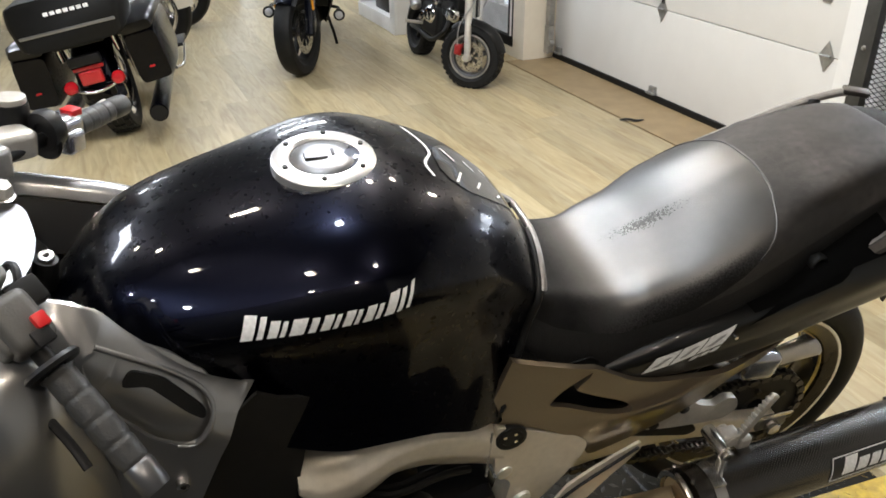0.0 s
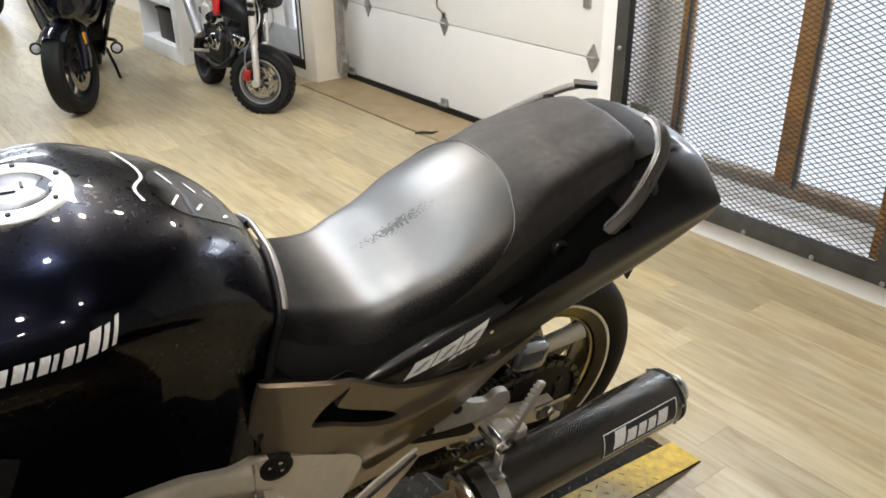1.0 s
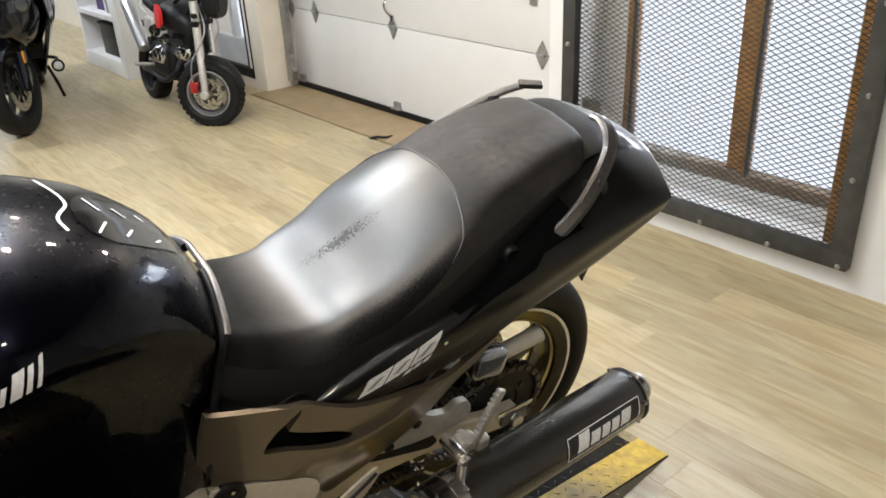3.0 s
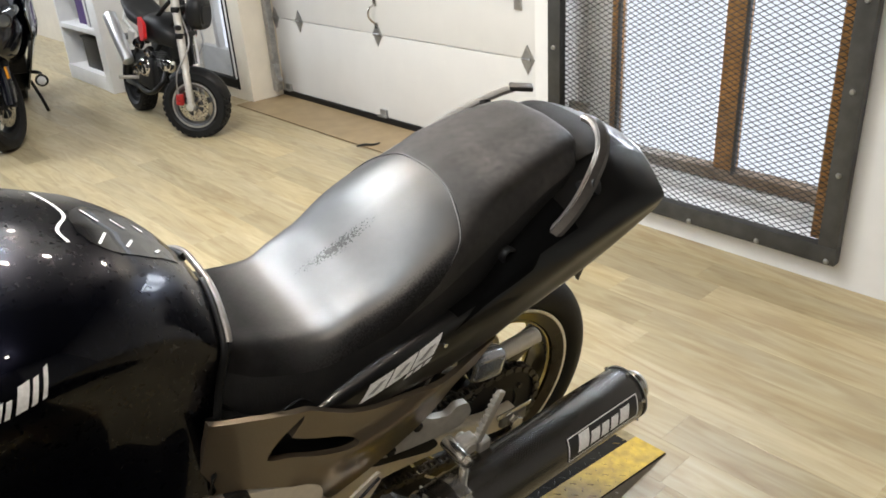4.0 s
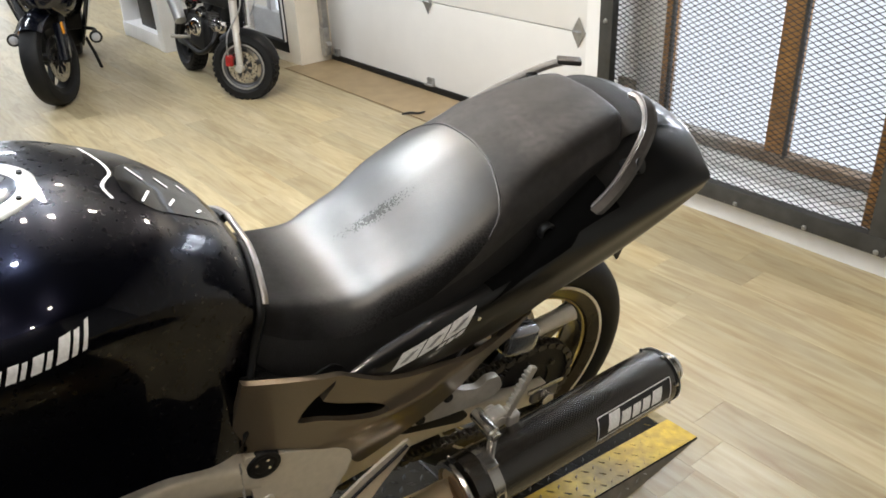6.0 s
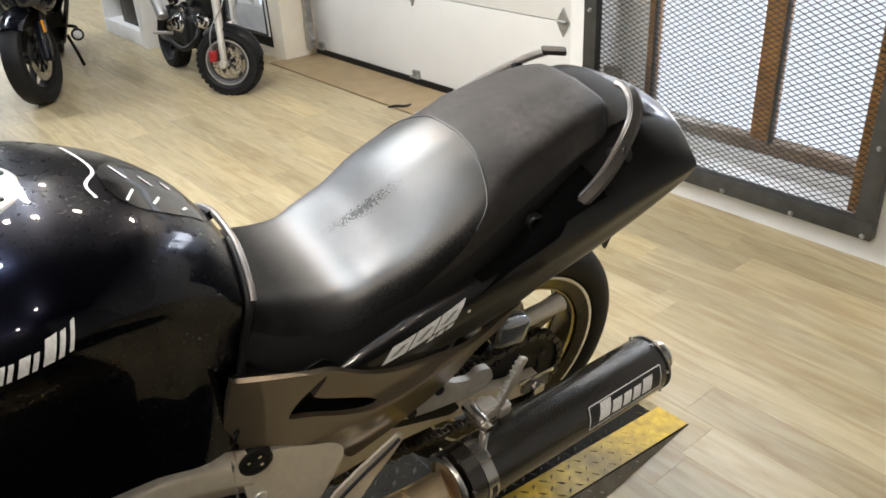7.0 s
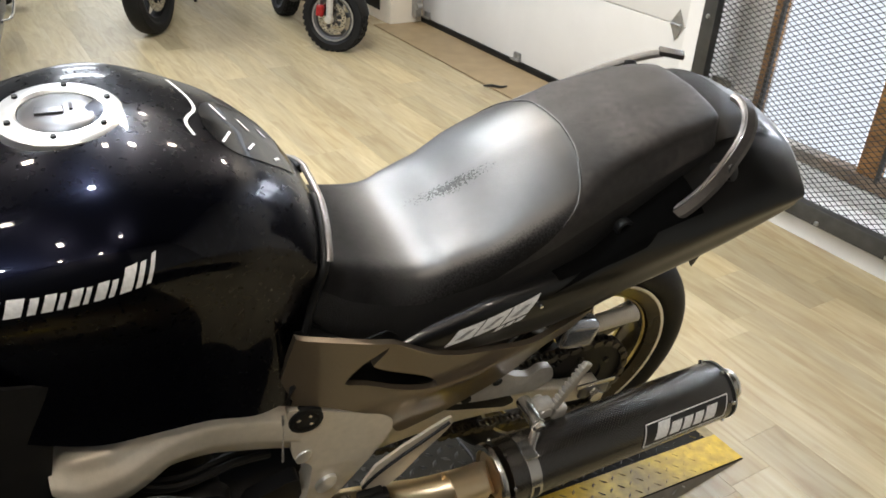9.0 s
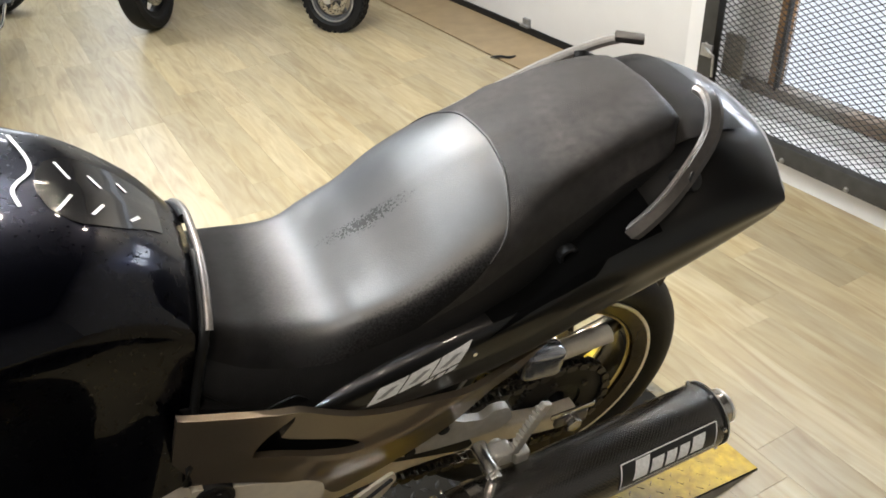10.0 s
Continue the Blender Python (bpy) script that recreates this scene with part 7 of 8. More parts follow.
        part("shock" if s > 0 else "side_cover", box(bm_new(), c + back * 0.74 + Vector((0.1 * s, 0, 0.34)), (0.035, 0.17, 0.1), pose(0, 0, 0, 0, 0, 0), 0.025, 3), ALLOY_CAST if s < 0 else BLACK_PLASTIC, ob, "silver side cover" if s < 0 else "")
    # tank, seat, lamp, bars
    b = bm_new()
    rings = []
    for k, (y, w, zt, zb) in enumerate(((0.18, 0.07, 0.64, 0.54), (0.26, 0.13, 0.72, 0.55), (0.4, 0.155, 0.75, 0.55), (0.52, 0.13, 0.7, 0.55), (0.58, 0.09, 0.62, 0.54))):
        o = c + back * y
        rings.append([(o.x + u * w, o.y, (zt + zb) / 2 + v * (zt - zb) / 2) for u, v in rounded([(-1, -1), (-1, 1), (1, 1), (1, -1)], 0.7, 5)])
    loft(b, rings)
    tk = part("fuel_tank", b, BLACK_PLASTIC, ob, "black fuel tank", 60)
    for s in (-1, 1):
        o = c + back * 0.36 + Vector((0, 0, 0.06))
        b = plate(bm_new(), rounded([(-0.06, 0.6), (-0.05, 0.69), (0.04, 0.73), (0.06, 0.66), (0.02, 0.57)], 0.02), lambda x, w: 0, 0.02)
        bmesh.ops.transform(b, matrix=Matrix.Translation((o.x + s * 0.165, o.y, 0)) @ pose(0, 0, 0, 0, 0, 90), verts=b.verts)
        sh = part("tank_shroud", b, RED, tk, "red tank shroud")
        part("shroud_stripe", box(bm_new(), (o.x + s * 0.178, o.y, 0.65), (0.006, 0.07, 0.012), pose(0, 0, 0), 0.002), WHITE_WALL, sh)
    b = bm_new()
    rings = []
    for y, w, zt, zb in ((0.56, 0.08, 0.6, 0.54), (0.64, 0.12, 0.61, 0.53), (0.76, 0.13, 0.65, 0.56), (0.9, 0.11, 0.71, 0.64), (0.98, 0.06, 0.74, 0.69)):
        o = c + back * y
        rings.append([(o.x + u * w, o.y, (zt + zb) / 2 + 0.1 + v * (zt - zb) / 2) for u, v in rounded([(-1, -1), (-1, 1), (1, 1), (1, -1)], 0.7, 5)])
    loft(b, rings)
    part("seat", b, SEAT_SIDE, ob, "black stepped seat", 60)
    b = bm_new()
    for s in (-1, 1):
        sweep(b, [c + back * 0.6 + Vector((0.09 * s, 0, 0.32)), c + back * 0.95 + Vector((0.08 * s, 0, 0.44)), c + back * 1.0 + Vector((0.05 * s, 0, 0.48))], 0.013, 8)
    part("subframe", b, ALLOY_CAST, ob, "silver subframe tubes", 60)
    hl = c + rake * 0.56 + f * 0.1
    b = loft(bm_new(), [[hl + f * d + a * u * s + Vector((0, 0, v * s * 1.2)) for u, v in rounded([(-1, -0.7), (-1, 1), (1, 1), (1, -0.7)], 0.6, 4)] for d, s in ((-0.06, 0.06), (-0.02, 0.095), (0.03, 0.1), (0.05, 0.085))])
    lamp = part("headlamp", b, BLACK_PLASTIC, ob, "black angular headlamp", 50)
    part("lamp_lens", loft(bm_new(), [[hl + f * d + a * u * s + Vector((0, 0, v * s)) for u, v in rounded([(-1, -0.6), (-1, 0.9), (1, 0.9), (1, -0.6)], 0.5, 4)] for d, s in ((0.048, 0.08), (0.06, 0.07))]), BLACK_PLASTIC, lamp)
    b = sweep(bm_new(), spline([head + a * 0.36 + Vector((0, 0.06, 0.12)), head + a * 0.15 + Vector((0, 0.03, 0.13)), head + Vector((0, 0, 0.1)), head - a * 0.15 + Vector((0, 0.03, 0.13)), head - a * 0.36 + Vector((0, 0.06, 0.12))], 6), 0.012, 12)
    part("handlebar", b, BLACK_DULL, ob, "black wide handlebar", 60)
    for s in (1, -1):
        p = c + rake * 0.5 + a * 0.17 * s + f * 0.03
        part("turn_signal", box(bm_new(), p, (0.035, 0.05, 0.03), None, 0.01, 3), BLACK_PLASTIC, ob)
    b = bm_new()
    for s in (1, -1):
        sweep(b, spline([c + rake * 0.6 + a * 0.05 * s, c + rake * 0.4 + f * 0.06 + a * 0.11 * s, c + rake * 0.2 + a * 0.12 * s - f * 0.05, c + a * 0.09 * s - f * 0.07], 5), 0.005, 6)
    part("brake_hose", b, GALV, ob, "", 60)
    b = sweep(bm_new(), [e0 + Vector((0.1, 0.1, -0.05)), e0 + Vector((0.2, 0.12, -0.15)), e0 + Vector((0.28, 0.12, -R - 0.12 + 0.14))], 0.01, 8)
    part("side_stand", b, BLACK_DULL, ob)
    part("rear_mudguard", box(bm_new(), cr + Vector((0, 0.1, 0.3)), (0.12, 0.3, 0.02), pose(0, 0, 0), 0.008), BLACK_PLASTIC, ob)
    for s in (-1, 1):
        part("rear_turn_signal", box(bm_new(), cr + Vector((0.1 * s, 0.1, 0.26)), (0.05, 0.03, 0.03), None, 0.01), BLACK_PLASTIC, ob)
        part("foot_peg", cyl(bm_new(), e0 + Vector((0.1 * s, 0.16, -0.04)), e0 + Vector((0.24 * s, 0.16, -0.03)), 0.012, seg=10), ALLOY_CAST, ob)


mini_bike()


def sport_tourer():
    # local: y points backwards along the machine
    ob = thing("sport_touring_motorcycle", pose(0.615, 4.54, 0, 0, 4, -12), "dark blue fully faired touring motorcycle on its stand", "motorcycle", "parked motorcycles")
    R = 0.3
    c = Vector((0, 0.12, R))
    tip = Matrix.Translation((0, 0.12, 0)) @ Matrix.Rotation(radians(-7), 4, "Y") @ Matrix.Translation((0, -0.12, 0))
    steer = tip @ Matrix.Translation(c) @ Matrix.Rotation(radians(-19), 4, "Z") @ Matrix.Translation(-c)
    wheel(ob, tip @ c, tip.to_3x3() @ Vector((math.cos(radians(19)), -math.sin(radians(19)), 0)), R, 0.125, 0.212, 5, BLACK_DULL, "black cast front wheel", disc=0.15, disc_side=1, spoke_w=0.035)
    cr = c + Vector((0, 1.5, 0.01))
    wheel(ob, cr, (1, 0, 0), 0.315, 0.17, 0.215, 5, BLACK_DULL, "black cast rear wheel", spoke_w=0.05)
    for s in (-1, 1):
        leg = part("fork_leg", cyl(bm_new(), c + Vector((0.1 * s, 0, -0.03)), c + Vector((0.1 * s, 0.18, 0.5)), 0.026, seg=16), BLACK_DULL, ob, "", 38, steer)
        part("fork_guard", loft(bm_new(), [[Vector((0.105 * s + u * 0.03, 0.1 + v * 0.045 + y, z)) for u, v in rounded([(-1, -1), (-1, 1), (1, 1), (1, -1)], 0.6, 3)] for y, z in ((0.0, 0.3), (0.03, 0.4), (0.06, 0.52))]), NAVY, leg, "", 50)
        part("fork_reflector", box(bm_new(), (0.14 * s, 0.115, 0.49), (0.008, 0.028, 0.075), pose(0, 0, 0), 0.004), AMBER, leg, "amber side reflector")
        part("brake_caliper", box(bm_new(), c + Vector((0.075 * s, 0.12, 0.06)), (0.04, 0.06, 0.1), None, 0.012, 3), BLACK_DULL, ob, "", 38, steer)
    b = bm_new()
    rings = []
    for k in range(17):
        t = radians(-8 + 150 * k / 16)
        n = Vector((0, -math.cos(t), math.sin(t)))
        o = c + n * (R + 0.025)
        w = 0.085 - 0.03 * max(0, (3 - k) / 3) - 0.02 * max(0, (k - 10) / 6)
        rings.append([o + Vector((u * w, 0, 0)) - n * 0.045 * u * u for u in np.linspace(-1, 1, 9)] + [o + Vector((u * w, 0, 0)) - n * (0.045 * u * u + 0.005) for u in np.linspace(1, -1, 9)])
    loft(b, rings[6:])
    part("front_mudguard", b, NAVY, ob, "gloss dark blue front mudguard", 50, steer)
    # fairing: nose and flanks
    b = bm_new()
    rings = []
    for y, w, zt, zb in ((-0.02, 0.1, 0.86, 0.64), (0.05, 0.19, 0.97, 0.6), (0.15, 0.235, 1.06, 0.56), (0.32, 0.26, 1.1, 0.5), (0.55, 0.25, 1.06, 0.45)):
        rings.append([(u * w, y + 0.1 * abs(u) ** 2, (zt + zb) / 2 + v * (zt - zb) / 2) for u, v in rounded([(-0.55, -1), (-1, -0.2), (-0.9, 0.6), (-0.5, 1), (0.5, 1), (0.9, 0.6), (1, -0.2), (0.55, -1)], 0.3, 4)])
    loft(b, rings)
    nose = part("nose_fairing", b, NAVY, ob, "gloss dark blue nose fairing", 50)
    for s in (-1, 1):
        b = plate(bm_new(), rounded([(0.3, 1.0), (0.85, 0.95), (1.0, 0.7), (0.9, 0.4), (0.75, 0.26), (0.45, 0.3), (0.36, 0.5), (0.26, 0.66), (0.14, 0.86)], 0.05), lambda x, w: 0.225 + 0.045 * math.sin(max(0, min(1, (x - 0.1) / 0.9)) * math.pi) - 0.3 * max(0, 0.7 - w), 0.01)
        bmesh.ops.transform(b, matrix=Matrix(((0, s, 0, 0), (1, 0, 0, 0), (0, 0, 1, 0), (0, 0, 0, 1))), verts=b.verts)
        fl = part("fairing_flank", b, NAVY, ob, "gloss dark blue fairing flank", 50)
        b = plate(bm_new(), rounded([(0.42, 0.76), (0.7, 0.8), (0.78, 0.68), (0.5, 0.64)], 0.03), lambda x, w: 0.273 - 0.3 * max(0, 0.7 - w), 0.006)
        bmesh.ops.transform(b, matrix=Matrix(((0, s, 0, 0), (1, 0, 0, 0), (0, 0, 1, 0), (0, 0, 0, 1))), verts=b.verts)
        part("flank_vent", b, BLACK_DULL, fl)
        b = loft(bm_new(), [[(s * (0.12 + u * k * 0.085), 0.02 + dy, 0.83 + v * k * 0.06 + u * k * 0.02) for u, v in rounded([(-1, -0.9), (-1, 0.7), (0.8, 1), (1, 0.2)], 0.5, 4)] for dy, k in ((0.06, 1.15), (0.0, 1.0), (-0.012, 0.85))])
        hl = part("headlamp", b, GLASS_DARK, nose, "dark slanted headlamp", 50)
        part("projector", cyl(bm_new(), (s * 0.12, 0.01, 0.83), (s * 0.12, -0.02, 0.83), 0.036, seg=24, bevel=0.004), GLASS_DARK, hl, "round projector lens")
        part("running_light", lathe(bm_new(), [(0.036, 0), (0.048, 0), (0.046, 0.012), (0.036, 0.012)], Matrix.Translation((s * 0.12, -0.008, 0.83)) @ pose(0, 0, 0, 90, 0, 0), 28, True), CHROME, hl)
        st = part("fog_lamp_bar", sweep(bm_new(), spline([(0.16 * s, 0.5, 0.42), (0.24 * s, 0.42, 0.42), (0.235 * s, 0.34, 0.41)], 5), 0.012, 10), BLACK_DULL, ob, "", 60)
        fg = part("fog_lamp", cyl(bm_new(), (0.25 * s, 0.28, 0.395), (0.25 * s, 0.35, 0.395), 0.043, 0.03, 24, 0.005), BLACK_DULL, st, "round auxiliary lamp")
        part("fog_lens", lathe(bm_new(), [(0.001, 0.012), (0.02, 0.01), (0.028, 0.003), (0.028, 0)], Matrix.Translation((0.25 * s, 0.279, 0.395)) @ pose(0, 0, 0, 90, 0, 0), 24), CLEAR_LENS, fg)
        part("mirror", box(bm_new(), (0.36 * s, 0.34, 1.08), (0.13, 0.05, 0.09), None, 0.025, 3), NAVY, ob)
    part("radiator", box(bm_new(), (0, 0.5, 0.56), (0.34, 0.06, 0.3), pose(0, 0, 0), 0.02), BLACK_DULL, ob)
    part("engine", box(bm_new(), (0, 0.85, 0.44), (0.3, 0.55, 0.36), None, 0.08, 3), BLACK_DULL, ob)
    b = bm_new()
    vs = []
    for z, y, w in ((1.04, 0.12, 0.2), (1.22, 0.24, 0.21), (1.38, 0.4, 0.17)):
        vs.append([b.verts.new((w * math.sin(t), y + 0.1 - 0.1 * math.cos(t), z)) for t in np.linspace(-1.3, 1.3, 13)])
    for p, q in zip(vs, vs[1:]):
        for k in range(12):
            b.faces.new((p[k], p[k + 1], q[k + 1], q[k]))
    bmesh.ops.solidify(b, geom=b.faces[:], thickness=0.004)
    part("windscreen", b, GLASS_DARK, ob, "smoked windscreen")
    b = loft(bm_new(), [[(u * w, y, (zt + zb) / 2 + v * (zt - zb) / 2) for u, v in rounded([(-1, -1), (-1, 1), (1, 1), (1, -1)], 0.6, 4)] for y, w, zt, zb in ((0.5, 0.18, 1.02, 0.7), (0.75, 0.2, 1.0, 0.7), (0.95, 0.14, 0.86, 0.7), (1.3, 0.18, 0.86, 0.66), (1.7, 0.16, 0.9, 0.72), (1.85, 0.08, 0.88, 0.78))])
    part("tank_and_seat", b, SEAT_SIDE, ob, "black seat and tank", 60)
    b = sweep(bm_new(), [(0.15, 0.98, 0.26), (0.2, 1.0, 0.12), (0.23, 1.02, 0.012)], 0.012, 10)
    s = part("side_stand", b, BLACK_DULL, ob, "black side stand", 60)
    part("stand_foot", box(bm_new(), (0.24, 1.02, 0.006), (0.09, 0.05, 0.01), None, 0.003), BLACK_DULL, s)


sport_tourer()


def touring_cruiser():
    # local: y points forwards, away from the platform
    ob = thing("touring_motorcycle", pose(-0.55, 3.62, 0, 0, -11, -5), "black touring motorcycle with top case and hard saddlebags", "motorcycle", "parked motorcycles")
    R = 0.3
    wheel(ob, (0, 0.2, R), (1, 0, 0), R, 0.16, 0.21, 9, CHROME, "chrome rear wheel", spoke_w=0.02, knobs=26)
    wheel(ob, (0, 1.85, R), (1, 0, 0), R, 0.13, 0.21, 9, CHROME, "chrome front wheel", spoke_w=0.02)
    b = bm_new()
    rings = []
    for k in range(15):
        t = radians(-8 + 178 * k / 14)
        n = Vector((0, -math.cos(t), math.sin(t)))
        o = Vector((0, 0.2, R)) + n * (R + 0.045)
        rings.append([o + Vector((u * 0.115, 0, 0)) - n * 0.08 * abs(u) ** 3 for u in np.linspace(-1, 1, 9)] + [o + Vector((u * 0.11, 0, 0)) - n * (0.08 * abs(u) ** 3 + 0.006) for u in np.linspace(1, -1, 9)])
    loft(b, rings)
    part("rear_mudguard", b, GLOSS_BLACK, ob, "gloss black rear mudguard", 50)
    b = bm_new()
    box(b, (0, 0, 0.33), (0.16, 0.012, 0.07), pose(0, -0.13, 0, 0, 0, 0), 0.004)
    part("plate_bracket", b, GLOSS_BLACK, ob)
    part("tail_lamp_bar", box(bm_new(), (0, -0.18, 0.475), (0.16, 0.03, 0.022), pose(0, 0, 0), 0.008), RED_DARK, ob, "red tail lamp bar")
    part("tail_lamp", box(bm_new(), (0, -0.18, 0.425), (0.12, 0.06, 0.075), pose(0, 0, 0), 0.016, 3), RED_DARK, ob, "red tail lamp lens")
    b = sweep(bm_new(), spline([(-0.14, -0.17, 0.38), (-0.07, -0.19, 0.355), (0, -0.2, 0.345), (0.07, -0.19, 0.355), (0.14, -0.17, 0.38)], 5), 0.008, 10)
    bar = part("lamp_bar", b, CHROME, ob, "chrome lamp bar", 60)
    for s in (-1, 1):
        part("turn_lamp", lathe(bm_new(), [(0.001, 0.03), (0.026, 0.022), (0.036, 0.005), (0.034, -0.03), (0.02, -0.04)], Matrix.Translation((0.125 * s, -0.19, 0.39)) @ pose(0, 0, 0, 90, 0, 0), 24), RED_DARK, bar, "round red turn lamp")
        m = Matrix.Translation((0.3 * s, 0.22, 0.45)) @ pose(0, 0, 0, 0, -4 * s, 0)
        b = loft(bm_new(), [[m @ Vector((u * w, y, z0 + v * h)) for u, v in rounded([(-1, -1), (-1, 1), (1, 1), (1, -1)], 0.35, 4)] for y, w, h, z0 in ((-0.34, 0.085, 0.13, -0.01), (-0.3, 0.095, 0.15, 0), (0.0, 0.1, 0.16, 0.01), (0.28, 0.09, 0.13, 0.02), (0.34, 0.07, 0.1, 0.02))])
        bag = part("saddlebag", b, GLOSS_BLACK, ob, "gloss black hard saddlebag", 50)
        b = loft(bm_new(), [[m @ Vector((u * w, y, 0.175 + z + v * 0.025)) for u, v in rounded([(-1, -1), (-0.9, 1), (0.9, 1), (1, -1)], 0.5, 4)] for y, w, z in ((-0.34, 0.085, -0.02), (-0.3, 0.1, 0), (0.28, 0.095, 0), (0.33, 0.075, -0.01))])
        part("saddlebag_lid", b, TAIL_BLACK, bag, "gloss black lid", 50)
        part("reflector", box(bm_new(), m @ Vector((0.0, -0.345, -0.06)), (0.03, 0.01, 0.012), None, 0.003), RED_DARK, bag)
        part("bag_rail", sweep(bm_new(), spline([m @ Vector((0.105 * s, -0.3, -0.12)), m @ Vector((0.125 * s, -0.1, -0.15)), m @ Vector((0.12 * s, 0.25, -0.12))], 5), 0.009, 8), CHROME, bag, "", 60)
        b = bm_new()
        cyl(b, (0.26 * s, 0.6, 0.2), (0.27 * s, -0.26, 0.17), 0.045, 0.05, 28, 0.004)
        ex = part("silencer", b, GLOSS_BLACK, ob, "black silencer with a slanted tip")
        part("tip_bore", cyl(bm_new(), (0.27 * s, -0.262, 0.17), (0.27 * s, -0.264, 0.17), 0.042, seg=24), BLACK_DULL, ex)
        part("shock_absorber", cyl(bm_new(), (0.16 * s, 0.25, 0.28), (0.16 * s, 0.15, 0.55), 0.022, seg=14), CHROME, ob)
        part("strut", cyl(bm_new(), (0.15 * s, -0.02, 0.5), (0.15 * s, -0.05, 0.62), 0.014, seg=12), CHROME, ob, "chrome case strut")
        part("foot_board", box(bm_new(), (0.3 * s, 1.1, 0.24), (0.12, 0.3, 0.025), None, 0.01), BLACK_PLASTIC, ob)
    b = loft(bm_new(), [[(u * w, y, 0.74 + v * 0.125) for u, v in rounded([(-0.92, -1), (-1, 0.2), (-0.94, 1), (0.94, 1), (1, 0.2), (0.92, -1)], 0.25, 4)] for y, w in ((-0.27, 0.25), (-0.25, 0.275), (0.0, 0.285), (0.14, 0.275), (0.17, 0.25))])
    case = part("top_case", b, TAIL_MATT, ob, "large black top case", 50)
    part("case_band", box(bm_new(), (0, -0.268, 0.7), (0.48, 0.012, 0.016), None, 0.004), GREY_PAINT, case)
    for k in range(7):
        part("case_mark", box(bm_new(), (-0.07 + 0.033 * k, -0.2735, 0.79), (0.024, 0.004, 0.018), None, 0.001, 1), SILVER_DECAL, case, "plain silver mark stroke")
    part("case_rack", box(bm_new(), (0, -0.05, 0.6), (0.26, 0.3, 0.018), None, 0.006), BLACK_DULL, ob)
    part("plate_light", box(bm_new(), (0, -0.2, 0.52), (0.17, 0.05, 0.05), None, 0.012), BLACK_PLASTIC, ob)
    b = loft(bm_new(), [[(u * w, y, (zt + zb) / 2 + v * (zt - zb) / 2) for u, v in rounded([(-1, -1), (-1, 1), (1, 1), (1, -1)], 0.6, 4)] for y, w, zt, zb in ((0.15, 0.17, 0.76, 0.6), (0.5, 0.18, 0.74, 0.58), (0.75, 0.17, 0.7, 0.55), (0.85, 0.14, 0.74, 0.55), (1.1, 0.17, 0.84, 0.58), (1.4, 0.1, 0.86, 0.66))])
    part("seat_and_tank", b, GLOSS_BLACK, ob, "black seat and tank", 60)
    part("engine", box(bm_new(), (0, 1.0, 0.4), (0.4, 0.55, 0.36), None, 0.07, 3), CHROME, ob)
    b = loft(bm_new(), [[(u * w, y, 1.05 + v * h) for u, v in rounded([(-1, -0.8), (-0.7, 1), (0.7, 1), (1, -0.8)], 0.4, 4)] for y, w, h in ((1.4, 0.3, 0.16), (1.6, 0.34, 0.2), (1.75, 0.2, 0.14))])
    part("front_fairing", b, GLOSS_BLACK, ob, "black handlebar fairing", 50)
    part("side_stand", sweep(bm_new(), [(-0.16, 1.0, 0.28), (-0.26, 0.98, 0.1), (-0.3, 0.97, 0.045)], 0.012, 8), BLACK_DULL, ob)


touring_cruiser()


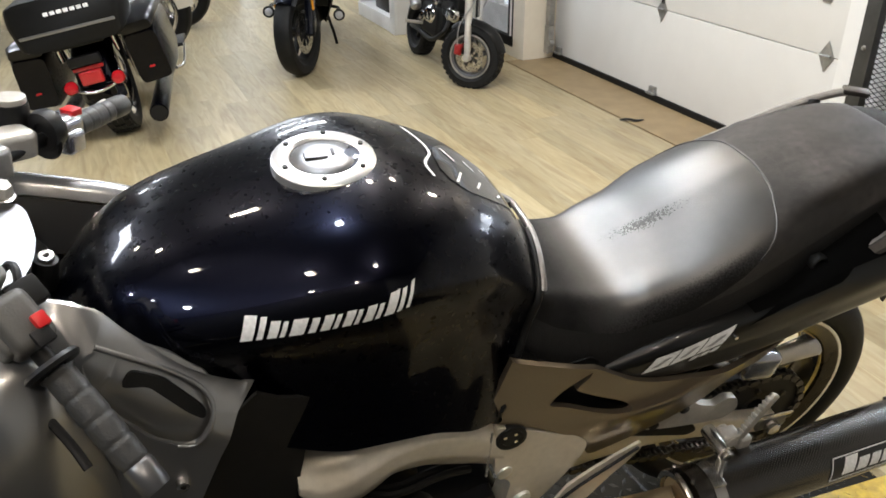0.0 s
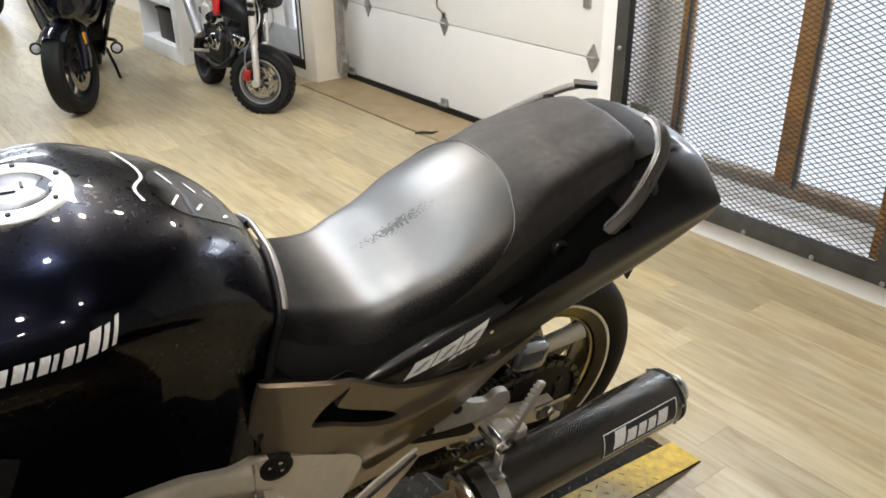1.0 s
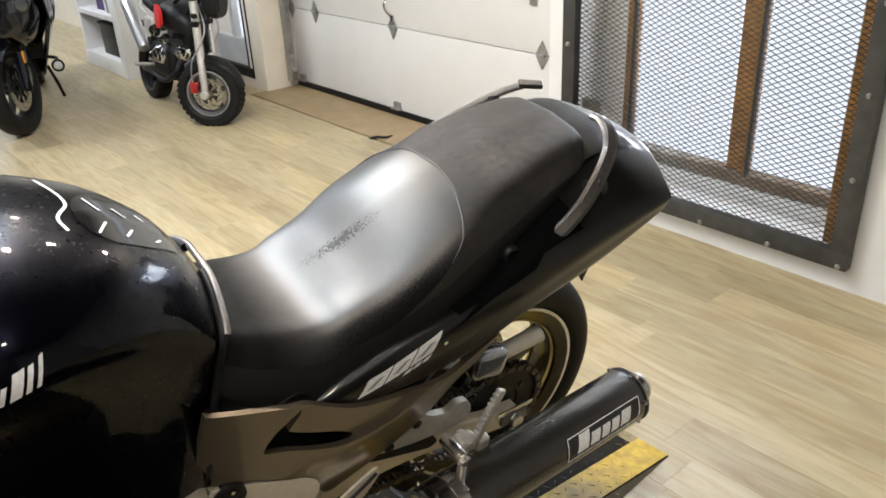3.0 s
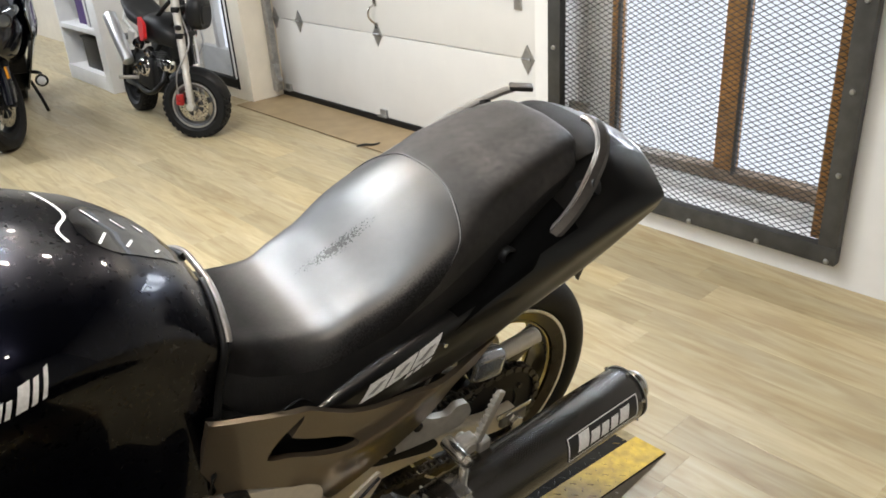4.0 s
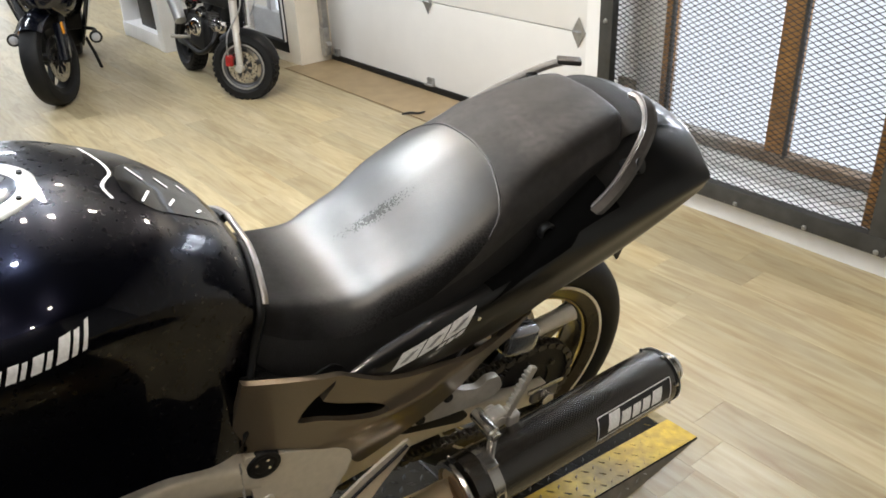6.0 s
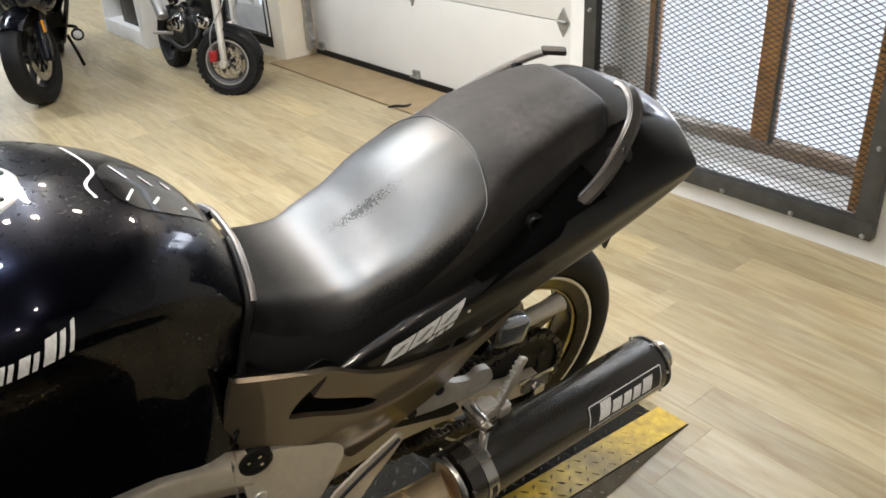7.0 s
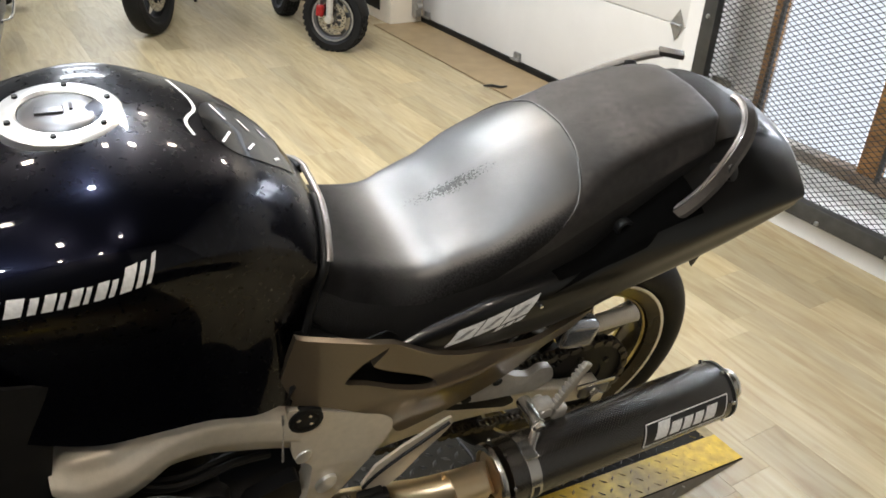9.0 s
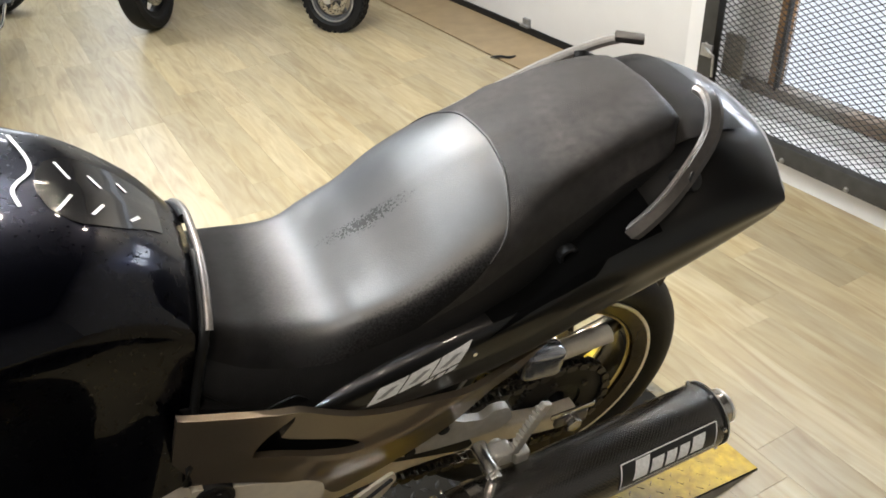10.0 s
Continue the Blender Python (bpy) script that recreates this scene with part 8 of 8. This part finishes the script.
def cruiser_front(m, fender, label):
    """A cruiser seen by its front wheel: wheel, fork, mudguard, body behind."""
    ob = thing("cruiser_motorcycle", m, label, "motorcycle", "parked motorcycles")
    R = 0.32
    c = Vector((0, 0, R))
    wheel(ob, c, (1, 0, 0), R, 0.13, 0.225, 10, CHROME, "bright cast front wheel", disc=0.14, disc_side=1, spoke_w=0.018)
    b = bm_new()
    rings = []
    for k in range(17):
        t = radians(10 + 165 * k / 16)
        n = Vector((0, -math.cos(t), math.sin(t)))
        o = c + n * (R + 0.035)
        rings.append([o + Vector((u * 0.09, 0, 0)) - n * 0.09 * abs(u) ** 3 for u in np.linspace(-1, 1, 9)] + [o + Vector((u * 0.085, 0, 0)) - n * (0.09 * abs(u) ** 3 + 0.006) for u in np.linspace(1, -1, 9)])
    loft(b, rings)
    part("front_mudguard", b, fender, ob, "deep valanced front mudguard", 50)
    for s in (-1, 1):
        part("fork_leg", cyl(bm_new(), c + Vector((0.11 * s, 0, 0)), c + Vector((0.11 * s, 0.32, 0.66)), 0.027, seg=18), CHROME, ob, "chrome fork leg")
        part("crash_bar", sweep(bm_new(), spline([(0.1 * s, 0.62, 0.22), (0.34 * s, 0.6, 0.3), (0.34 * s, 0.62, 0.5), (0.1 * s, 0.6, 0.62)], 6), 0.016, 10), CHROME, ob, "", 60)
    part("engine", box(bm_new(), (0, 0.95, 0.4), (0.4, 0.55, 0.36), None, 0.07, 3), CHROME, ob)
    b = loft(bm_new(), [[(u * w, y, (zt + zb) / 2 + v * (zt - zb) / 2) for u, v in rounded([(-1, -1), (-1, 1), (1, 1), (1, -1)], 0.6, 4)] for y, w, zt, zb in ((0.5, 0.1, 0.86, 0.66), (0.8, 0.17, 0.84, 0.58), (1.1, 0.14, 0.74, 0.55), (1.5, 0.18, 0.74, 0.55), (1.9, 0.1, 0.7, 0.56))])
    part("tank_and_seat", b, GLOSS_BLACK, ob, "black tank and seat", 60)
    wheel(ob, (0, 1.6, 0.31), (1, 0, 0), 0.31, 0.16, 0.21, 10, CHROME, "bright cast rear wheel", spoke_w=0.018)
    part("handlebar", sweep(bm_new(), spline([(-0.42, 0.6, 1.02), (-0.2, 0.45, 1.06), (0, 0.36, 1.0), (0.2, 0.45, 1.06), (0.42, 0.6, 1.02)], 6), 0.014, 10), CHROME, ob, "", 60)
    part("headlamp", lathe(bm_new(), [(0.001, -0.1), (0.05, -0.09), (0.085, 0.0), (0.085, 0.03), (0.001, 0.035)], Matrix.Translation((0, 0.2, 0.88)) @ pose(0, 0, 0, 90, 0, 0), 28), CHROME, ob)
    return ob


cruiser_front(pose(-0.36, 5.66, 0, 0, -4, 70), SAND_CREAM, "cream and chrome cruiser motorcycle in the back row")
cruiser_front(pose(-0.16, 6.55, 0, 0, -4, 70), GALV, "grey and chrome cruiser motorcycle in the back row")
cruiser_front(pose(0.03, 8.1, 0, 0, -4, 65), GALV, "silver and chrome cruiser motorcycle in the back row")
cruiser_front(pose(0.4, 9.05, 0, 0, -4, 30), GLOSS_BLACK, "black cruiser motorcycle far down the room")

# ---------------------------------------------------------------- floor planks
def planks():
    PW, PL, G = 0.152, 1.22, 0.0003
    meshes = {}

    def plank_mesh(length):
        key = round(length, 3)
        if key not in meshes:
            b = bm_new()
            box(b, (0, 0, -0.004), (PW - G, length - G, 0.008), None, 0.0004, 1)
            me = bpy.data.meshes.new("plank")
            b.to_mesh(me)
            b.free()
            me.materials.append(PLANK)
            meshes[key] = me
        return meshes[key]

    rng = random.Random(4)
    rest = bm_new()
    singles = 0
    n = int(9.6 / PW)
    for i in range(n):
        a = -0.125 - PW * (i + 0.5)
        b0 = (-2.3 - 0.66 - a * math.sin(radians(5.9))) / math.cos(radians(5.9))
        first = PL * (0.2 + 0.8 * rng.random())
        while b0 < 12.6:
            b1 = b0 + (first or PL)
            part_length, first = b1 - b0, 0
            c = (b0 + b1) / 2
            near = -3.1 < a and -1.9 < c < 5.2
            if near and singles < 300:
                ob = new("plank", plank_mesh(part_length))
                ob.parent = floor
                ob.matrix_parent_inverse = floor.matrix_world.inverted()
                ob.matrix_basis = WALL @ pose(a, c, 0)
                singles += 1
            else:
                box(rest, (a, c, -0.004), (PW - G, part_length - G, 0.008), WALL)
            b0 = b1
    # the strips between the threshold sheet and the wall's ends
    for b0, b1 in ((-2.9, 1.0), (3.86, 12.6)):
        box(rest, (-0.06, (b0 + b1) / 2, -0.004), (0.128, b1 - b0, 0.008), WALL)
    ob = part("plank_field", rest, PLANK, floor, "light oak-look vinyl planks farther off", 30)
    ob["kind"] = "stuff"


planks()
